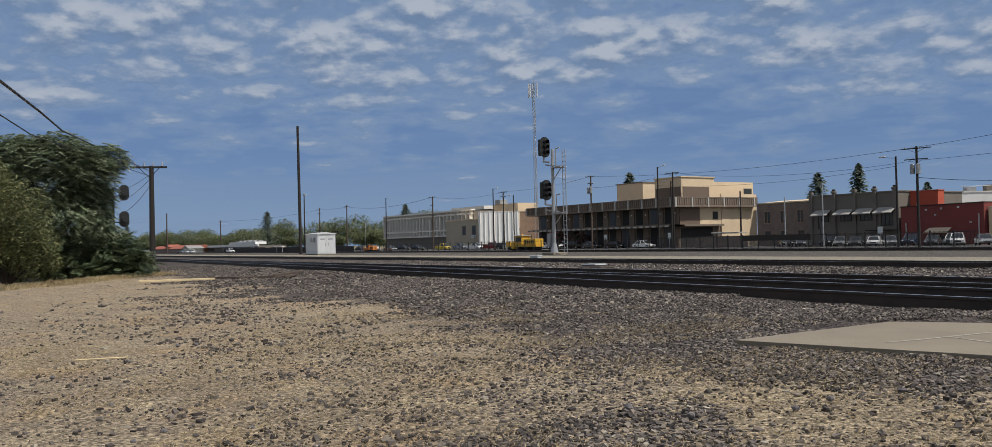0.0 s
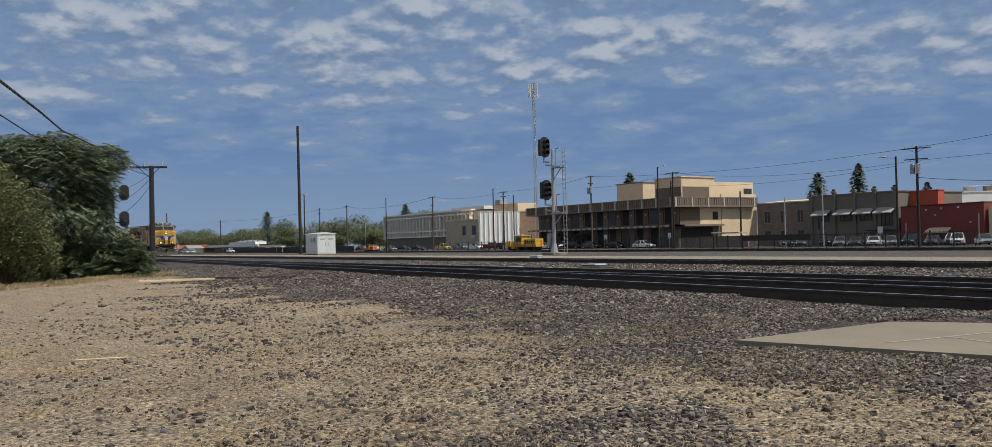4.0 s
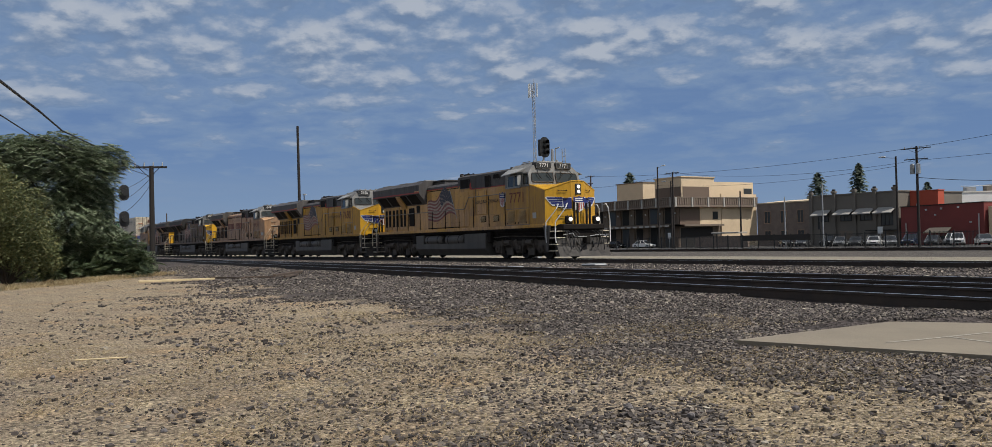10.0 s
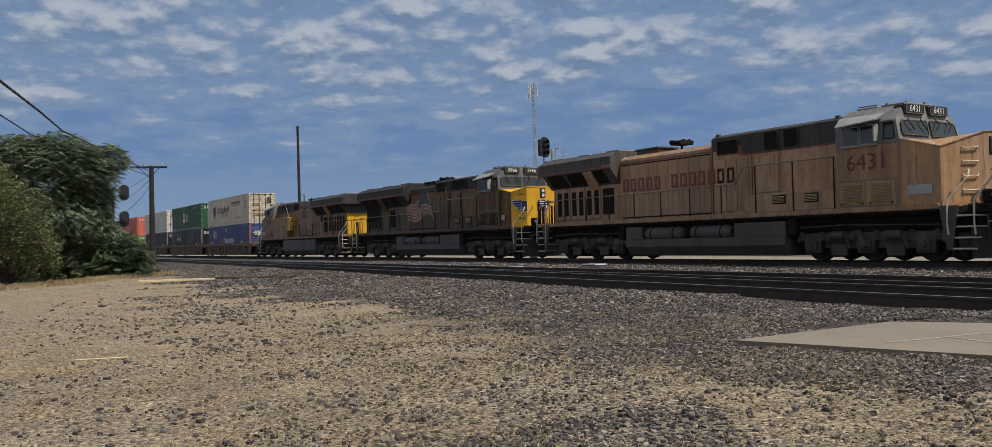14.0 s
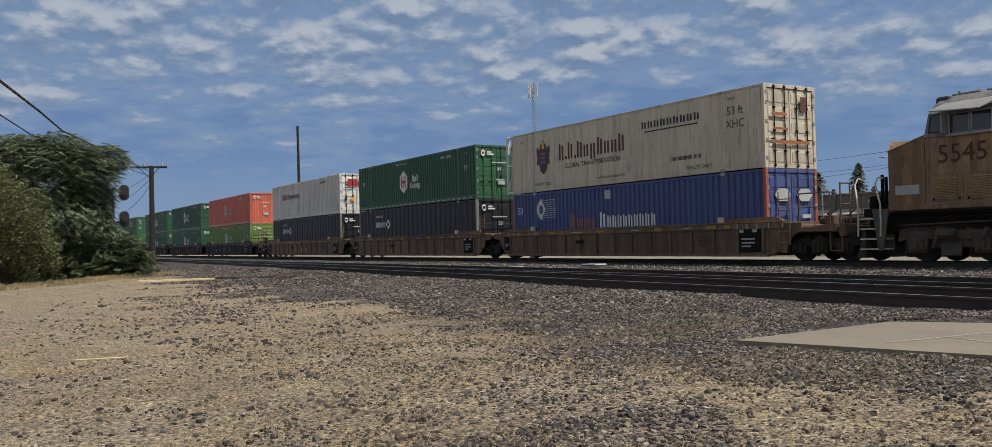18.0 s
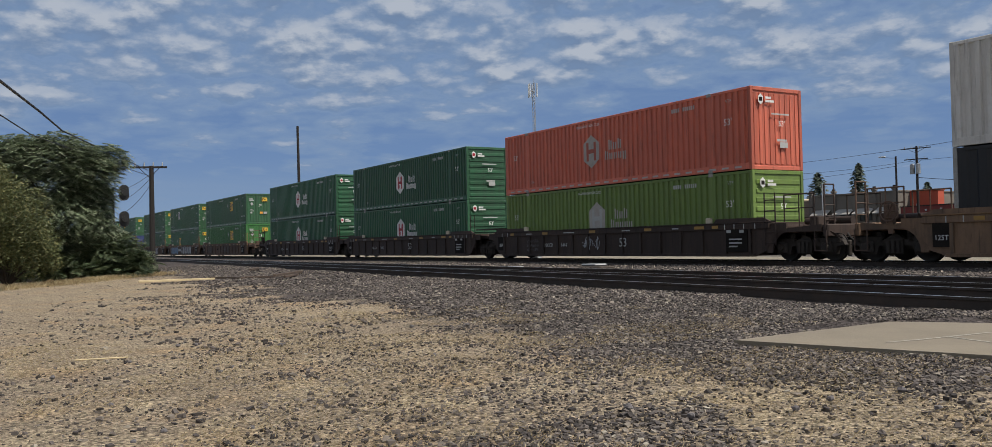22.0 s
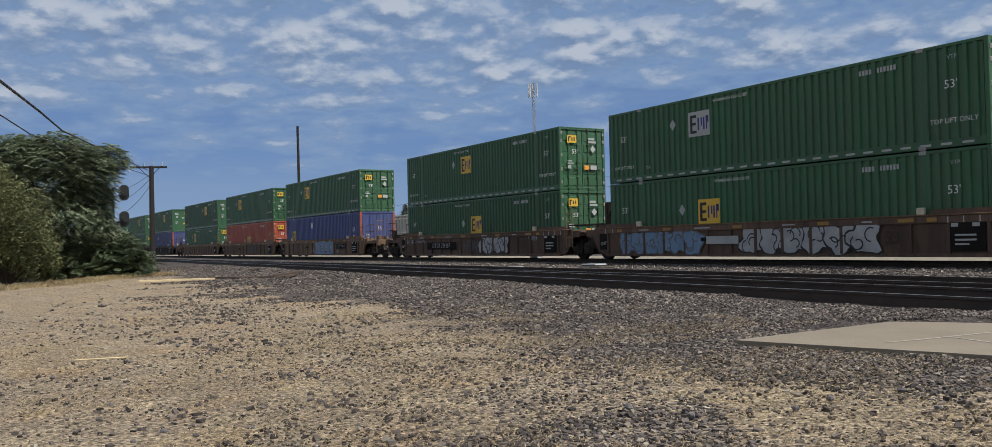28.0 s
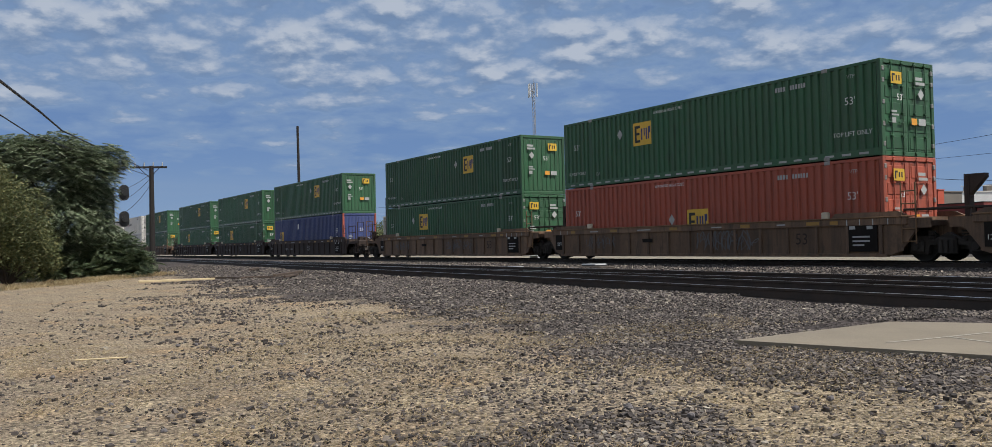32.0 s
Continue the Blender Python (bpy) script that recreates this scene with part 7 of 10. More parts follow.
M_LEAF = island_material("dark_compound_leaves", [(0.0, (0.07, 0.098, 0.055)), (0.5, (0.17, 0.215, 0.125)), (0.85, (0.31, 0.35, 0.235)), (1.0, (0.42, 0.46, 0.33))], 0.38, 0.3)
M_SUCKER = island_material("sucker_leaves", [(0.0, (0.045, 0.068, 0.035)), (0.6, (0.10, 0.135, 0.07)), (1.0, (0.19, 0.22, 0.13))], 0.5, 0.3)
M_OLIVE = island_material("olive_leaves", [(0.0, (0.07, 0.09, 0.04)), (0.7, (0.16, 0.175, 0.075)), (1.0, (0.29, 0.27, 0.125))], 0.6, 0.3)
M_FARLEAF = island_material("far_leaves", [(0.0, (0.07, 0.09, 0.045)), (0.6, (0.145, 0.17, 0.08)), (1.0, (0.27, 0.275, 0.135))], 0.7, 0.35)
M_NEEDLE = island_material("conifer_needles", [(0.0, (0.085, 0.115, 0.09)), (1.0, (0.22, 0.255, 0.20))], 0.7, 0.35)
M_PINK = island_material("pink_blossom", [(0.0, (0.04, 0.06, 0.03)), (0.6, (0.06, 0.08, 0.04)), (0.85, (0.35, 0.07, 0.12)), (1.0, (0.5, 0.15, 0.2))], 0.7, 0.1)
M_BARK = surface("bark", (0.07, 0.052, 0.04), 0.95, 0.0, (0.03, 0.024, 0.02), 0.7, 5.0, 40.0, 0.6)
M_DRY = island_material("dry_grass", [(0.0, (0.21, 0.155, 0.08)), (0.6, (0.35, 0.27, 0.145)), (1.0, (0.54, 0.45, 0.28))], 0.9, 0.15)


def turned(rng, n, tilt):
    """Random frames: n forward and side vectors; tilt is how far they may point up or down."""
    a = rng.uniform(0, 2 * np.pi, n)
    e = rng.uniform(-tilt[0], tilt[1], n)
    fwd = np.stack([np.cos(a) * np.cos(e), np.sin(a) * np.cos(e), np.sin(e)], 1)
    side = np.stack([-np.sin(a), np.cos(a), np.zeros(n)], 1)
    roll = rng.normal(0, 0.5, n)[:, None]
    up = np.cross(fwd, side)
    side = side * np.cos(roll) + up * np.sin(roll)
    return fwd, side, np.cross(fwd, side)


def fronds(centres, fwd, side, length, pairs, leaf_w, droop, rng):
    """Compound leaves: leaflets in pairs along a drooping stalk."""
    V, F = [], []
    n = len(centres)
    L = length[:, None]
    for k in range(pairs):
        u = (k + 0.6) / pairs
        base = centres + fwd * L * u - np.array([0, 0, 1.0]) * (droop * L * u * u)
        ll = L * (0.42 * math.sin(math.pi * (0.18 + 0.74 * u)))
        for sgn in (-1, 1):
            tip = base + side * sgn * ll + fwd * ll * 0.45 - np.array([0, 0, 1.0]) * ll * 0.25
            w = fwd * L * leaf_w
            mid = base * 0.55 + tip * 0.45
            i = len(V) * n
            V += [base, mid + w, tip, mid - w]
            idx = np.arange(n)
            F.append(np.stack([idx + i, idx + i + n, idx + i + 2 * n, idx + i + 3 * n], 1))
    return np.concatenate(V), np.concatenate(F)


def crown_points(rng, lobes, n, shell=0.55):
    """Points in a crown of several overlapping lobes, more of them near the outside."""
    out = []
    weights = np.array([lo[3] * lo[4] * lo[5] for lo in lobes]) ** 0.7
    which = rng.choice(len(lobes), n, p=weights / weights.sum())
    for k, (x, y, z, rx, ry, rz) in enumerate(lobes):
        m = int((which == k).sum())
        d = rng.normal(0, 1, (m, 3))
        d /= np.linalg.norm(d, axis=1)[:, None]
        r = shell + (1 - shell) * rng.uniform(0, 1, m) ** 0.7
        out.append(np.array([x, y, z]) + d * r[:, None] * np.array([rx, ry, rz]))
    return np.concatenate(out)


def limbs(root_xyz, ends, r):
    s = Shape()
    base = Vector(root_xyz)
    for e in ends:
        e = Vector(e)
        mid = base.lerp(e, 0.5) + Vector((0, 0, 0.12 * (e - base).length))
        s.tube(base, mid, r, r * 0.6, 7).tube(mid, e, r * 0.6, r * 0.2, 6)
    return s


def broad_tree(name, label, x, y, z, height, radius, seed, mat, n=700, leaf=0.5, trunk=0.16):
    """A round-headed tree: trunk, limbs and a ragged crown of leaf clumps."""
    rng = np.random.default_rng(seed)
    root = thing(name, label, "tree", at=pose(x, y, z))
    crown_z = height * 0.62
    lobes = [(0, 0, crown_z, radius * 0.75, radius * 0.75, height * 0.36)]
    for k in range(6):
        a = k * 1.05 + rng.uniform(-0.3, 0.3)
        lobes.append((radius * 0.55 * math.cos(a), radius * 0.55 * math.sin(a), crown_z + rng.uniform(-0.18, 0.16) * height, radius * rng.uniform(0.35, 0.55), radius * rng.uniform(0.35, 0.55), height * rng.uniform(0.14, 0.24)))
    s = Shape().tube((0, 0, -0.2), (0, 0, height * 0.45), trunk * 1.3, trunk * 0.8, 9)
    part("trunk", s, M_BARK, root)
    part("limb", limbs((0, 0, height * 0.4), [(lo[0], lo[1], lo[2]) for lo in lobes[1:]], trunk * 0.7), M_BARK, root)
    c = crown_points(rng, lobes, n)
    fwd, side, _ = turned(rng, n, (0.9, 0.9))
    ln = leaf * rng.uniform(0.6, 1.3, n)[:, None]
    w = leaf * 0.4 * rng.uniform(0.6, 1.2, n)[:, None]
    V = np.concatenate([c - fwd * ln * 0.5, c + side * w, c + fwd * ln * 0.5, c - side * w])
    i = np.arange(n)
    part("crown", fast_mesh("crown", V, np.stack([i, i + n, i + 2 * n, i + 3 * n], 1), mat), None, root)
    return root


def conifer(x, y, z, height, radius, seed, label="tall dark conifer above the roofs", n=900):
    rng = np.random.default_rng(seed)
    root = thing("conifer", label, "tree", at=pose(x, y, z))
    part("trunk", Shape().tube((0, 0, -0.2), (0, 0, height * 0.97), height * 0.018, 0.03, 8), M_BARK, root)
    n = 2600
    u = rng.uniform(0.12, 1.0, n) ** 0.8
    tier = np.floor(u * 22) / 22 + rng.normal(0, 0.014, n)
    a = rng.uniform(0, 6.283, n)
    reach = 1.5 * radius * np.clip(1.03 - tier, 0, 2) ** 0.8 * rng.uniform(0.2, 1.0, n) * (0.75 + 0.45 * np.sin(a * 3 + np.floor(u * 16) * 1.7))
    c = np.stack([reach * np.cos(a), reach * np.sin(a), tier * height - 0.25 * reach], 1)
    fwd = np.stack([np.cos(a), np.sin(a), -0.35 + 0 * a], 1)
    side = np.stack([-np.sin(a), np.cos(a), rng.normal(0, 0.3, n)], 1)
    ln = height * 0.03 * rng.uniform(0.6, 1.3, n)[:, None]
    V = np.concatenate([c - fwd * ln * 0.6, c + side * ln * 0.42, c + fwd * ln, c - side * ln * 0.42])
    i = np.arange(n)
    part("crown", fast_mesh("crown", V, np.stack([i, i + n, i + 2 * n, i + 3 * n], 1), M_NEEDLE), None, root)
    return root


def thicket():
    """The dark tree of heaven, its low suckers, and the olive shrub beside it."""
    rng = np.random.default_rng(11)
    root = thing("thicket_tree", "dense dark green tree with long compound leaves", "tree", at=pose(-35.0, 2.8, 0))
    lobes = [(0, -0.6, 3.6, 2.1, 1.9, 1.55), (0.4, 1.0, 3.7, 1.5, 1.05, 1.1), (-0.2, -1.9, 3.5, 1.6, 1.5, 1.3), (0.3, 0.2, 4.3, 1.3, 1.2, 0.95), (0.2, 0.1, 2.0, 2.1, 1.7, 1.3), (0.2, -2.0, 1.8, 1.6, 1.4, 1.3), (0.3, 1.75, 4.3, 0.9, 0.65, 0.6), (-0.1, 1.4, 1.2, 1.4, 1.1, 0.9), (0.3, -1.2, 4.5, 0.9, 0.9, 0.6), (0.5, -2.5, 4.3, 0.7, 0.6, 0.5), (0.3, 1.25, 2.85, 1.0, 0.7, 0.8), (0.35, 1.3, 1.7, 1.0, 0.7, 0.9)]
    s = Shape()
    for k, (dx, dy) in enumerate(((0, 0), (0.7, -1.1), (-0.5, 1.2), (0.5, 0.9), (0.2, -2.0))):
        s.tube((dx, dy, -0.1), (dx * 1.3, dy * 1.1, 2.6), 0.09, 0.05, 8)
    part("trunk", s, M_BARK, root)
    part("limb", limbs((0, 0, 1.2), [(lo[0], lo[1], lo[2]) for lo in lobes], 0.07), M_BARK, root)
    n = 21000
    c = crown_points(rng, lobes, n, 0.5)
    c[:, 2] = np.maximum(c[:, 2], 0.35)
    fwd, side, _ = turned(rng, n, (0.25, 0.65))
    out = c - np.array([0, 0, 2.6])
    out /= np.linalg.norm(out, axis=1)[:, None]
    fwd = fwd * 0.8 + out * np.array([0.5, 0.5, 0.3]) - np.array([0, 0, 0.35])
    fwd /= np.linalg.norm(fwd, axis=1)[:, None]
    side = np.cross(fwd, np.array([0, 0, 1.0])) + rng.normal(0, 0.2, (n, 3))
    side /= np.linalg.norm(side, axis=1)[:, None]
    V, F = fronds(c, fwd, side, rng.uniform(0.17, 0.37, n), 5, 0.11, 0.4, rng)
    part("crown", fast_mesh("crown", V, F, M_LEAF), None, root)
    # low suckers with long leaves, spread along the foot of the tree
    low = thing("sapling_clump", "low clump of spiky long-leaved suckers at the tree's foot", "shrub", at=pose(-34.6, 4.6, 0))
    part("stem", limbs((0, 0, 0), [(0.3, 1.2, 0.9), (0.2, 0.2, 1.1), (0.5, -1.4, 0.9), (0.6, -2.6, 0.8)], 0.03), M_BARK, low)
    n = 1700
    c = np.stack([rng.normal(0.35, 0.4, n), rng.uniform(-3.4, 1.1, n), rng.uniform(0.1, 1.3, n)], 1)
    c[:, 2] *= np.clip(1.1 - (c[:, 1] - 0.85) * 0.9, 0.6, 1.15) * (0.85 + 0.2 * np.sin(c[:, 1] * 4.0))
    fwd, side, _ = turned(rng, n, (0.3, 0.7))
    V, F = fronds(c, fwd, side, rng.uniform(0.32, 0.62, n), 8, 0.05, 0.4, rng)
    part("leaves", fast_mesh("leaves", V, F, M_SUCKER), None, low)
    # olive shrub
    ol = thing("olive_shrub", "tall olive green shrub with small leaves", "shrub", at=pose(-30.8, 1.15, 0))
    lob = [(0.2, 0.0, 2.0, 1.3, 1.3, 1.4), (0.5, 0.6, 1.1, 1.1, 0.9, 1.0), (-0.4, -0.6, 3.0, 1.3, 1.0, 1.0), (0.5, -1.2, 1.4, 1.4, 1.4, 1.3), (-0.6, -0.7, 3.7, 0.8, 0.5, 0.6)]
    lob += [(0.5 + 0.3 * math.sin(k * 2.3), 1.15 - 0.42 * k + 0.25 * math.sin(k * 1.7), 0.7 + 0.42 * k, 0.5, 0.42, 0.36) for k in range(7)]
    part("stem", limbs((0, 0, 0), [(a, b, cz) for a, b, cz, *_ in lob], 0.06), M_BARK, ol)
    n = 34000
    c = crown_points(rng, lob, n, 0.25)
    c[:, 2] = np.maximum(c[:, 2], 0.1)
    fwd, side, _ = turned(rng, n, (0.8, 0.8))
    ln, w = rng.uniform(0.035, 0.075, n)[:, None], rng.uniform(0.014, 0.026, n)[:, None]
    V = np.concatenate([c - fwd * ln, c + side * w, c + fwd * ln, c - side * w])
    i = np.arange(n)
    part("leaves", fast_mesh("leaves", V, np.stack([i, i + n, i + 2 * n, i + 3 * n], 1), M_OLIVE), None, ol)


thicket()


def blades(name, label, pts, heights, lean, width, seed, mat=M_DRY):
    """Grass blades as bent slivers standing or lying at pts."""
    rng = np.random.default_rng(seed)
    n = len(pts)
    a = rng.uniform(0, 6.283, n)
    d = np.stack([np.cos(a), np.sin(a), np.zeros(n)], 1) * (heights * lean)[:, None]
    s = np.stack([-np.sin(a), np.cos(a), np.zeros(n)], 1) * width
    up = np.array([0, 0, 1.0])
    h = (heights * np.sqrt(np.maximum(0.02, 1 - np.minimum(lean, 0.99) ** 2)))[:, None]
    V = np.concatenate([pts - s, pts + s, pts + d * 0.5 + up * h * 0.6 + s * 0.8, pts + d + up * h * 0.9])
    i = np.arange(n)
    tagged(part(name, fast_mesh(name, V, np.stack([i, i + n, i + 2 * n, i + 3 * n], 1), mat), None), label, "grass", "", "stuff")


def ground_at(x, y):
    z = np.array([ground_height(a, b) for a, b in zip(x, y)])
    return z + np.array([0.035 * noise.noise((a * 0.35, b * 0.35, 0)) + 0.018 * noise.noise((a * 1.9, b * 1.9, 3)) for a, b in zip(x, y)])


def strew_grass():
    rng = np.random.default_rng(21)
    n = 9000
    u = rng.uniform(0, 1, n)
    x = -36.6 + u * 8.5 + rng.normal(0, 0.5, n)
    y = 6.5 - u * 6.2 + rng.normal(0, 0.45, n)
    blades("dry_grass", "band of tall dry straw grass along the thicket", np.stack([x + 0.6, y, ground_at(x, y)], 1), rng.uniform(0.04, 0.2, n), rng.uniform(0.2, 0.9, n), 0.005, 22)
    n = 90000
    x = rng.uniform(-13.0, -1.2, n)
    y = rng.uniform(0.3, 7.4, n)
    keep = np.array([noise.noise((a * 0.8 + 5, b * 0.8, 1.0)) + 0.5 * noise.noise((a * 2.5, b * 2.5, 2.0)) for a, b in zip(x, y)]) + 0.06 * (x + 6.5) > -0.1
    keep &= ~((x > -5.7) & (y > 5.55 + (x + 5.5) * 0.33))
    x, y = x[keep], y[keep]
    n = len(x)
    blades("straw", "flattened dry straw scattered over the dirt", np.stack([x, y, ground_at(x, y) + 0.012], 1), rng.uniform(0.015, 0.045, n), rng.uniform(0.8, 0.99, n), 0.0014, 23)


strew_grass()


# ---- loose stones ----
M_STONES = island_material("loose_stones", [(0.0, (0.03, 0.026, 0.024)), (0.45, (0.092, 0.079, 0.072)), (0.8, (0.165, 0.141, 0.124)), (0.96, (0.24, 0.205, 0.165)), (1.0, (0.40, 0.36, 0.29))], 0.85)


def stone_patch(x0, x1, y0, y1, count, lo, hi, seed, dirt_share):
    """Angular stones, dense on the ballast and sparse on the dirt."""
    rng = np.random.default_rng(seed)
    x, y = rng.uniform(x0, x1, count), rng.uniform(y0, y1, count)
    d = y + 0.05 * x
    wide = np.array([noise.noise((a * 0.33, b * 0.33, 7.0)) for a, b in zip(x, y)])
    fine = np.array([noise.noise((a * 1.1, b * 1.1, 9.0)) for a, b in zip(x, y)])
    edge = d + 2.2 * wide + 1.1 * fine
    corner = np.clip((x + 5.2) / 2.0, 0, 1) * (fine + 0.8 * wide > 0.03)
    p = np.clip((edge - 4.2) / 1.4, dirt_share * np.clip(1.0 + 1.5 * fine + 0.9 * wide + 0.07 * (x + 9.0), 0.12, 1.8) * np.clip(0.25 + (d - 0.3) / 2.6, 0.25, 1.0), 1.0)
    p = np.maximum(p, 0.85 * corner)
    p = np.where((y < 9.05 - 0.05 * x) | (y > 13.9), p, 0.35 * p)
    pad = (x > -5.65) & (y > 5.7 + (x + 5.5) * 0.33) & (y < pad_back(x))
    p = p * np.clip(0.12 + (np.hypot(x, y) - 2.0) / 2.2, 0.12, 1.0) * np.clip(1.0 - (x + 0.52 * y - 0.6) / 1.6, 0.12, 1.0)
    keep = (rng.uniform(0, 1, count) < p) & ~pad
    x, y, p = x[keep], y[keep], p[keep]
    n = len(x)
    size = lo + (hi - lo) * rng.uniform(0, 1, n) ** 2.6
    size *= np.where(p < 0.5, np.where(rng.uniform(0, 1, n) < 0.22, 1.15, 0.6), 1.0)
    cube = np.array([(a, b, c) for a in (-1, 1) for b in (-1, 1) for c in (-1, 1)], float)
    v = cube[None] * rng.uniform(0.45, 1.0, (n, 8, 3)) * np.stack([size, size * rng.uniform(0.6, 1, n), size * rng.uniform(0.35, 0.7, n)], 1)[:, None, :]
    a, e = rng.uniform(0, 6.283, n), rng.normal(0, 0.35, n)
    ca, sa, ce, se = np.cos(a), np.sin(a), np.cos(e), np.sin(e)
    X = v[:, :, 0] * ce[:, None] - v[:, :, 2] * se[:, None]
    Z = v[:, :, 0] * se[:, None] + v[:, :, 2] * ce[:, None]
    v = np.stack([X * ca[:, None] - v[:, :, 1] * sa[:, None], X * sa[:, None] + v[:, :, 1] * ca[:, None], Z], 2)
    v += np.stack([x, y, ground_at(x, y) + size * 0.22], 1)[:, None, :]
    q = np.array([(0, 1, 3, 2), (4, 6, 7, 5), (0, 4, 5, 1), (2, 3, 7, 6), (1, 5, 7, 3)])
    F = (q[None] + (np.arange(n) * 8)[:, None, None]).reshape(-1, 4)
    tagged(part("ballast_stones", fast_mesh("ballast_stones", v.reshape(-1, 3), F, M_STONES), None), "angular grey ballast stones strewn over dirt", "stones", "", "stuff")


stone_patch(-9.0, -1.0, 0.0, 9.2, 190000, 0.006, 0.024, 31, 0.21)
stone_patch(-20.0, -9.0, 0.0, 10.4, 110000, 0.011, 0.036, 32, 0.17)
stone_patch(-48.0, -20.0, 1.0, 13.0, 52000, 0.02, 0.05, 33, 0.07)
stone_patch(-52.0, -5.0, 13.6, 23.4, 46000, 0.03, 0.06, 34, 0.3)

# ---- trackside things ----
M_POLE = surface("tarred_pole_wood", (0.02, 0.016, 0.014), 0.9, 0.0, (0.015, 0.012, 0.011), 0.7, 2.0, 30.0, 0.4, streaks=True)
M_POLEGREY = surface("weathered_pole_wood", (0.085, 0.06, 0.045), 0.9, 0.0, (0.06, 0.045, 0.035), 0.7, 2.0, 30.0, 0.4, streaks=True)
M_STEEL = surface("galvanised_steel", (0.36, 0.37, 0.38), 0.5, 0.5, (0.22, 0.22, 0.22), 0.6, 3.0)
M_LAMPGREY = surface("lamp_housing", (0.55, 0.57, 0.58), 0.4, 0.2, (0.4, 0.4, 0.4), 0.4, 3.0)
M_SIGNAL = surface("black_signal_paint", (0.012, 0.0125, 0.013), 0.5, 0.0, (0.026, 0.026, 0.025), 0.6, 4.0, spec=0.4)
M_HUT = surface("white_hut_paint", (0.62, 0.64, 0.64), 0.5, 0.0, (0.45, 0.45, 0.43), 0.5, 1.5, 30.0, 0.05, streaks=True)
M_WIRE = surface("cable", (0.02, 0.02, 0.022), 0.6)
M_WOODPALE = surface("pale_plank", (0.62, 0.50, 0.30), 0.8, 0.0, (0.45, 0.34, 0.19), 0.6, 3.0)
M_WOODOLD = surface("old_timber", (0.10, 0.07, 0.05), 0.9, 0.0, (0.05, 0.035, 0.028), 0.7, 3.0)


def insulators(s, x, y, z, half, n, turn):
    for k in range(n):
        u = -half + 2 * half * (k + 0.5) / n
        s.tube((x + u * math.cos(turn), y + u * math.sin(turn), z), (x + u * math.cos(turn), y + u * math.sin(turn), z + 0.22), 0.05, 0.035, 6)


def utility_pole(x, y, z, top, r=0.16, arms=((0.4, 1.2),), label="tarred wooden utility pole with crossarm", turn=0.0, transformer=False, lean=0.0, mat=None):
    root = thing("utility_pole", label, "utility pole", at=pose(x, y, z), group="poles along the railway")
    h = top - z
    part("post", Shape().tube((0, 0, -0.3), (lean, 0, h), r, r * 0.72, 10), mat or M_POLE, root)
    for down, half in arms:
        zz = h - down
        xm = lean * zz / h
        c, sn = math.cos(turn), math.sin(turn)
        a = part("crossarm", Shape().tube((xm - half * c, -half * sn - 0.14, zz), (xm + half * c, half * sn - 0.14, zz), 0.08, 0.08, 4).path([(xm - half * 0.6 * c, -half * 0.6 * sn - 0.12, zz), (xm, -0.1, zz - 0.6), (xm + half * 0.6 * c, half * 0.6 * sn - 0.12, zz)], 0.02), mat or M_POLE, root)
        s = Shape()
        insulators(s, xm, -0.14, zz + 0.06, half, 4, turn)
        part("insulator", s, M_STEEL, a)
    if transformer:
        for dx in (-0.45, 0.35):
            part("transformer", Shape().tube((dx, -0.3, h - 3.6), (dx, -0.3, h - 2.4), 0.3, 0.3, 12).tube((dx, -0.3, h - 2.4), (dx, -0.3, h - 2.25), 0.3, 0.1, 12), M_STEEL, root, "grey pole transformer")
        part("riser", Shape().path([(0.2, -0.2, h - 4), (0.35, -0.3, h - 5.2), (0.15, -0.2, h - 6)], 0.04), M_WIRE, root)
    return root


def street_lamp(x, y, z, top, arm=1.2, label="slim street lamp on a dark pole", mat=None, r=0.11):
    root = thing("street_lamp", label, "street lamp", at=pose(x, y, z), group="street lamps")
    h = top - z
    part("pole", Shape().tube((0, 0, -0.2), (0, 0, h), r, r * 0.7, 10), mat or M_POLE, root)
    if arm:
        part("arm", Shape().tube((0, 0, h - 0.25), (arm, -0.2, h + 0.05), 0.035), M_STEEL, root)
        part("lamp_head", Shape().soft(arm - 0.15, -0.38, h - 0.02, arm + 0.75, -0.02, h + 0.16, 0.05), M_LAMPGREY, root)
    return root


def sagging(p, q, sag, n=14):
    p, q = Vector(p), Vector(q)
    return [p.lerp(q, k / n) - Vector((0, 0, sag * 4 * (k / n) * (1 - k / n))) for k in range(n + 1)]


def cable(p, q, sag, r=0.02, label="thin black overhead cable"):
    tagged(part("overhead_cable", Shape().path(sagging(p, q, sag), r, 5), M_WIRE), label, "cable", "overhead cables")


# tall tarred post, the T-topped pole by the thicket, its cables
utility_pole(-113.0, 38.0, 0, 16.9, 0.22, (), "very tall leaning tarred pole beside the hut", lean=-0.45)
_p = utility_pole(-54.1, 9.4, 0.05, 5.85, 0.17, ((0.08, 1.0),), "thick tarred pole with a flat crossarm", turn=1.2)
for k, (zz, dy) in enumerate(((5.35, 0.0), (5.1, -0.4), (4.7, -0.6))):
    tagged(part("overhead_cable", Shape().path(sagging((-54.1, 9.3, zz), (-63.0, 9.0 + dy * 0.4, zz - 0.35 - 0.5 * k), 0.12 + 0.1 * k), 0.012, 5), M_WIRE), "black cable drooping from pole to signal", "cable", "overhead cables")
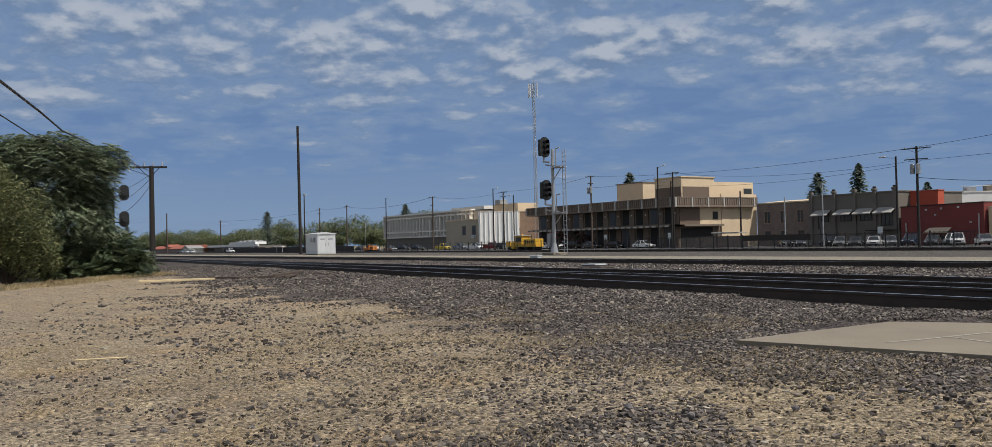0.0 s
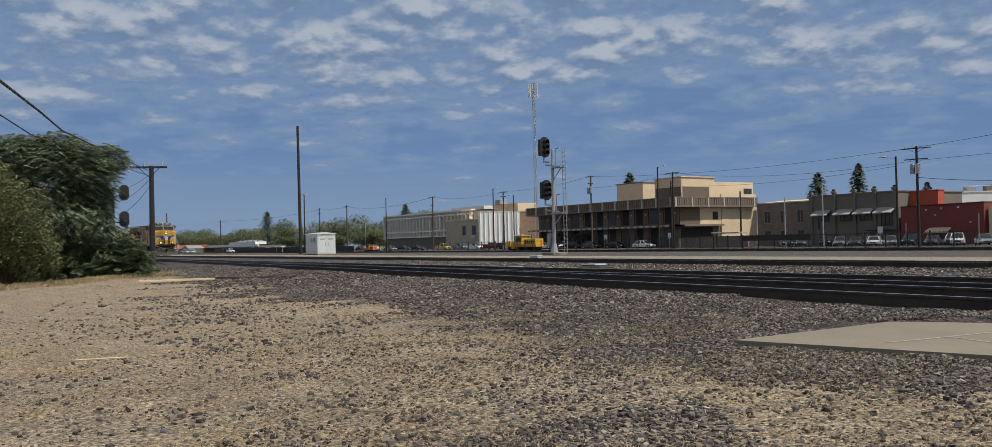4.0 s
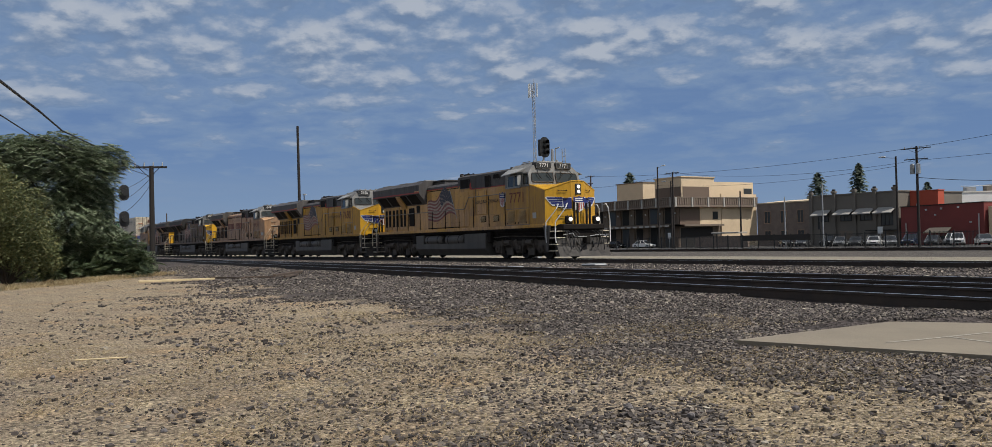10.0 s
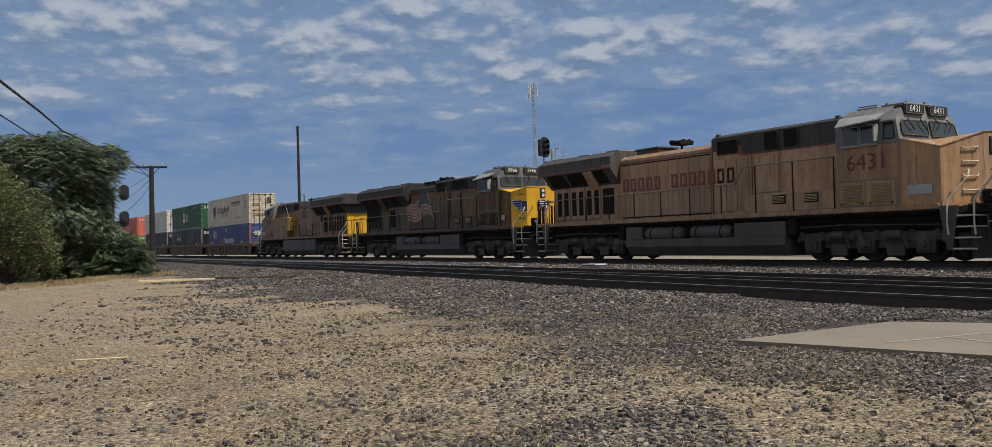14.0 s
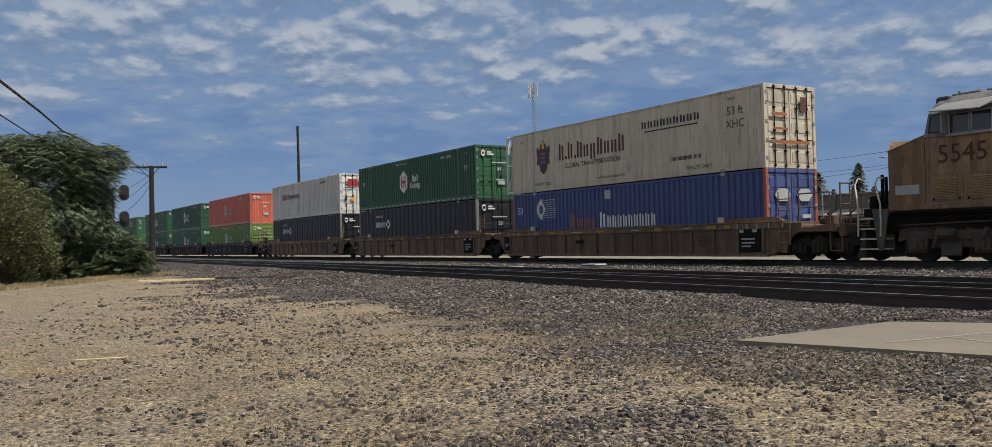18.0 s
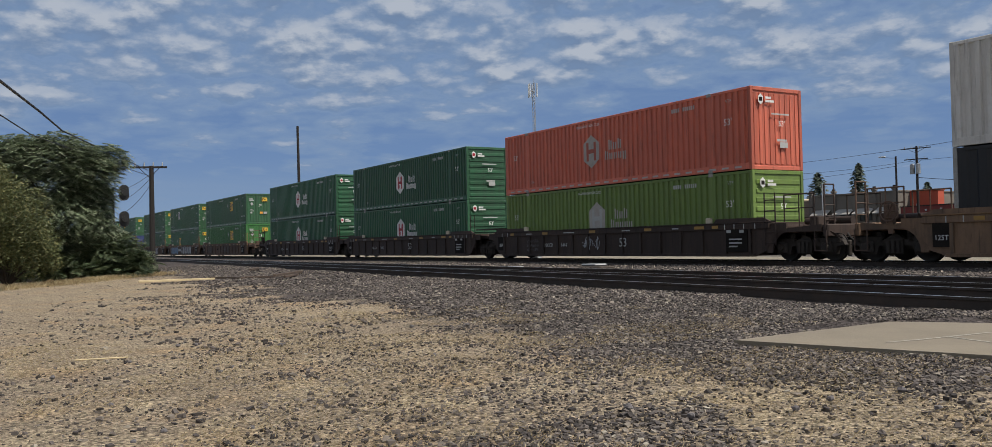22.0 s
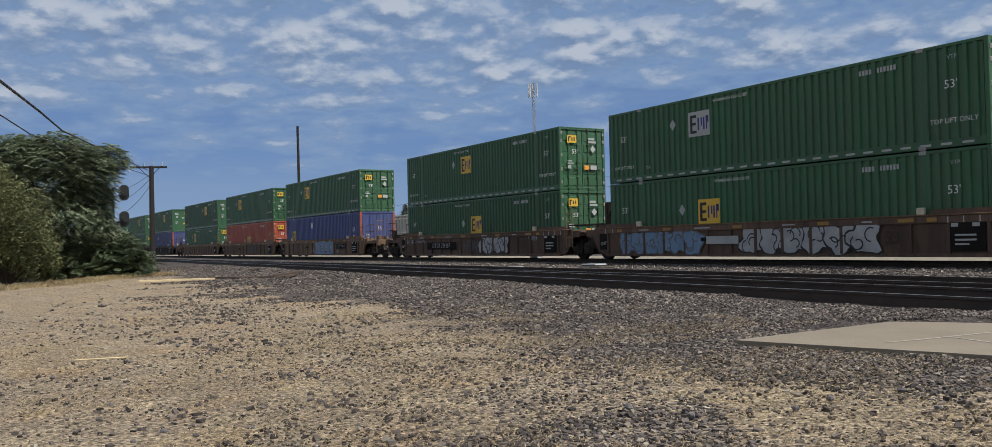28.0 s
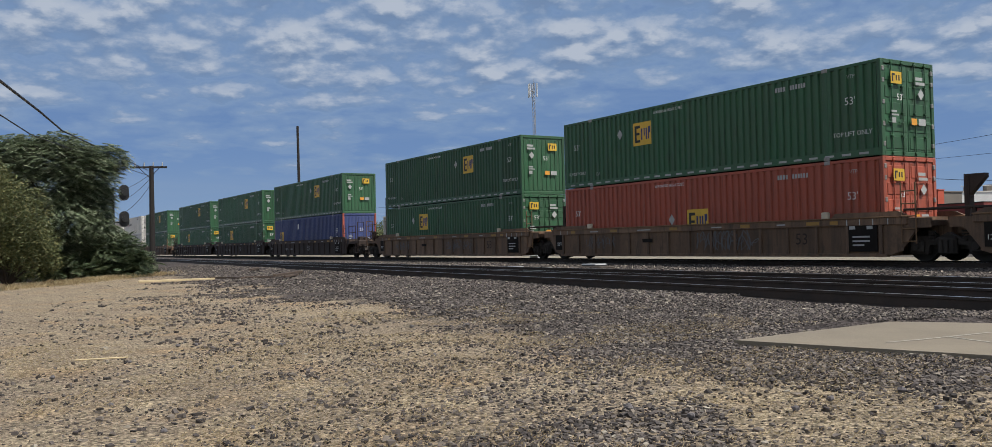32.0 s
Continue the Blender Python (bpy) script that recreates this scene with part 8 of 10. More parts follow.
tagged(part("overhead_cable", Shape().path([Vector((-9.0, -0.8, 3.05)), Vector((-13.5, 0.4, 3.34)), Vector((-20.0, 1.35, 3.85)), Vector((-27.7, 2.45, 4.42)), Vector((-40.0, 5.4, 5.05)), Vector((-54.1, 9.2, 5.6))], 0.022, 6), M_WIRE), "black cable slung over the thicket", "cable", "overhead cables")
tagged(part("overhead_cable", Shape().path([Vector((-16.0, 0.1, 3.6)), Vector((-22.8, 0.75, 4.12)), Vector((-28.0, 1.7, 4.3)), Vector((-40.0, 5.0, 4.8)), Vector((-54.1, 9.2, 5.3))], 0.016, 6), M_WIRE), "thin cable slung over the thicket", "cable", "overhead cables")


def signal_head(parent, x, y, z, face, big=True):
    """A three-light colour signal; face is the way its plate looks along x."""
    px, py, x, y = x, y, 0.0, 0.0
    h = part("signal_head", Shape().soft(x - face * 0.5, y - 0.24, z - 0.62, x, y + 0.24, z + 0.58, 0.05), M_SIGNAL, parent, "black three-light signal head")
    pts = []
    for k in range(9):
        a = math.pi * k / 8
        pts.append((y + 0.46 * math.cos(a), z + 0.33 + 0.4 * math.sin(a)))
    for k in range(9):
        a = math.pi + math.pi * k / 8
        pts.append((y + 0.46 * math.cos(a), z - 0.36 + 0.4 * math.sin(a)))
    part("background_plate", Shape().prism(pts, 0, x, x + face * 0.03), M_SIGNAL, h)
    for dz in (0.38, 0.0, -0.38):
        s = Shape()
        n = 12
        for k in range(n):
            a0, a1 = -0.6 + 4.34 * k / n, -0.6 + 4.34 * (k + 1) / n
            for ra, rb in ((0.16, 0.16),):
                p = [(x + face * 0.03, y + ra * math.cos(a0), z + dz + ra * math.sin(a0)), (x + face * 0.03, y + ra * math.cos(a1), z + dz + ra * math.sin(a1)),
                     (x + face * 0.36, y + rb * math.cos(a1), z + dz + rb * math.sin(a1) - 0.03), (x + face * 0.36, y + rb * math.cos(a0), z + dz + rb * math.sin(a0) - 0.03)]
                s.add(p, [(0, 1, 2, 3)])
        part("visor", s, M_SIGNAL, h)
        part("lens", Shape().tube((x + face * 0.03, y, z + dz), (x + face * 0.05, y, z + dz), 0.12, 0.12, 12), M_GLASS, h)
    h.matrix_basis = pose(px, py, 0, 0, 0, 6)
    x, y = px, py
    part("bracket", Shape().tube((x - face * 0.15, y, z - 0.62), (x - face * 0.15, y, z - 1.1), 0.07).path([(x - face * 0.15, y, z - 1.05), (x + 0.6, y, z - 1.15)], 0.06), M_STEEL, parent)


def signal_mast():
    root = thing("railway_signal", "tall steel railway signal mast with two black heads", "railway signal", at=pose(-52.1, 36.1, 0.05))
    part("foundation", Shape().soft(-0.7, -0.6, -0.2, 0.7, 0.6, 0.14, 0.03), M_PAD, root)
    part("mast", Shape().tube((0, 0, 0.1), (0, 0, 7.5), 0.14, 0.1, 12).tube((0, 0, 0.1), (0, 0, 0.8), 0.3, 0.15, 12), M_STEEL, root)
    signal_head(root, -0.95, 0, 7.75, 1)
    signal_head(root, -0.85, 0, 4.65, 1)
    s = Shape()
    for zz in (6.15, 2.9):
        s.path([(-0.9, 0, zz + 0.3), (1.35, 0, zz)], 0.05).path([(0, 0, zz - 0.9), (1.1, 0, zz)], 0.035)
        s.soft(0.1, -0.3, zz - 0.03, 1.3, 0.3, zz + 0.02, 0.01)
        s.path([(0.75, -0.25, zz), (0.75, -0.25, zz + 1.3), (1.25, -0.25, zz + 1.35)], 0.04)
    part("platform", s, M_STEEL, root)
    s = Shape()
    for x in (1.15, 1.5):
        s.tube((x, 0.05, 0.1), (x, 0.05, 7.4), 0.028)
    part("ladder_rail", s, M_STEEL, root)
    for k in range(22):
        part("rung", shared(("rung", "mast"), lambda: Shape().tube((1.15, 0.05, 0), (1.5, 0.05, 0), 0.02), M_STEEL), None, root, at=pose(0, 0, 0.45 + k * 0.32))
    part("relay_box", Shape().soft(-0.55, -0.25, 0.6, -0.2, 0.2, 1.5, 0.02), M_STEEL, root)


signal_mast()


def far_signal():
    root = thing("railway_signal", "black two-headed signal half hidden by leaves", "railway signal", at=pose(-63.5, 9.2, 0))
    part("mast", Shape().tube((0.0, -0.6, 0), (0.0, -0.6, 5.2), 0.09), M_SIGNAL, root)
    for zz in (4.85, 3.1):
        part("arm", Shape().tube((0, -0.6, zz - 0.2), (0, 0.1, zz - 0.2), 0.04), M_SIGNAL, root)
        pts = [(0.05 + 0.3 * math.cos(a), zz + (0.22 if math.sin(a) > 0 else -0.22) + 0.3 * math.sin(a)) for a in np.linspace(0, 2 * math.pi, 18, endpoint=False)]
        h = part("signal_head", Shape().prism([(float(a), float(b)) for a, b in pts], 0, -0.05, 0.35), M_SIGNAL, root)
        part("visor", Shape().tube((0.35, 0.05, zz), (0.6, 0.05, zz), 0.2, 0.2, 12), M_SIGNAL, h)


far_signal()


def relay_hut():
    root = thing("relay_hut", "white metal equipment hut on the gravel", "equipment hut", at=pose(-102.2, 35.0, 0.0))
    part("base", Shape().soft(-0.05, -0.05, -0.1, 4.05, 2.25, 0.12, 0.02), M_PAD, root)
    part("body", Shape().soft(0, 0, 0.1, 4.0, 2.2, 2.4, 0.03), M_HUT, root)
    part("roof", Shape().prism([(-0.1, 2.38), (2.3, 2.38), (2.3, 2.46), (1.1, 2.62), (-0.1, 2.46)], 0, -0.1, 4.1), M_HUT, root)
    for k in (0, 1):
        d = part("door", Shape().soft(4.0, 0.15 + k * 0.96, 0.2, 4.03, 1.08 + k * 0.96, 2.2, 0.01), M_HUT, root)
        part("handle", Shape().soft(4.03, 0.92 + k * 0.36, 1.05, 4.08, 0.97 + k * 0.36, 1.4, 0.01), M_STEEL, d)
        part("sign", Shape().soft(4.03, 0.3 + k * 0.96, 1.75, 4.036, 0.9 + k * 0.96, 1.9, 0.002), M_STEEL, d)
    part("air_conditioner", Shape().soft(2.6, -0.35, 1.5, 3.3, 0.0, 2.0, 0.03), M_STEEL, root, "grey wall air conditioner")


relay_hut()
street_lamp(-128.9, 44.0, 0.0, 8.7, 0.5, "black lamp post beside the hut")

# planks and sticks on the ground, switch machine between the rails
def ground_board(name, label, x0, y0, x1, y1, w, h, mat, lift=0.0):
    a, b = Vector((x0, y0, 0)), Vector((x1, y1, 0))
    z = ground_height((x0 + x1) / 2, (y0 + y1) / 2) + 0.03 + lift
    L = (b - a).length / 2
    ob = part(name, Shape().soft(-L, -w / 2, 0, L, w / 2, h, 0.008), mat, None)
    ob.matrix_basis = pose((x0 + x1) / 2, (y0 + y1) / 2, z, 0, 0, math.degrees(math.atan2(y1 - y0, x1 - x0)))
    return tagged(ob, label, "wood")


ground_board("plank", "long pale new plank lying on the dirt", -27.0, 4.3, -26.9, 6.4, 0.16, 0.06, M_WOODPALE)
ground_board("timber", "broken weathered timber on the dirt", -27.6, 6.45, -26.0, 7.0, 0.14, 0.05, M_WOODOLD)
ground_board("timber", "short dark timber on the dirt", -26.3, 7.1, -25.8, 7.9, 0.1, 0.05, M_WOODOLD)
ground_board("stick", "dark broken stick on the ballast", -24.6, 7.5, -27.6, 9.3, 0.09, 0.07, M_WOODOLD, 0.03)
ground_board("stick", "dark broken stick on the ballast", -24.0, 7.6, -25.6, 8.5, 0.07, 0.06, M_WOODOLD, 0.02)
ground_board("stick", "short dark stick on the ballast", -31.7, 8.8, -33.6, 9.6, 0.1, 0.08, M_WOODOLD, 0.02)
ground_board("splinter", "thin pale wood splinter on the dirt", -8.75, 0.85, -8.65, 1.28, 0.025, 0.012, M_WOODPALE)
_r = random.Random(4)
for k in range(26):
    x = _r.uniform(-9.5, -2.6)
    y = _r.uniform(0.1, 5.0)
    r = _r.uniform(0.035, 0.06)
    s = Shape()
    v, f = [], []
    for j in range(5):
        e = -1.2 + 2.4 * j / 4
        for i in range(7):
            q = r * _r.uniform(0.75, 1.15)
            v.append((q * math.cos(e) * math.cos(i * 0.898), q * math.cos(e) * math.sin(i * 0.898) * 0.8, q * math.sin(e) * 0.6))
    f = [(j * 7 + i, j * 7 + (i + 1) % 7, (j + 1) * 7 + (i + 1) % 7, (j + 1) * 7 + i) for j in range(4) for i in range(7)] + [tuple(range(7))[::-1], tuple(range(28, 35))]
    ob = part("rock", s.add(v, f), M_STONE, None)
    ob.location, ob.scale = (x, y, ground_height(x, y) + 0.012), (0.6, 0.6, 0.6)
    tagged(ob, "lone dark grey rock on the dirt", "rock", "rocks on the dirt")

sw = thing("switch_machine", "low dark switch machine with grey cover between the tracks", "switch machine", at=pose(-23.2, 17.6, 0.0))
part("housing", Shape().soft(-0.75, -0.3, 0, 0.75, 0.3, 0.17, 0.04), M_TRUCK, sw)
part("cover", Shape().soft(-0.35, -0.25, 0.17, 0.4, 0.25, 0.24, 0.03), M_STEEL, sw)
part("rod", Shape().tube((0.2, -0.3, 0.1), (0.2, -3.2, 0.2), 0.03), M_RAIL, sw)
sw = thing("junction_box", "small pale junction box in the ballast", "junction box", at=pose(-24.8, 15.6, 0.05))
part("housing", Shape().soft(-0.3, -0.12, 0, 0.3, 0.12, 0.12, 0.02), M_LAMPGREY, sw)
part("lid", Shape().soft(-0.32, -0.14, 0.12, 0.32, 0.14, 0.15, 0.01), M_STEEL, sw)
for x, y in ((-37.0, 14.2), (-40.5, 26.8)):
    j = thing("junction_box", "small white trackside box", "junction box", at=pose(x, y, 0.0))
    part("housing", Shape().soft(-0.4, -0.15, 0, 0.4, 0.15, 0.2, 0.02), M_LAMPGREY, j)
    part("lid", Shape().soft(-0.42, -0.17, 0.2, 0.42, 0.17, 0.24, 0.01), M_HUT, j)

# ---- the town beyond the tracks ----
M_CREAM = surface("cream_stucco", (0.66, 0.52, 0.35), 0.85, 0.0, (0.52, 0.40, 0.27), 0.5, 0.4, 8.0, 0.1)
M_TAUPE = surface("taupe_stucco", (0.19, 0.15, 0.115), 0.85, 0.0, (0.14, 0.11, 0.085), 0.5, 0.4, 8.0, 0.1)
M_BROWNW = surface("brown_panel", (0.15, 0.108, 0.08), 0.85, 0.0, (0.14, 0.10, 0.075), 0.5, 0.5, 8.0, 0.1)
# near-black for trim and doors; on the office bays it paints shade
M_DARKW = surface("dark_trim_and_shade", (0.014, 0.013, 0.012), 0.8, 0.0, (0.02, 0.018, 0.018), 0.5, 0.5, 8.0, 0.1)
M_GREYW = surface("grey_stucco", (0.17, 0.15, 0.125), 0.9, 0.0, (0.125, 0.11, 0.095), 0.6, 0.4, 8.0, 0.1)
M_BRICKW = surface("brown_brick_wall", (0.23, 0.175, 0.14), 0.9, 0.0, (0.15, 0.115, 0.095), 0.8, 1.2, 4.0, 0.2)
M_REDW = surface("oxblood_stucco", (0.20, 0.042, 0.036), 0.85, 0.0, (0.145, 0.034, 0.03), 0.6, 0.35, 8.0, 0.1)
M_ORANGEW = surface("orange_red_stucco", (0.45, 0.085, 0.045), 0.85, 0.0, (0.36, 0.07, 0.04), 0.5, 0.4, 8.0, 0.1)
M_WHITEW = surface("white_stucco", (0.82, 0.81, 0.78), 0.85, 0.0, (0.66, 0.64, 0.6), 0.6, 0.35, 8.0, 0.1, streaks=True)
M_OLIVEW = surface("olive_stucco", (0.42, 0.365, 0.275), 0.85, 0.0, (0.34, 0.295, 0.22), 0.5, 0.4, 8.0, 0.1)
M_FIN = surface("pale_concrete_fin", (0.76, 0.72, 0.65), 0.85, 0.0, (0.58, 0.55, 0.49), 0.6, 0.5, 8.0, 0.1)
M_TANW = surface("tan_brick", (0.40, 0.26, 0.17), 0.9, 0.0, (0.23, 0.15, 0.10), 0.6, 0.8, 8.0, 0.1)
M_ROOFGREY = surface("roof_membrane", (0.30, 0.29, 0.28), 0.9, bump=0.1)
M_ROOFRED = surface("red_tile_roof", (0.36, 0.11, 0.065), 0.85, 0.0, (0.26, 0.085, 0.05), 0.6, 0.5, 6.0, 0.2)
M_AWN = surface("pale_metal_awning", (0.42, 0.40, 0.36), 0.5, 0.0, (0.3, 0.28, 0.25), 0.5, 1.0)
M_WINDOW = glass_dark("window_glass", (0.010, 0.012, 0.014), 0.3)
M_SCREEN = surface("brown_mesh_screen", (0.04, 0.034, 0.03), 0.9)
M_FRAMEW = surface("window_frame", (0.25, 0.23, 0.2), 0.7, bump=0.0)


def wall_window(parent, x0, x1, z0, z1, y, frame_mat=None, mull=1):
    """A recessed window in a wall that faces the tracks."""
    w = part("window", Shape().box(x0, y - 0.03, z0, x1, y + 0.02, z1), M_WINDOW, parent)
    s = Shape().box(x0 - 0.08, y - 0.09, z1, x1 + 0.08, y + 0.02, z1 + 0.1).box(x0 - 0.08, y - 0.09, z0, x0, y + 0.02, z1).box(x1, y - 0.09, z0, x1 + 0.08, y + 0.02, z1)
    for k in range(mull):
        xm = x0 + (x1 - x0) * (k + 1) / (mull + 1)
        s.box(xm - 0.03, y - 0.06, z0, xm + 0.03, y - 0.02, z1)
    part("frame", s, frame_mat or M_FRAMEW, w)
    part("sill", Shape().box(x0 - 0.12, y - 0.16, z0 - 0.1, x1 + 0.12, y + 0.02, z0), frame_mat or M_FRAMEW, w)
    return w


def balcony_building():
    root = thing("office_building", "tan three-storey building with a slatted balcony around it", "building", at=pose(0, 0, 0))
    x0, x1, y0, y1 = -183.0, -132.6, 121.0, 142.0
    part("wall", Shape().box(x0, y0 + 1.2, LOT, x1 - 0.02, y1, 7.3), M_TAUPE, root)
    part("side_wall", Shape().box(x1 - 0.02, 133.4, LOT, x1 + 0.3, 143.6, 9.9).box(x1 - 0.02, 127.5, 3.7, x1 + 0.2, 133.4, 7.3), M_CREAM, root)
    part("side_wall", Shape().box(x1 - 0.02, y0 + 1.2, 3.7, x1 + 0.15, 127.5, 7.3), M_BROWNW, root)
    for lvl, za, zb in ((0, LOT, 3.2), (1, 3.9, 7.2)):
        for k in range(11):
            xa = x0 + 1.2 + k * 4.5
            # flat near-black panels paint the shade of bays under the balcony
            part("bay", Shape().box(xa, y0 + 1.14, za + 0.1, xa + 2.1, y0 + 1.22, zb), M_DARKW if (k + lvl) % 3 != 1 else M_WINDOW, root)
            part("pier", Shape().box(xa + 2.5, y0 + 0.9, za, xa + 4.1, y0 + 1.2, zb), M_TAUPE if k % 2 else M_BROWNW, root)
        if lvl:
            for k in range(11):
                part("wall_lamp", Shape().soft(x0 + 4.4 + k * 4.5, y0 + 0.75, 5.9, x0 + 4.7 + k * 4.5, y0 + 0.9, 6.2, 0.04), M_LAMPGREY, root)
    part("walkway_slab", Shape().box(x0 - 0.5, y0 - 1.6, 3.35, x1 + 1.4, y0 + 1.2, 3.72).box(x1, y0 - 1.6, 3.35, x1 + 1.4, 133.0, 3.72), M_TAUPE, root)
    for k in range(26):
        part("canopy_rib", shared(("canopy_rib", "b"), lambda: Shape().box(-0.55, -0.04, 0, 0.55, 0.04, 0.34), M_AWN), None, root, at=pose(x0 + 1 + k * 1.95, y0 - 1.64, 3.28))
    part("balcony_slab", Shape().box(x0 - 1.0, y0 - 1.7, 7.2, x1 + 1.7, y0 + 1.2, 7.55).box(x1, y0 + 1.2, 7.2, x1 + 1.7, 142.5, 7.55), M_TAUPE, root)
    # slatted parapet: front and side
    front = part("parapet", Shape().box(x0 - 1.0, y0 - 1.62, 7.55, x1 + 1.6, y0 - 1.5, 9.0).box(x1 + 1.5, y0 - 1.62, 7.55, x1 + 1.62, 142.5, 9.0), M_BROWNW, root, "dark brown slatted balcony parapet")
    part("cap", Shape().box(x0 - 1.1, y0 - 1.75, 9.0, x1 + 1.75, y0 - 1.4, 9.18).box(x1 + 1.4, y0 - 1.4, 9.0, x1 + 1.75, 142.6, 9.18), M_TAUPE, front)
    sl = shared(("slat", "parapet"), lambda: Shape().box(-0.12, -0.12, 7.6, 0.12, 0.0, 8.95), M_TAUPE)
    po = shared(("parapet_post", "parapet"), lambda: Shape().box(-0.2, -0.22, 7.2, 0.2, 0.0, 9.1), M_AWN)
    n = int((x1 - x0 + 2.6) / 0.62)
    for k in range(n):
        x = x0 - 0.9 + k * 0.62
        part("slat" if k % 7 else "parapet_post", sl if k % 7 else po, None, front, at=pose(x, y0 - 1.62, 0))
    for k in range(37):
        y = y0 - 1.3 + k * 0.62
        part("slat" if k % 7 else "parapet_post", sl if k % 7 else po, None, front, at=pose(x1 + 1.62, y, 0, 0, 0, 90))
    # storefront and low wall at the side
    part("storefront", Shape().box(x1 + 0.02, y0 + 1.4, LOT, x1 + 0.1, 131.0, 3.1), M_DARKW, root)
    part("garden_wall", Shape().box(x1 + 9.0, 117.6, LOT, x1 + 22.0, 118.0, 1.2), M_BRICKW, root)
    part("side_window", Shape().box(x1 + 0.2, 131.0, 4.7, x1 + 0.26, 132.4, 6.3), M_WINDOW, root)
    # roof blocks
    b = part("roof_block", Shape().box(-159.3, 128.0, 7.3, -150.3, 134.0, 13.4), M_CREAM, root)
    part("coping", Shape().box(-159.5, 127.8, 13.4, -150.1, 134.2, 13.6), M_TAUPE, b)
    b = part("roof_block", Shape().box(-141.8, 124.0, 7.3, -133.8, 133.0, 13.3), M_CREAM, root)
    part("coping", Shape().box(-142.0, 123.8, 13.3, -133.6, 133.2, 13.5), M_CREAM, b)
    part("panel", Shape().box(-141.5, 123.94, 9.0, -134.0, 124.0, 11.4).box(-133.8, 124.3, 9.0, -133.7, 131.5, 11.4), M_BROWNW, b)
    part("roof_block", Shape().box(-143.0, 133.0, 7.3, -133.8, 144.3, 12.5), M_CREAM, root)
    part("opening", Shape().box(-133.8, 141.5, 9.4, -133.72, 143.8, 11.2), M_WINDOW, root)


balcony_building()


def brick_building():
    root = thing("brick_building", "low brown brick building with plain windows", "building")
    part("wall", Shape().box(-121.5, 132.0, LOT, -104.0, 146.0, 7.2), M_BRICKW, root)
    part("coping", Shape().box(-121.7, 131.8, 7.2, -103.8, 146.2, 7.4), M_CREAM, root)
    for k in range(4):
        xa = -119.6 + k * 3.9
        wall_window(root, xa, xa + 1.35, 3.5, 5.7, 132.0, M_TANW)
        wall_window(root, xa, xa + 1.4, 0.3, 2.0, 132.0, M_TANW)
    part("downpipe", Shape().tube((-105.5, 131.9, LOT), (-105.5, 131.9, 6.9), 0.1), M_AWN, root)
    roof = thing("sloping_roof", "pale sloping roof between the buildings", "roof")
    part("slab", Shape().prism([(143.0, 7.0), (150.0, 7.0), (150.0, 8.5), (143.0, 7.9)], 0, -131.5, -109.0), M_CREAM, roof)


brick_building()


def awning_building():
    root = thing("awning_building", "dark grey two-storey building with metal awnings", "building")
    x0, x1, y = -103.4, -86.4, 125.0
    part("wall", Shape().box(x0, y, LOT, x1, 142.0, 7.55), M_GREYW, root)
    part("coping", Shape().box(x0 - 0.15, y - 0.2, 7.55, x1 + 0.15, 142.2, 7.75), M_GREYW, root)
    for k, x in enumerate((-102.8, -98.1, -94.2, -90.4, -86.8)):
        part("pilaster", Shape().box(x - 0.28, y - 0.35, LOT, x + 0.28, y + 0.0, 7.9), M_GREYW, root)
        cap = part("pilaster_cap", Shape().soft(x - 0.42, y - 0.5, 7.9, x + 0.42, y + 0.1, 8.3, 0.05), M_GREYW, root)
        part("finial", Shape().soft(x - 0.25, y - 0.35, 8.3, x + 0.25, y, 8.6, 0.05), M_DARKW, cap)
    for k, x in enumerate((-101.8, -97.3, -93.5, -89.7)):
        w = 2.9
        wall_window(root, x + 0.35, x + w - 0.55, 3.3 if k < 3 else 2.4, 4.75, y, M_DARKW, 2)
        part("awning", Shape().add([(x - 0.2, y - 0.04, 5.2), (x + w, y - 0.04, 5.2), (x + w + 0.1, y - 1.5, 4.35), (x - 0.3, y - 1.5, 4.35), (x - 0.2, y - 0.04, 5.1), (x + w, y - 0.04, 5.1), (x + w + 0.1, y - 1.5, 4.22), (x - 0.3, y - 1.5, 4.22)],
                                   [(0, 1, 2, 3), (4, 5, 6, 7), (3, 2, 6, 7), (0, 3, 7, 4), (1, 2, 6, 5)]), M_AWN, root, "pale slanted metal awning")
        part("shutter", Shape().box(x, y - 0.04, LOT + 0.2, x + w - 0.3, y, 1.6), M_TAUPE if k % 2 else M_GREYW, root)
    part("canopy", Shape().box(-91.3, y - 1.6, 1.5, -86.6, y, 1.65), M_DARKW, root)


awning_building()


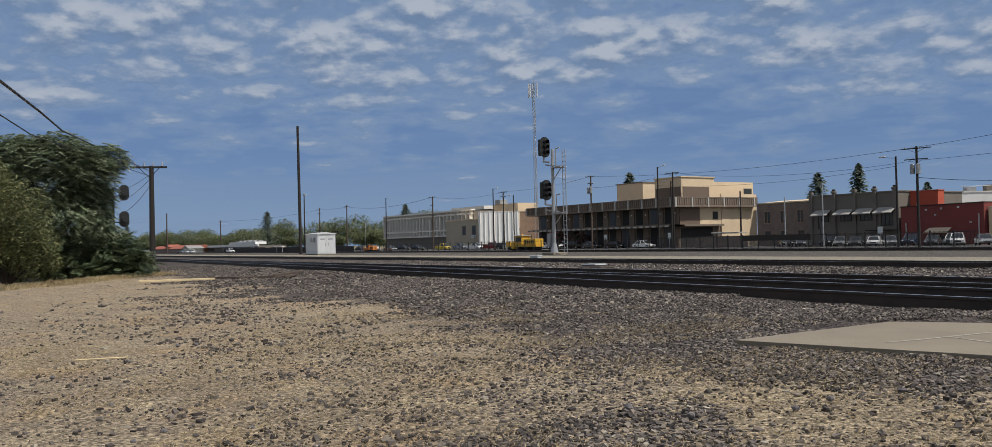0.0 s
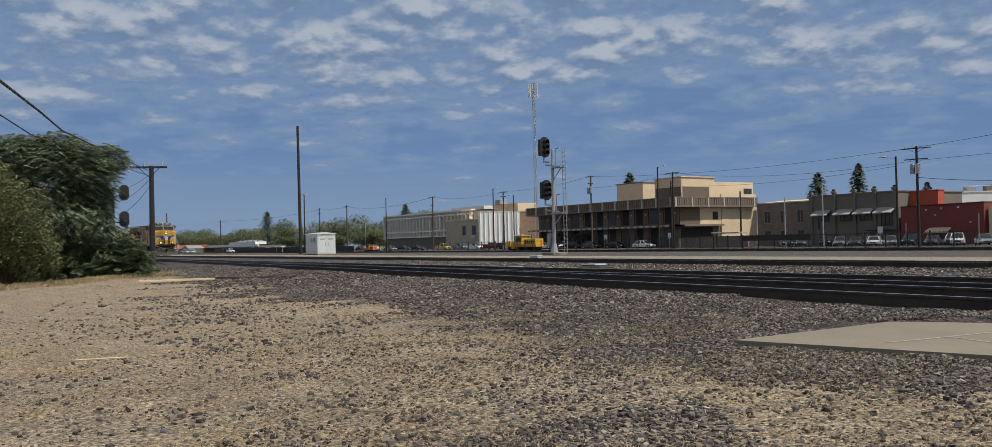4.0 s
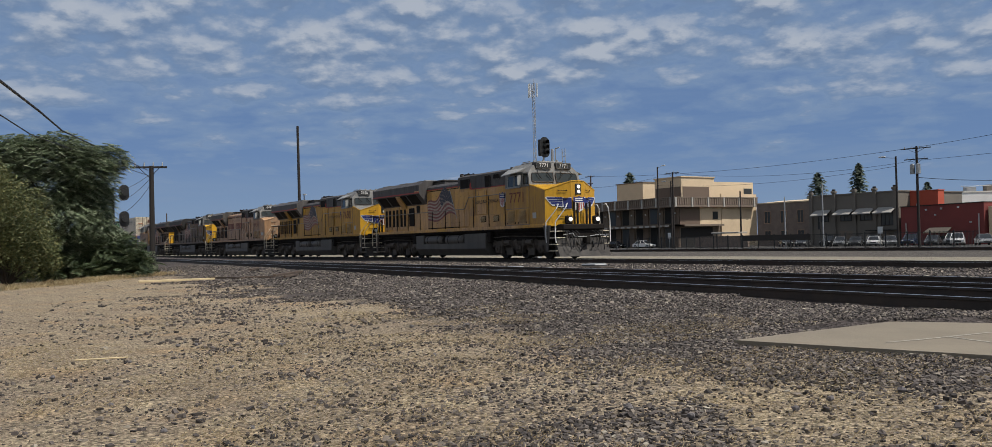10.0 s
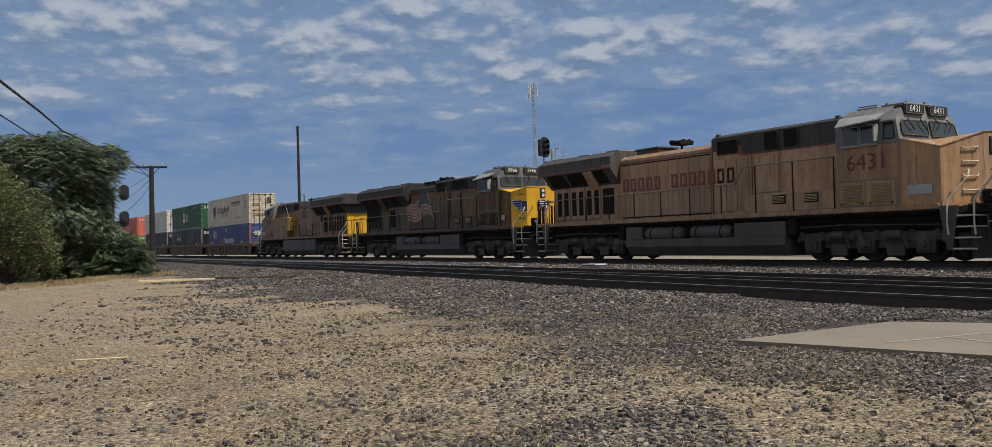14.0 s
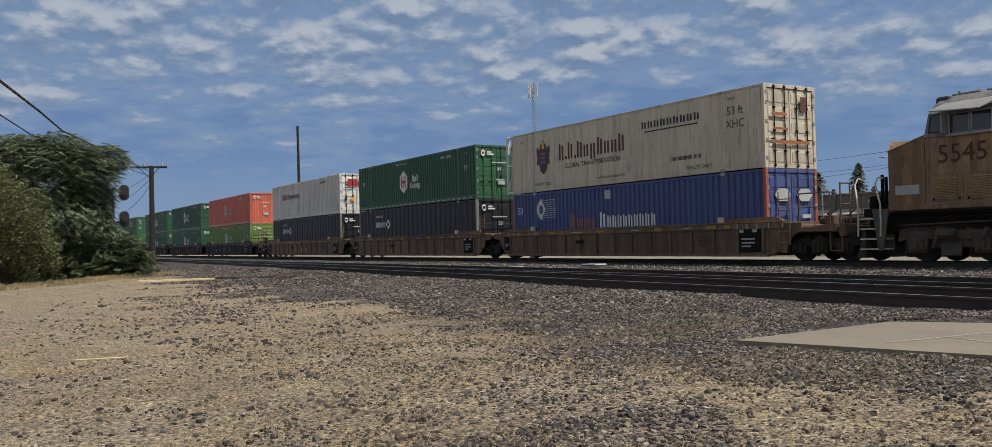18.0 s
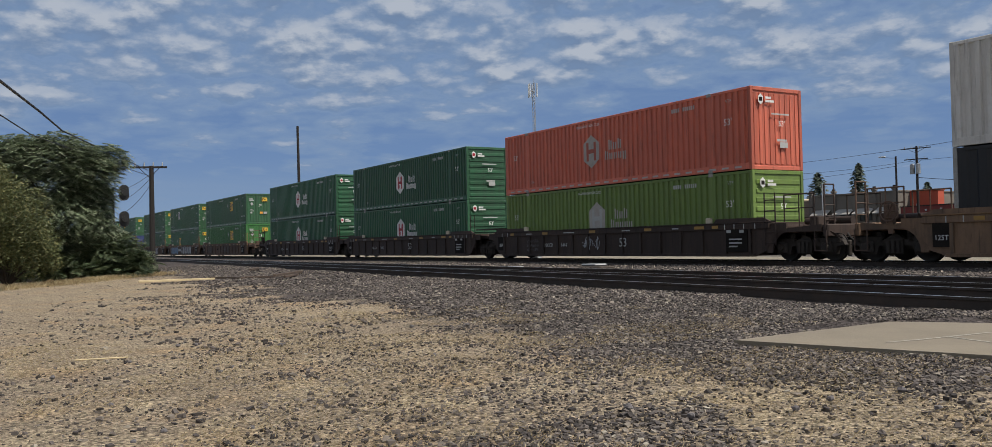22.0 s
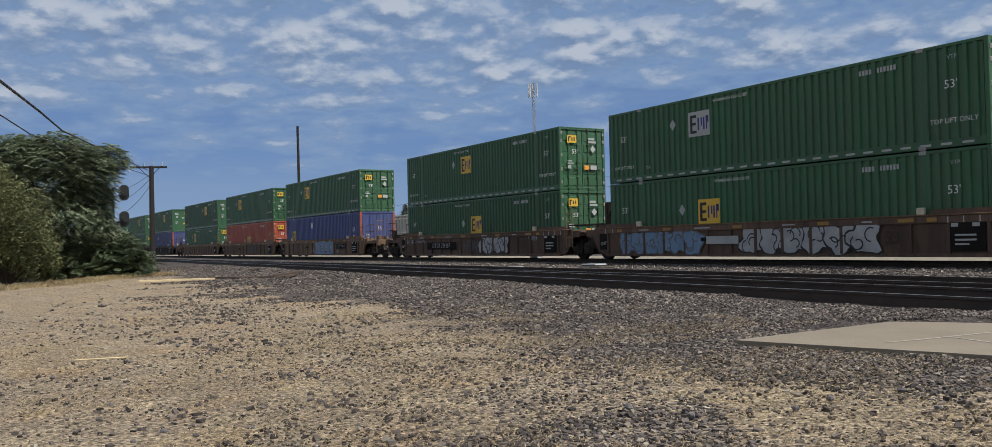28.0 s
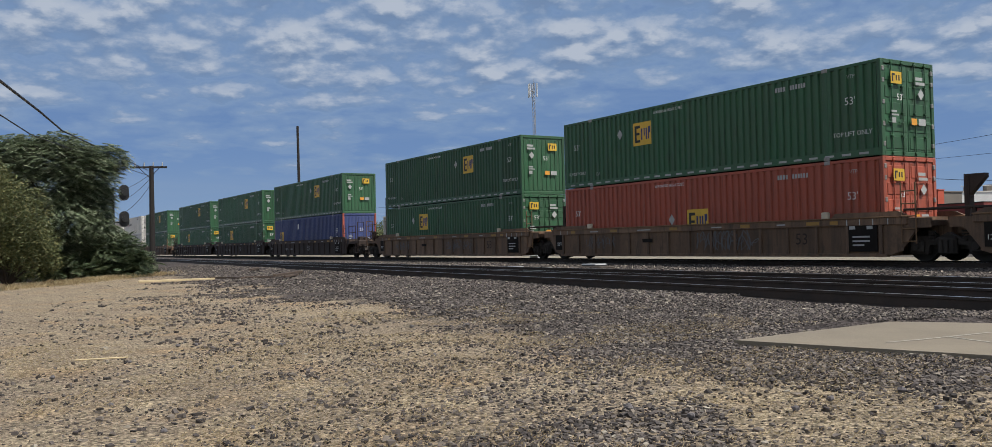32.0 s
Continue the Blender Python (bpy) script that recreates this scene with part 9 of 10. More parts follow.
def red_building():
    root = thing("red_building", "oxblood red low building with a sloping parapet", "building")
    x0, x1, y = -85.3, -72.3, 124.0
    part("wall", Shape().prism([(x0, LOT), (x1, LOT), (x1, 5.15), (x0, 5.0)], 1, y, 126.8), M_REDW, root)
    part("coping", Shape().prism([(x0 - 0.1, 5.0), (x1 + 0.1, 5.15), (x1 + 0.1, 5.28), (x0 - 0.1, 5.13)], 1, y - 0.12, 126.8), M_DARKW, root)
    part("awning", Shape().add([(-80.6, y - 0.02, 1.75), (-77.2, y - 0.02, 1.75), (-77.2, y - 1.2, 1.1), (-80.9, y - 1.2, 1.1), (-80.6, y - 0.02, 1.65), (-77.2, y - 0.02, 1.65), (-77.2, y - 1.2, 0.95), (-80.9, y - 1.2, 0.95)], [(0, 1, 2, 3), (4, 5, 6, 7), (3, 2, 6, 7), (0, 3, 7, 4), (1, 2, 6, 5)]), M_CREAM, root, "cream awning over the door")
    part("door", Shape().box(-80.2, y - 0.05, LOT, -77.8, y, 0.5), M_DARKW, root)
    for x, z in ((-81.0, 4.3), (-78.6, 4.4), (-76.0, 4.5), (-79.6, 3.5), (-74.2, 2.3)):
        part("wall_lamp", Shape().soft(x - 0.12, y - 0.3, z, x + 0.12, y, z + 0.25, 0.04), M_LAMPGREY, root)
    for x in (-84.4, -73.0):
        part("downpipe", Shape().tube((x, y - 0.12, LOT), (x, y - 0.12, 2.6 if x < -80 else 3.6), 0.09), M_AWN, root)
    o = thing("orange_building", "orange-red stucco block behind the red building", "building")
    part("wall", Shape().box(-88.0, 128.0, LOT, -81.7, 129.6, 7.5), M_ORANGEW, o)
    part("coping", Shape().box(-88.1, 127.9, 7.5, -81.6, 129.7, 7.62), M_ORANGEW, o)
    part("wall_lamp", Shape().soft(-85.2, 127.7, 4.9, -84.8, 128.0, 5.6, 0.05), M_LAMPGREY, o)
    w = thing("white_building", "long white stucco building with rooftop vents", "building")
    w.matrix_basis = pose(-88.0, 143.1, 0, 0, 0, math.degrees(math.atan2(0.8, 0.6)))
    part("wall", Shape().box(0.0, 0.0, LOT, 36.0, 12.0, 7.6), M_WHITEW, w)
    part("coping", Shape().box(-0.1, -0.1, 7.6, 36.1, 12.1, 7.8), M_FIN, w)
    for k in range(9):
        x = 2.0 + k * 3.2
        part("roof_vent", Shape().soft(x, 1.0, 7.8, x + 1.6, 2.4, 8.6 + 0.3 * (k % 3), 0.05), M_GREYW if k % 2 else M_STEEL, w)
    part("roof_rail", Shape().path([(1.0, 0.6, 8.7), (30.0, 0.6, 8.7)], 0.05), M_STEEL, w)
    e = thing("beige_building", "beige stucco building end", "building")
    part("wall", Shape().box(-72.0, 124.6, LOT, -58.0, 134.0, 4.6), M_CREAM, e)
    part("door", Shape().box(-70.9, 124.52, LOT, -69.0, 124.6, 3.4), M_GREYW, e)


red_building()


def fin_building():
    root = thing("fin_building", "pale modern building with vertical concrete fins", "building")
    x0, x1, y = -304.0, -238.0, 135.0
    part("wall", Shape().box(x0, y, LOT, x1, 152.0, 11.0), M_GREYW, root)
    part("glazing", Shape().box(x0 + 0.3, y - 0.1, 3.6, x1 - 0.3, y, 10.6), M_WINDOW, root)
    for z in (3.2, 5.0, 9.9):
        part("band", Shape().box(x0, y - 0.9, z, x1, y - 0.05, z + 0.45), M_FIN, root)
    part("roof_edge", Shape().box(x0 - 0.3, y - 1.2, 11.0, x1 + 0.3, y + 0.5, 11.5), M_FIN, root)
    fin = shared(("fin", "b"), lambda: Shape().box(-0.2, -1.15, 3.2, 0.2, -0.06, 11.0), M_FIN)
    for k in range(27):
        part("fin", fin, None, root, at=pose(x0 + 0.4 + k * 2.5, y, 0))
    part("penthouse", Shape().box(-262.0, 140.0, 11.5, -240.0, 148.0, 12.6), M_FIN, root)
    o = thing("olive_building", "olive stucco building with two small windows", "building")
    part("wall", Shape().box(-243.0, 128.0, LOT, -219.5, 136.0, 7.7), M_OLIVEW, o)
    part("coping", Shape().box(-243.2, 127.8, 7.7, -219.3, 136.2, 8.0), M_CREAM, o)
    for x in (-232.5, -226.5):
        wall_window(o, x, x + 2.0, 3.4, 6.0, 128.0)
    part("air_conditioner", Shape().soft(-226.0, 127.2, 2.4, -224.4, 127.95, 3.3, 0.05), M_LAMPGREY, o)
    turn = math.degrees(math.atan2(9.9, 6.1))
    w = thing("ribbed_building", "white ribbed metal-clad building", "building", at=pose(-219.4, 126.0, 0, 0, 0, turn))
    part("wall", Shape().box(0.0, 0.0, LOT, 11.6, 9.0, 9.7), M_WHITEW, w)
    rib = shared(("clad_rib", "w"), lambda: Shape().prism([(-0.16, 0.0), (0.16, 0.0), (0.07, -0.3), (-0.07, -0.3)], 2, 0.7, 9.65), M_WHITEW)
    for k in range(9):
        part("clad_rib", rib, None, w, at=pose(0.5 + k * 1.32, 0.0, 0))
    part("plinth", Shape().box(0.0, -0.1, LOT, 11.6, 0.0, 0.7), M_TAUPE, w)
    part("coping", Shape().box(-0.1, -0.12, 9.7, 11.7, 9.1, 9.85), M_FIN, w)
    c = thing("roof_plant", "cream rooftop plant room", "plant room")
    part("wall", Shape().box(-236.0, 141.0, LOT, -222.0, 148.0, 12.6), M_CREAM, c)
    part("duct", Shape().soft(-234.0, 140.3, 12.6, -231.0, 143.0, 14.0, 0.1), M_STEEL, c)
    t = thing("tan_building", "plain tan brick building", "building", at=pose(-213.2, 136.0, 0, 0, 0, turn - 8.0))
    part("wall", Shape().box(0.02, 0.3, LOT, 12.5, 9.0, 9.6), M_TANW, t)
    part("coping", Shape().box(-0.1, 0.2, 9.6, 12.6, 9.1, 9.8), M_CREAM, t)
    part("end_strip", Shape().box(9.6, 0.24, LOT, 12.4, 0.3, 9.4), M_CREAM, t)


fin_building()


def far_left():
    r = thing("red_roofed_building", "long low building with red tile roof", "building")
    part("wall", Shape().box(-570.0, 100.0, LOT, -470.0, 110.0, 1.5), M_TANW, r)
    part("roof", Shape().prism([(98.5, 1.4), (111.5, 1.4), (107.0, 3.2), (103.0, 3.2)], 0, -573.0, -467.0), M_ROOFRED, r)
    part("roof_gable", Shape().prism([(-535, 2.4), (-521, 2.4), (-528, 3.9)], 1, 99.0, 106.0), M_ROOFRED, r)
    for k in range(9):
        wall_window(r, -566 + k * 10.4, -561 + k * 10.4, -0.2, 1.0, 100.0)
    w = thing("white_shop", "low white commercial building with flat roof", "building")
    part("wall", Shape().box(-466.0, 108.0, LOT, -376.0, 120.0, 2.0), M_GREYW, w)
    part("fascia", Shape().box(-467.0, 107.3, 1.6, -375.0, 108.0, 2.6), M_WHITEW, w)
    part("raised_front", Shape().box(-421.0, 107.2, 2.6, -378.0, 112.0, 3.7), M_WHITEW, w)
    for k in range(7):
        wall_window(w, -462 + k * 12.0, -453 + k * 12.0, -0.3, 1.5, 108.0)
    for k in range(5):
        part("roof_unit", Shape().soft(-414 + k * 8.0, 109.0, 3.7, -411 + k * 8.0, 111.0, 4.3, 0.1), M_STEEL, w)
    g = thing("gable_house", "small white gabled house", "house")
    part("wall", Shape().box(-468.0, 96.0, LOT, -455.0, 103.0, 1.5), M_FIN, g)
    part("roof", Shape().prism([(-469.5, 1.4), (-453.5, 1.4), (-461.5, 2.9)], 1, 95.6, 103.4), M_ROOFGREY, g)
    # dark screened fence along the yard
    f = thing("yard_fence", "long dark screened fence beside the yard", "fence")
    for k in range(22):
        xa = -398.0 + k * 6.9
        part("fence_panel", shared(("fence_panel", "yard", k % 3), lambda k=k: Shape().box(0, -0.03, 0.1, 6.8, 0.03, 1.7 + 0.12 * (k % 3)), M_SCREEN), None, f, at=pose(xa, 99.0, LOT))
    v = thing("yard_canopy", "small pale flat canopy in the yard", "canopy")
    part("roof", Shape().soft(-318.0, 97.0, 1.0, -310.0, 98.4, 1.25, 0.05), M_WHITEW, v)
    for x in (-317.5, -310.5):
        part("post", Shape().box(x - 0.12, 97.6, LOT, x + 0.12, 97.85, 1.0), M_STEEL, v)


far_left()


# ---- street furniture ----
for x, y, top, arm in ((-127.2, 112.0, 14.5, 1.6), (-73.4, 106.0, 11.2, -2.2), (-184.2, 110.0, 14.0, 1.8), (-175.0, 110.0, 11.9, -1.8), (-225.0, 100.0, 13.8, 2.2), (-106.7, 112.0, 8.7, 0.0), (-369.8, 140.0, 13.0, -3.5), (-121.4, 110.0, 11.4, -2.0)):
    street_lamp(x, y, LOT, top, arm, "tall dark wooden street lamp", None, 0.17)
for x, y, top in ((-88.5, 110.0, 8.6), (-93.9, 108.0, 7.0), (-335.7, 140.0, 10.6), (-355.8, 100.0, 9.5)):
    street_lamp(x, y, LOT, top, 0.0, "slim pale metal post", M_STEEL, 0.12)
utility_pole(-70.4, 106.0, LOT, 12.25, 0.2, ((0.3, 1.9), (1.7, 1.5)), "tall utility pole with two crossarms and transformers", 0.2, True)
utility_pole(-123.1, 112.0, LOT, 13.2, 0.18, ((0.2, 1.9),), "dark utility pole with one crossarm", 0.0)
utility_pole(-142.6, 108.0, LOT, 13.95, 0.2, ((0.2, 1.5), (1.6, 0.8)), "weathered brown utility pole with crossarms", 0.1, True, mat=M_POLEGREY)
utility_pole(-216.4, 110.0, LOT, 13.9, 0.22, ((0.2, 2.0), (2.4, 1.2)), "weathered utility pole with crossarms", 0.0, mat=M_POLEGREY)
utility_pole(-179.5, 110.0, LOT, 13.0, 0.2, ((0.2, 1.9), (1.2, 1.3)), "dark utility pole with crossarms", 0.0)
utility_pole(-389.1, 140.0, LOT, 18.6, 0.3, ((0.6, 3.2), (2.6, 3.0)), "far utility pole with two crossarms", 0.0, mat=M_POLEGREY)
utility_pole(-355.7, 140.0, LOT, 18.2, 0.3, ((0.6, 3.4),), "far utility pole with wide crossarm", 0.0, mat=M_POLEGREY)
utility_pole(-489.1, 120.0, LOT, 16.2, 0.35, ((0.5, 3.4), (2.0, 2.4)), "far utility pole among the trees", 0.0, mat=M_POLEGREY)
utility_pole(-318.1, 60.0, LOT, 13.4, 0.25, (), "bare grey pole by the yard", 0.0, mat=M_POLEGREY)
cable((-70.4, 106, 12.1), (-30.0, 100, 14.5), 0.4, 0.025)
cable((-70.4, 106, 12.1), (-142.6, 108, 13.8), 1.0, 0.025)
cable((-70.4, 106, 10.4), (-30.0, 102, 11.2), 0.4, 0.021)
cable((-73.4, 106, 9.9), (-127.2, 112, 11.0), 1.0, 0.021)
cable((-70.4, 106, 8.2), (-30.0, 101, 8.5), 1.6, 0.035)
cable((-142.6, 108, 13.8), (-179.5, 110, 13.0), 0.6, 0.021)
cable((-123.1, 112, 13.0), (-70.4, 106, 10.4), 1.2, 0.021)
cable((-179.5, 110, 12.9), (-216.4, 110, 13.7), 0.9, 0.021)
cable((-216.4, 110, 13.7), (-355.7, 140, 17.5), 1.6, 0.042)
cable((-355.7, 140, 17.4), (-389.1, 140, 18.0), 0.4, 0.042)
cable((-389.1, 140, 17.6), (-489.1, 120, 15.8), 1.2, 0.042)
cable((-142.6, 108, 11.5), (-127.2, 112, 12.6), 0.4, 0.021)


def mast_tower():
    root = thing("cell_tower", "slender steel lattice mast with antenna panels", "antenna mast", at=pose(-210.6, 140.0, LOT))
    h = 47.0
    legs = [(0.5 * math.cos(a), 0.5 * math.sin(a)) for a in (0.3, 2.394, 4.489)]
    for x, y in legs:
        part("leg", Shape().tube((x, y, 0), (x * 0.8, y * 0.8, h), 0.09, 0.07, 6), M_STEEL, root)
    s = Shape()
    for k in range(40):
        z0, z1 = 1.15 * k, 1.15 * (k + 1)
        for i in range(3):
            a, b = legs[i], legs[(i + 1) % 3]
            s.tube((a[0], a[1], z0), (b[0] * 0.95, b[1] * 0.95, z1), 0.035, 0.035, 4)
    part("lattice", s, M_STEEL, root)
    for i, (x, y) in enumerate(((1.4, 0.2), (-1.4, 0.4), (0.2, -1.4), (-0.9, -1.1))):
        part("antenna_panel", Shape().soft(x - 0.16, y - 0.16, h - 4.2, x + 0.16, y + 0.16, h - 0.2, 0.05), M_LAMPGREY, root)
        part("antenna_bracket", Shape().tube((0, 0, h - 2.4), (x, y, h - 2.4), 0.05), M_STEEL, root)
    part("whip", Shape().tube((0, 0, h - 1), (0, 0, h + 1.2), 0.05), M_STEEL, root)


mast_tower()


# ---- cars and machines ----
def car_paint(name, c, metal=0.3):
    m = surface(name, c, 0.25, metal, tuple(v * 0.75 for v in c), 0.4, 1.0, 20.0, 0.0)
    return m


CARS = {"white": car_paint("white_car_paint", (0.72, 0.72, 0.71), 0.0), "silver": car_paint("silver_car_paint", (0.36, 0.37, 0.38), 0.6), "grey": car_paint("grey_car_paint", (0.12, 0.125, 0.13), 0.5),
        "black": car_paint("black_car_paint", (0.018, 0.018, 0.02), 0.3), "red": car_paint("red_car_paint", (0.16, 0.012, 0.018), 0.2), "yellow": car_paint("yellow_car_paint", (0.55, 0.40, 0.05), 0.0), "blue": car_paint("blue_car_paint", (0.03, 0.05, 0.1), 0.4)}
M_TYRE = surface("tyre_rubber", (0.018, 0.018, 0.018), 0.9, bump=0.1)
M_RIM = surface("wheel_rim", (0.4, 0.4, 0.41), 0.35, 0.8, bump=0.0)


def car(kind, colour, x, y, turn):
    paint = CARS[colour]
    names = {"sedan": "parked %s sedan in the lot", "suv": "parked %s estate car in the lot", "pickup": "parked %s pickup truck in the lot"}
    root = thing({"sedan": "car", "suv": "car", "pickup": "pickup_truck"}[kind], names[kind] % colour, "car", at=pose(x, y, LOT, 0, 0, turn), group="cars parked along the street")
    L = 2.3 if kind != "pickup" else 2.75
    hood = {"sedan": 0.92, "suv": 1.02, "pickup": 1.08}[kind]
    low = 0.3
    side = [(-L, low + 0.12), (-L + 0.1, hood - 0.12), (-L + 0.35, hood), (L - 1.1, hood - 0.02), (L - 0.2, hood - 0.16), (L, hood - 0.38), (L, low + 0.1), (L - 0.2, low), (-L + 0.2, low)]

    def mould():
        s = Shape()
        n = len(side)
        v = []
        for yy, k in ((-0.88, 0.97), (-0.8, 1.0), (0.8, 1.0), (0.88, 0.97)):
            zf = 1.0 if abs(yy) < 0.85 else 0.95
            v += [(a * k, yy, b * zf) for a, b in side]
        f = []
        for r in range(3):
            for i in range(n):
                f.append((r * n + i, r * n + (i + 1) % n, (r + 1) * n + (i + 1) % n, (r + 1) * n + i))
        f += [tuple(range(n))[::-1], tuple(range(3 * n, 4 * n))]
        return s.add(v, f)
    part("body", shared(("body", kind, colour), mould, paint), None, root)
    cab = {"sedan": [(-1.75, 0.9), (-1.1, 1.42), (0.25, 1.46), (1.15, 0.92)], "suv": [(-2.1, 0.98), (-1.85, 1.62), (0.2, 1.68), (1.2, 1.0)], "pickup": [(-0.6, 1.05), (-0.5, 1.75), (0.75, 1.78), (1.5, 1.06)]}[kind]

    def house(inset, grow):
        s = Shape()
        v = [(a, yy * (0.8 if b < 1.2 else 0.62), b + grow) for yy in (-1, 1) for a, b in cab]
        return s.add(v, [(0, 1, 5, 4), (1, 2, 6, 5), (2, 3, 7, 6), (3, 2, 1, 0), (4, 5, 6, 7), (0, 4, 7, 3)])
    part("windows", shared(("windows", kind), lambda: house(0, 0), M_WINDOW), None, root, "dark glass")
    top = [c for c in cab if c[1] > 1.2]
    part("roof", shared(("roof", kind, colour), lambda: Shape().soft(top[0][0] - 0.05, -0.64, top[0][1] - 0.02, top[1][0] + 0.05, 0.64, top[1][1] + 0.05, 0.04), paint), None, root)

    def pillars():
        s = Shape()
        for sy in (-1, 1):
            for (a, b), (c, d) in ((cab[0], cab[1]), (cab[3], cab[2])):
                s.tube((a, sy * 0.8, b), (c, sy * 0.63, d), 0.05, 0.05, 5)
            s.tube((-0.25, sy * 0.8, 0.95), (-0.25, sy * 0.64, top[0][1]), 0.04, 0.04, 5)
        return s
    part("pillar", shared(("pillar", kind, colour), pillars, paint), None, root)
    if kind == "pickup":
        part("bed", shared(("bed", colour), lambda: Shape().box(-2.6, -0.82, 1.05, -0.7, -0.74, 1.2).box(-2.6, 0.74, 1.05, -0.7, 0.82, 1.2).box(-2.68, -0.82, 1.05, -2.6, 0.82, 1.2), paint), None, root)
    for wx in (-L + 0.85, L - 0.85):
        for sy in (-1, 1):
            w = part("wheel", shared(("tyre", sy), lambda sy=sy: Shape().tube((0, sy * 0.7, 0.33), (0, sy * 0.9, 0.33), 0.33, 0.33, 16), M_TYRE), None, root, at=pose(wx, 0, 0))
            part("rim", shared(("rim", sy), lambda sy=sy: Shape().tube((0, sy * 0.88, 0.33), (0, sy * 0.915, 0.33), 0.2, 0.18, 12), M_RIM), None, w)
    for sy in (-1, 1):
        part("headlight", shared(("headlight", kind, sy), lambda sy=sy: Shape().soft(L - 0.14, sy * 0.5, hood - 0.36, L + 0.01, sy * 0.84, hood - 0.22, 0.03), M_LAMPDIM), None, root)
        part("tail_light", shared(("tail_light", kind, sy), lambda sy=sy: Shape().soft(-L - 0.01, sy * 0.55, hood - 0.3, -L + 0.14, sy * 0.84, hood - 0.14, 0.03), M_RED), None, root)
    part("grille", shared(("grille", kind), lambda: Shape().soft(L - 0.05, -0.45, low + 0.12, L + 0.015, 0.45, hood - 0.3, 0.02), M_INK), None, root)
    return root


for kind, colour, x, y, turn in (
        ("pickup", "yellow", -222.3, 116.0, 10), ("sedan", "silver", -228.0, 118.5, 0), ("pickup", "silver", -214.0, 117.0, 5), ("suv", "silver", -208.0, 119.0, 0), ("pickup", "white", -205.0, 116.5, 8), ("pickup", "red", -197.8, 117.5, 12), ("suv", "black", -192.3, 118.0, 30), ("pickup", "white", -187.2, 117.0, 10),
        ("sedan", "white", -172.4, 117.0, 8), ("suv", "white", -165.8, 118.0, -60), ("suv", "black", -161.5, 117.0, 15), ("sedan", "grey", -155.0, 117.0, 10), ("sedan", "black", -146.6, 117.0, 8), ("sedan", "white", -137.3, 116.8, 12),
        ("suv", "black", -103.0, 118.5, -40), ("sedan", "grey", -98.6, 117.5, -62), ("suv", "black", -95.0, 119.5, -70), ("sedan", "silver", -91.4, 117.5, -58), ("sedan", "grey", -88.4, 117.3, -60), ("suv", "black", -86.6, 119.0, -70), ("sedan", "white", -85.0, 117.0, -60), ("sedan", "silver", -82.2, 116.8, -48), ("suv", "blue", -80.0, 118.5, -70), ("sedan", "grey", -75.6, 117.0, -66), ("suv", "silver", -74.0, 119.2, -70), ("suv", "white", -71.9, 116.8, -60), ("sedan", "silver", -68.2, 116.8, -50), ("sedan", "grey", -65.5, 118.0, -60),
        ("pickup", "white", -262.0, 112.0, 5), ("sedan", "grey", -252.0, 113.0, 5), ("suv", "black", -244.0, 114.0, 5), ("sedan", "black", -236.0, 115.0, 5), ("pickup", "white", -300.0, 108.0, 5), ("suv", "grey", -318.0, 106.0, 5), ("pickup", "white", -360.0, 92.0, 5), ("suv", "white", -420.0, 90.0, 5), ("sedan", "white", -272.0, 104.0, 5), ("suv", "black", -280.0, 105.0, 5), ("pickup", "grey", -290.0, 103.0, 5), ("suv", "white", -310.0, 101.0, 0), ("sedan", "black", -268.0, 110.0, 5), ("suv", "grey", -256.0, 109.0, 5), ("sedan", "silver", -240.0, 108.0, 5), ("suv", "black", -231.0, 112.0, 5), ("sedan", "white", -440.0, 92.0, 5), ("sedan", "silver", -455.0, 93.0, 5)):
    car(kind, colour, x, y, turn)

M_MACHINE = surface("machine_yellow", (0.62, 0.36, 0.03), 0.5, 0.0, (0.4, 0.22, 0.04), 0.5, 1.2)


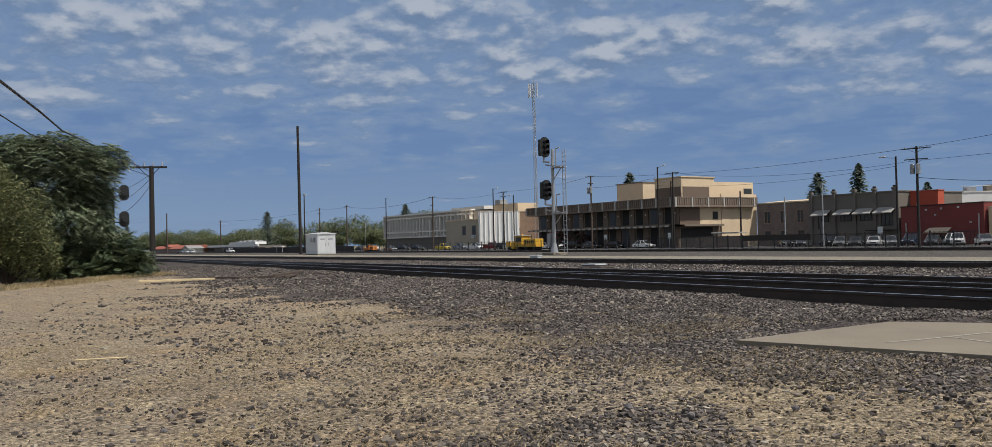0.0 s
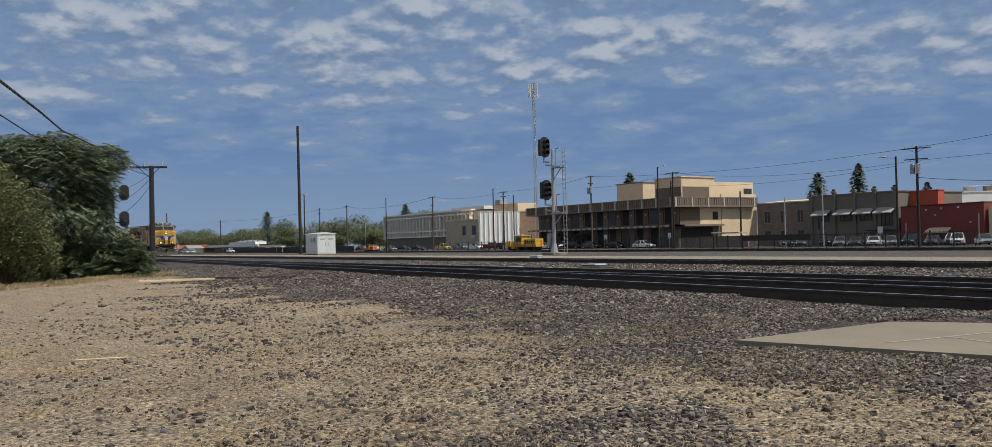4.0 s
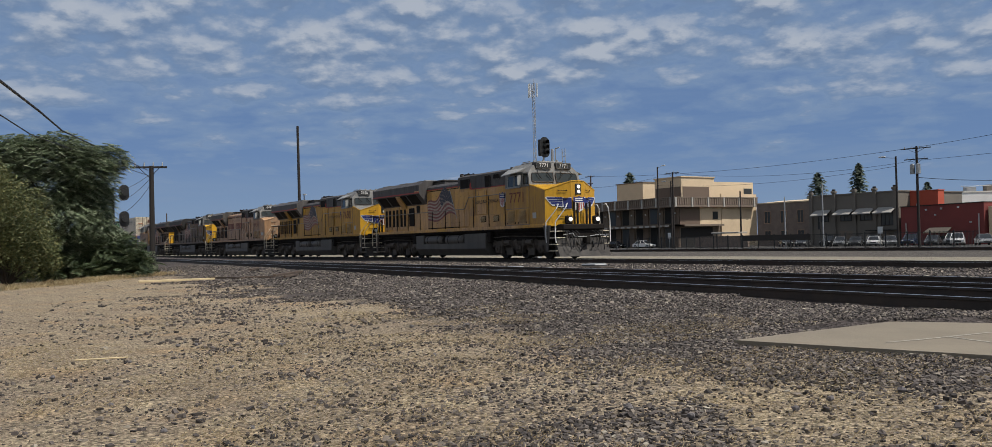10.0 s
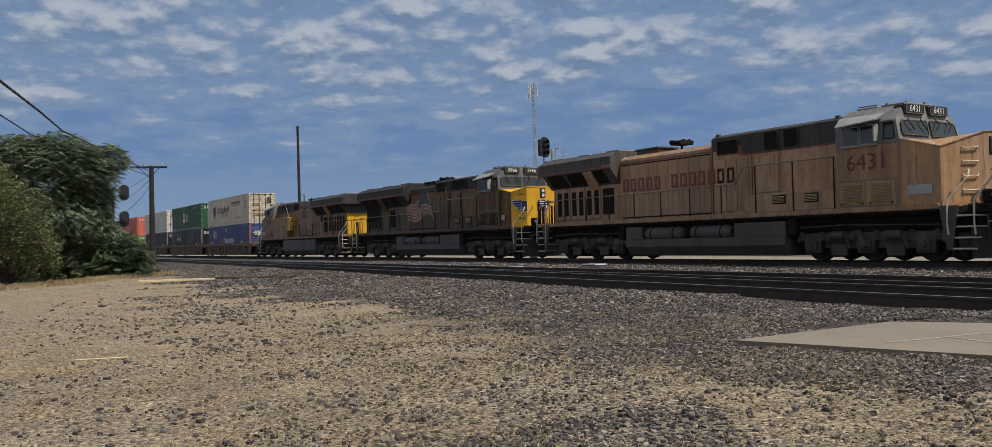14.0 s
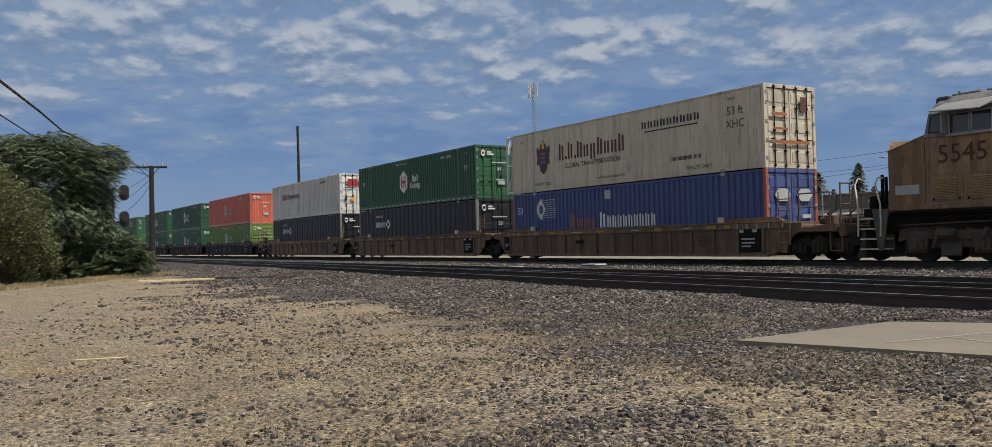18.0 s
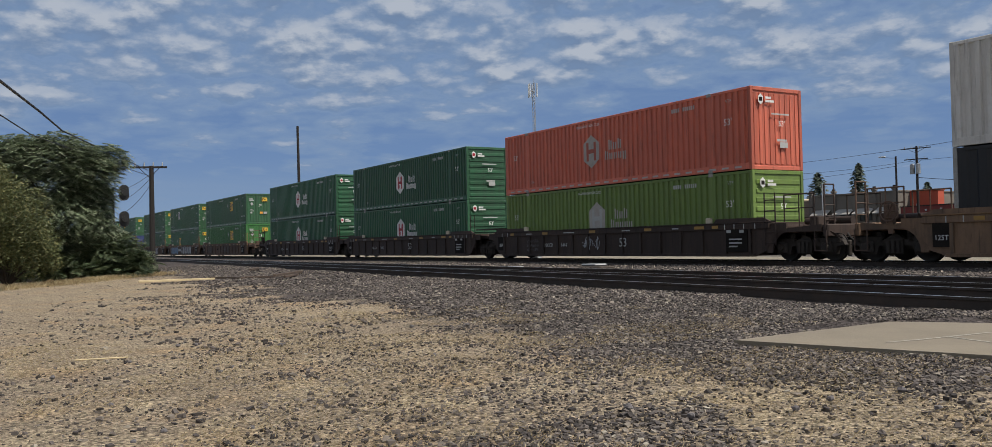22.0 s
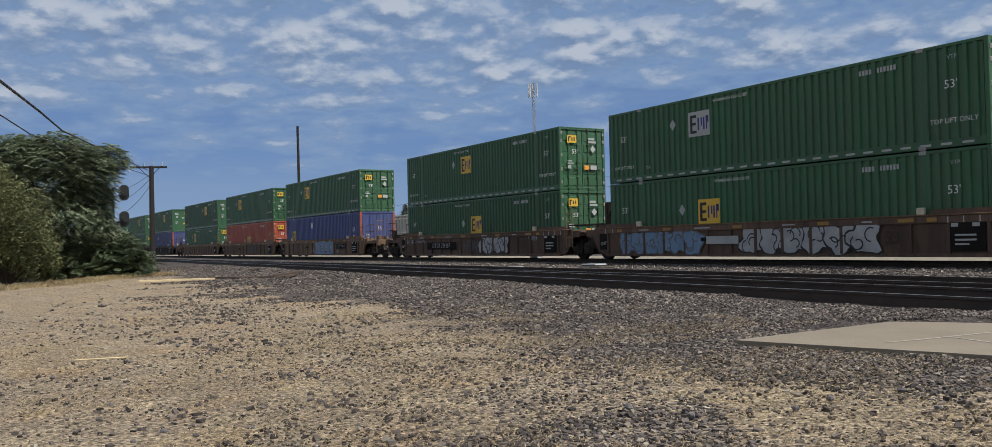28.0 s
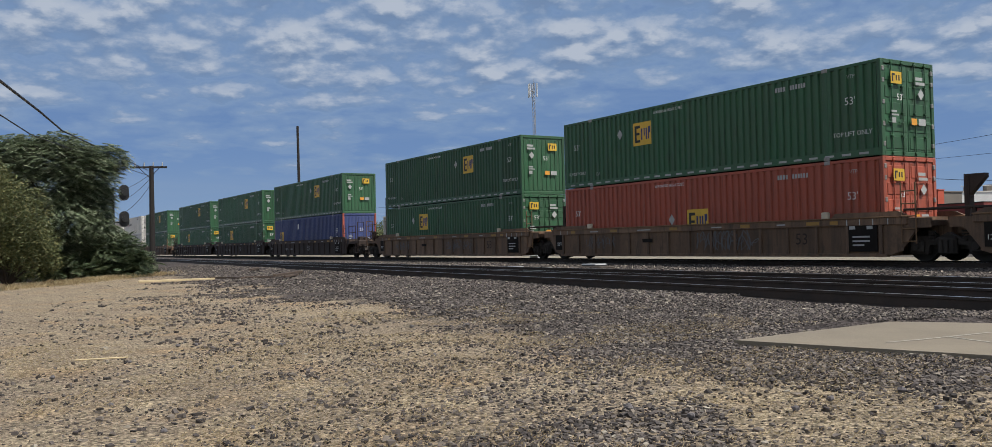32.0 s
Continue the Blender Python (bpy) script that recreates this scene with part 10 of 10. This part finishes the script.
def track_machine(x, y, turn, scale, paint, label):
    root = thing("track_machine", label, "track machine", at=pose(x, y, LOT, 0, 0, turn))
    k = scale
    part("frame", Shape().soft(-5.6 * k, -1.1 * k, 0.7 * k, 5.6 * k, 1.1 * k, 1.1 * k, 0.05), paint, root)
    part("engine_cover", Shape().soft(1.2 * k, -1.1 * k, 1.1 * k, 5.4 * k, 1.1 * k, 2.4 * k, 0.08), paint, root)
    for i in range(5):
        part("vent", Shape().box((1.7 + i * 0.7) * k, -1.13 * k, 1.4 * k, (2.1 + i * 0.7) * k, -1.1 * k, 2.1 * k), M_INK, root)
    c = part("cab", Shape().soft(-1.8 * k, -1.2 * k, 1.1 * k, 0.6 * k, 1.2 * k, 3.1 * k, 0.06), paint, root)
    part("cab_window", Shape().box(-1.6 * k, -1.23 * k, 1.9 * k, 0.4 * k, -1.2 * k, 2.8 * k), M_WINDOW, c)
    part("cab_roof", Shape().soft(-2.0 * k, -1.4 * k, 3.1 * k, 0.9 * k, 1.4 * k, 3.25 * k, 0.05), M_LAMPGREY, c)
    s = Shape().path([(-1.8 * k, 0, 2.4 * k), (-3.6 * k, 0, 1.4 * k), (-5.4 * k, 0, 1.0 * k)], 0.18 * k)
    s.path([(-2.6 * k, 0.5, 1.1 * k), (-2.6 * k, 0.5, 2.8 * k), (-3.4 * k, 0.5, 2.6 * k)], 0.1 * k)
    part("boom", s, paint, root)
    for i in range(7):
        part("handrail_post", Shape().tube(((-5.2 + i * 1.7) * k, -1.15 * k, 1.1 * k), ((-5.2 + i * 1.7) * k, -1.15 * k, 2.0 * k), 0.035 * k, 0.035 * k, 6), paint, root)
    part("handrail", Shape().path([(-5.2 * k, -1.15 * k, 2.0 * k), (5.0 * k, -1.15 * k, 2.0 * k)], 0.035 * k, 6), paint, root)
    part("exhaust", Shape().tube((2.2 * k, 0.3 * k, 2.4 * k), (2.2 * k, 0.3 * k, 3.3 * k), 0.09 * k, 0.09 * k, 8), M_INK, root)
    part("beacon", Shape().soft(-1.0 * k, -0.2 * k, 3.25 * k, -0.6 * k, 0.2 * k, 3.5 * k, 0.04), M_MACHINE, c)
    part("tool_rack", Shape().soft(-5.5 * k, -1.0 * k, 1.1 * k, -4.2 * k, 1.0 * k, 1.9 * k, 0.05), paint, root)
    part("work_head", Shape().soft(-3.4 * k, -1.2 * k, 0.3 * k, -2.4 * k, 1.2 * k, 1.8 * k, 0.1), paint, root)
    for wx in (-4.6, -1.0, 2.0, 4.6):
        part("wheel", Shape().tube((wx * k, -0.95 * k, 0.45 * k), (wx * k, 0.95 * k, 0.45 * k), 0.45 * k, 0.45 * k, 16), M_TYRE, root)


track_machine(-161.4, 104.0, 3, 1.0, M_MACHINE, "yellow track maintenance machine with cab and boom")
track_machine(-246.0, 104.0, 3, 0.6, surface("machine_orange", (0.6, 0.2, 0.03), 0.5), "orange loader parked in the yard")




def fence():
    root = thing("fence", "long dark iron picket fence along the street", "fence")
    post = shared(("fence_post", "f"), lambda: Shape().box(-0.06, -0.06, 0, 0.06, 0.06, 2.1), M_SIGNAL)
    for k in range(62):
        part("fence_post", post, None, root, at=pose(-245.0 + k * 3.0, 100.0, LOT))
    for z in (0.25, 1.85):
        part("fence_rail", Shape().box(-245.0, 99.97, LOT + z, -59.0, 100.03, LOT + z + 0.05), M_SIGNAL, root)
    s = Shape()
    x = -114.0
    while x < -59.0:
        s.box(x - 0.012, 99.988, LOT, x + 0.012, 100.012, LOT + 2.0)
        x += 0.16
    tagged(part("picket", s, M_SIGNAL, root), kind="stuff")
    sc = thing("fence_screen", "dark mesh screen hung on the fence", "screen")
    part("screen", Shape().box(-95.0, 99.86, LOT + 1.2, -82.5, 99.9, LOT + 2.0), M_SCREEN, sc)
    sh = thing("bus_shelter", "pale-roofed shelter by the fence", "shelter")
    part("roof", Shape().soft(-107.6, 106.0, 1.6, -101.6, 108.0, 1.85, 0.05), M_AWN, sh)
    for x in (-107.3, -101.9):
        part("post", Shape().box(x - 0.06, 106.9, LOT, x + 0.06, 107.05, 1.6), M_SIGNAL, sh)
    for x in (-121.0, -78.2, -139.5):
        g = thing("road_sign", "small white sign on a post", "sign", at=pose(x, 109.0, LOT))
        part("post", Shape().tube((0, 0, 0), (0, 0, 2.6), 0.04), M_STEEL, g)
        part("plate", Shape().soft(-0.4, -0.05, 1.8, 0.4, -0.02, 2.8, 0.02), M_HUT, g)


fence()
t = thing("traffic_light", "black traffic light on a mast", "traffic light", at=pose(-93.0, 115.0, LOT))
part("pole", Shape().tube((0, 0, 0), (0, 0, 4.6), 0.08), M_SIGNAL, t)
part("head", Shape().soft(-0.25, -0.4, 2.7, 0.25, -0.1, 3.9, 0.05), M_SIGNAL, t)

# ---- town trees ----
conifer(-215.0, 178.0, LOT, 23.0, 5.5, 1)
conifer(-222.0, 180.0, LOT, 14.5, 3.0, 2, "slim dark conifer behind the office")
conifer(-146.0, 180.0, LOT, 17.5, 4.5, 3)
conifer(-133.0, 178.0, LOT, 18.5, 3.6, 4)
conifer(-116.0, 178.0, LOT, 13.0, 2.6, 5, "slim dark conifer behind the flat roofs")
conifer(-186.0, 180.0, LOT, 15.5, 2.4, 6, "slim dark conifer behind the office")
conifer(-152.0, 184.0, LOT, 12.0, 3.0, 7)
conifer(-340.0, 160.0, LOT, 19.0, 6.0, 8, "spreading cedar behind the fin building")
conifer(-437.0, 130.0, LOT, 20.0, 6.5, 9, "dark conifer above the far trees")
conifer(-640.0, 95.0, LOT, 19.0, 7.0, 10, "dark conifer at the far end of the yard")
broad_tree("street_tree", "sunlit yellow-green tree behind the office roof", -189.0, 182.0, LOT, 17.0, 5.0, 41, M_OLIVE, 1400, 0.9)
broad_tree("street_tree", "rounded green tree behind the olive building", -275.0, 172.0, LOT, 15.0, 6.5, 42, M_FARLEAF, 1400, 0.9)
broad_tree("street_tree", "low green tree behind the brick building", -140.0, 160.0, LOT, 9.6, 5.0, 43, M_FARLEAF, 1000, 0.8)
broad_tree("oleander", "pink-flowering oleander by the machine", -170.5, 119.0, LOT, 4.4, 2.6, 44, M_PINK, 1100, 0.4, 0.06)
broad_tree("oleander", "pink-flowering oleander by the white wall", -163.0, 120.0, LOT, 3.6, 2.2, 45, M_PINK, 800, 0.4, 0.06)
for k in range(7):
    rr = random.Random(60 + k)
    broad_tree("street_tree", "leafy green tree across the yard", -330.0 - k * 17.0, 146.0 + rr.uniform(-8, 6), LOT, rr.uniform(6, 9), rr.uniform(4.5, 6.5), 60 + k, M_FARLEAF, 7000, 0.4)


def far_woods():
    """The belt of trees that closes the view to the left."""
    rng = np.random.default_rng(77)
    C = []
    for k in range(58):
        x = -330.0 - k * 7.5 + rng.uniform(-5, 5)
        y = 165.0 - (k * 0.75) + rng.uniform(-10, 16)
        h = rng.uniform(10, 15) + 2.5 * math.sin(k * 0.9)
        r = rng.uniform(6.5, 10.0)
        d = rng.normal(0, 1, (2200, 3))
        d /= np.linalg.norm(d, axis=1)[:, None]
        c = np.array([x, y, LOT + h * 0.55]) + d * rng.uniform(0.45, 1.0, (2200, 1)) * np.array([r, r, h * 0.46])
        C.append(c)
    C = np.concatenate(C)
    n = len(C)
    fwd, side, _ = turned(rng, n, (0.9, 0.9))
    ln = rng.uniform(0.45, 1.05, n)[:, None]
    V = np.concatenate([C - fwd * ln * 0.5, C + side * ln * 0.35, C + fwd * ln * 0.5, C - side * ln * 0.35])
    i = np.arange(n)
    tagged(part("far_trees", fast_mesh("far_trees", V, np.stack([i, i + n, i + 2 * n, i + 3 * n], 1), M_FARLEAF), None), "belt of far green trees", "trees", "", "stuff")


far_woods()


# ---- the train's run ----
def train_x(t):
    """Where the first container's middle is at t seconds."""
    return -320.42 + 16.69 * t - 0.028125 * t * t


def motions():
    times = [0.0, 4.0, 8.0, 12.0, 16.0, 20.0, 24.0, 28.0, 32.0]
    for ob, off, turn, z in RUNNING:
        walk(ob, [(t, pose(train_x(t) + off, TRACK_Y, RAIL + z, 0, 0, turn)) for t in times])
    walk(CLOUDS, [(0.0, pose(0, 0, 0)), (16.0, pose(0, 0, 0, 0, 0, 0.95)), (32.0, pose(0, 0, 0, 0, 0, 1.9))])


motions()
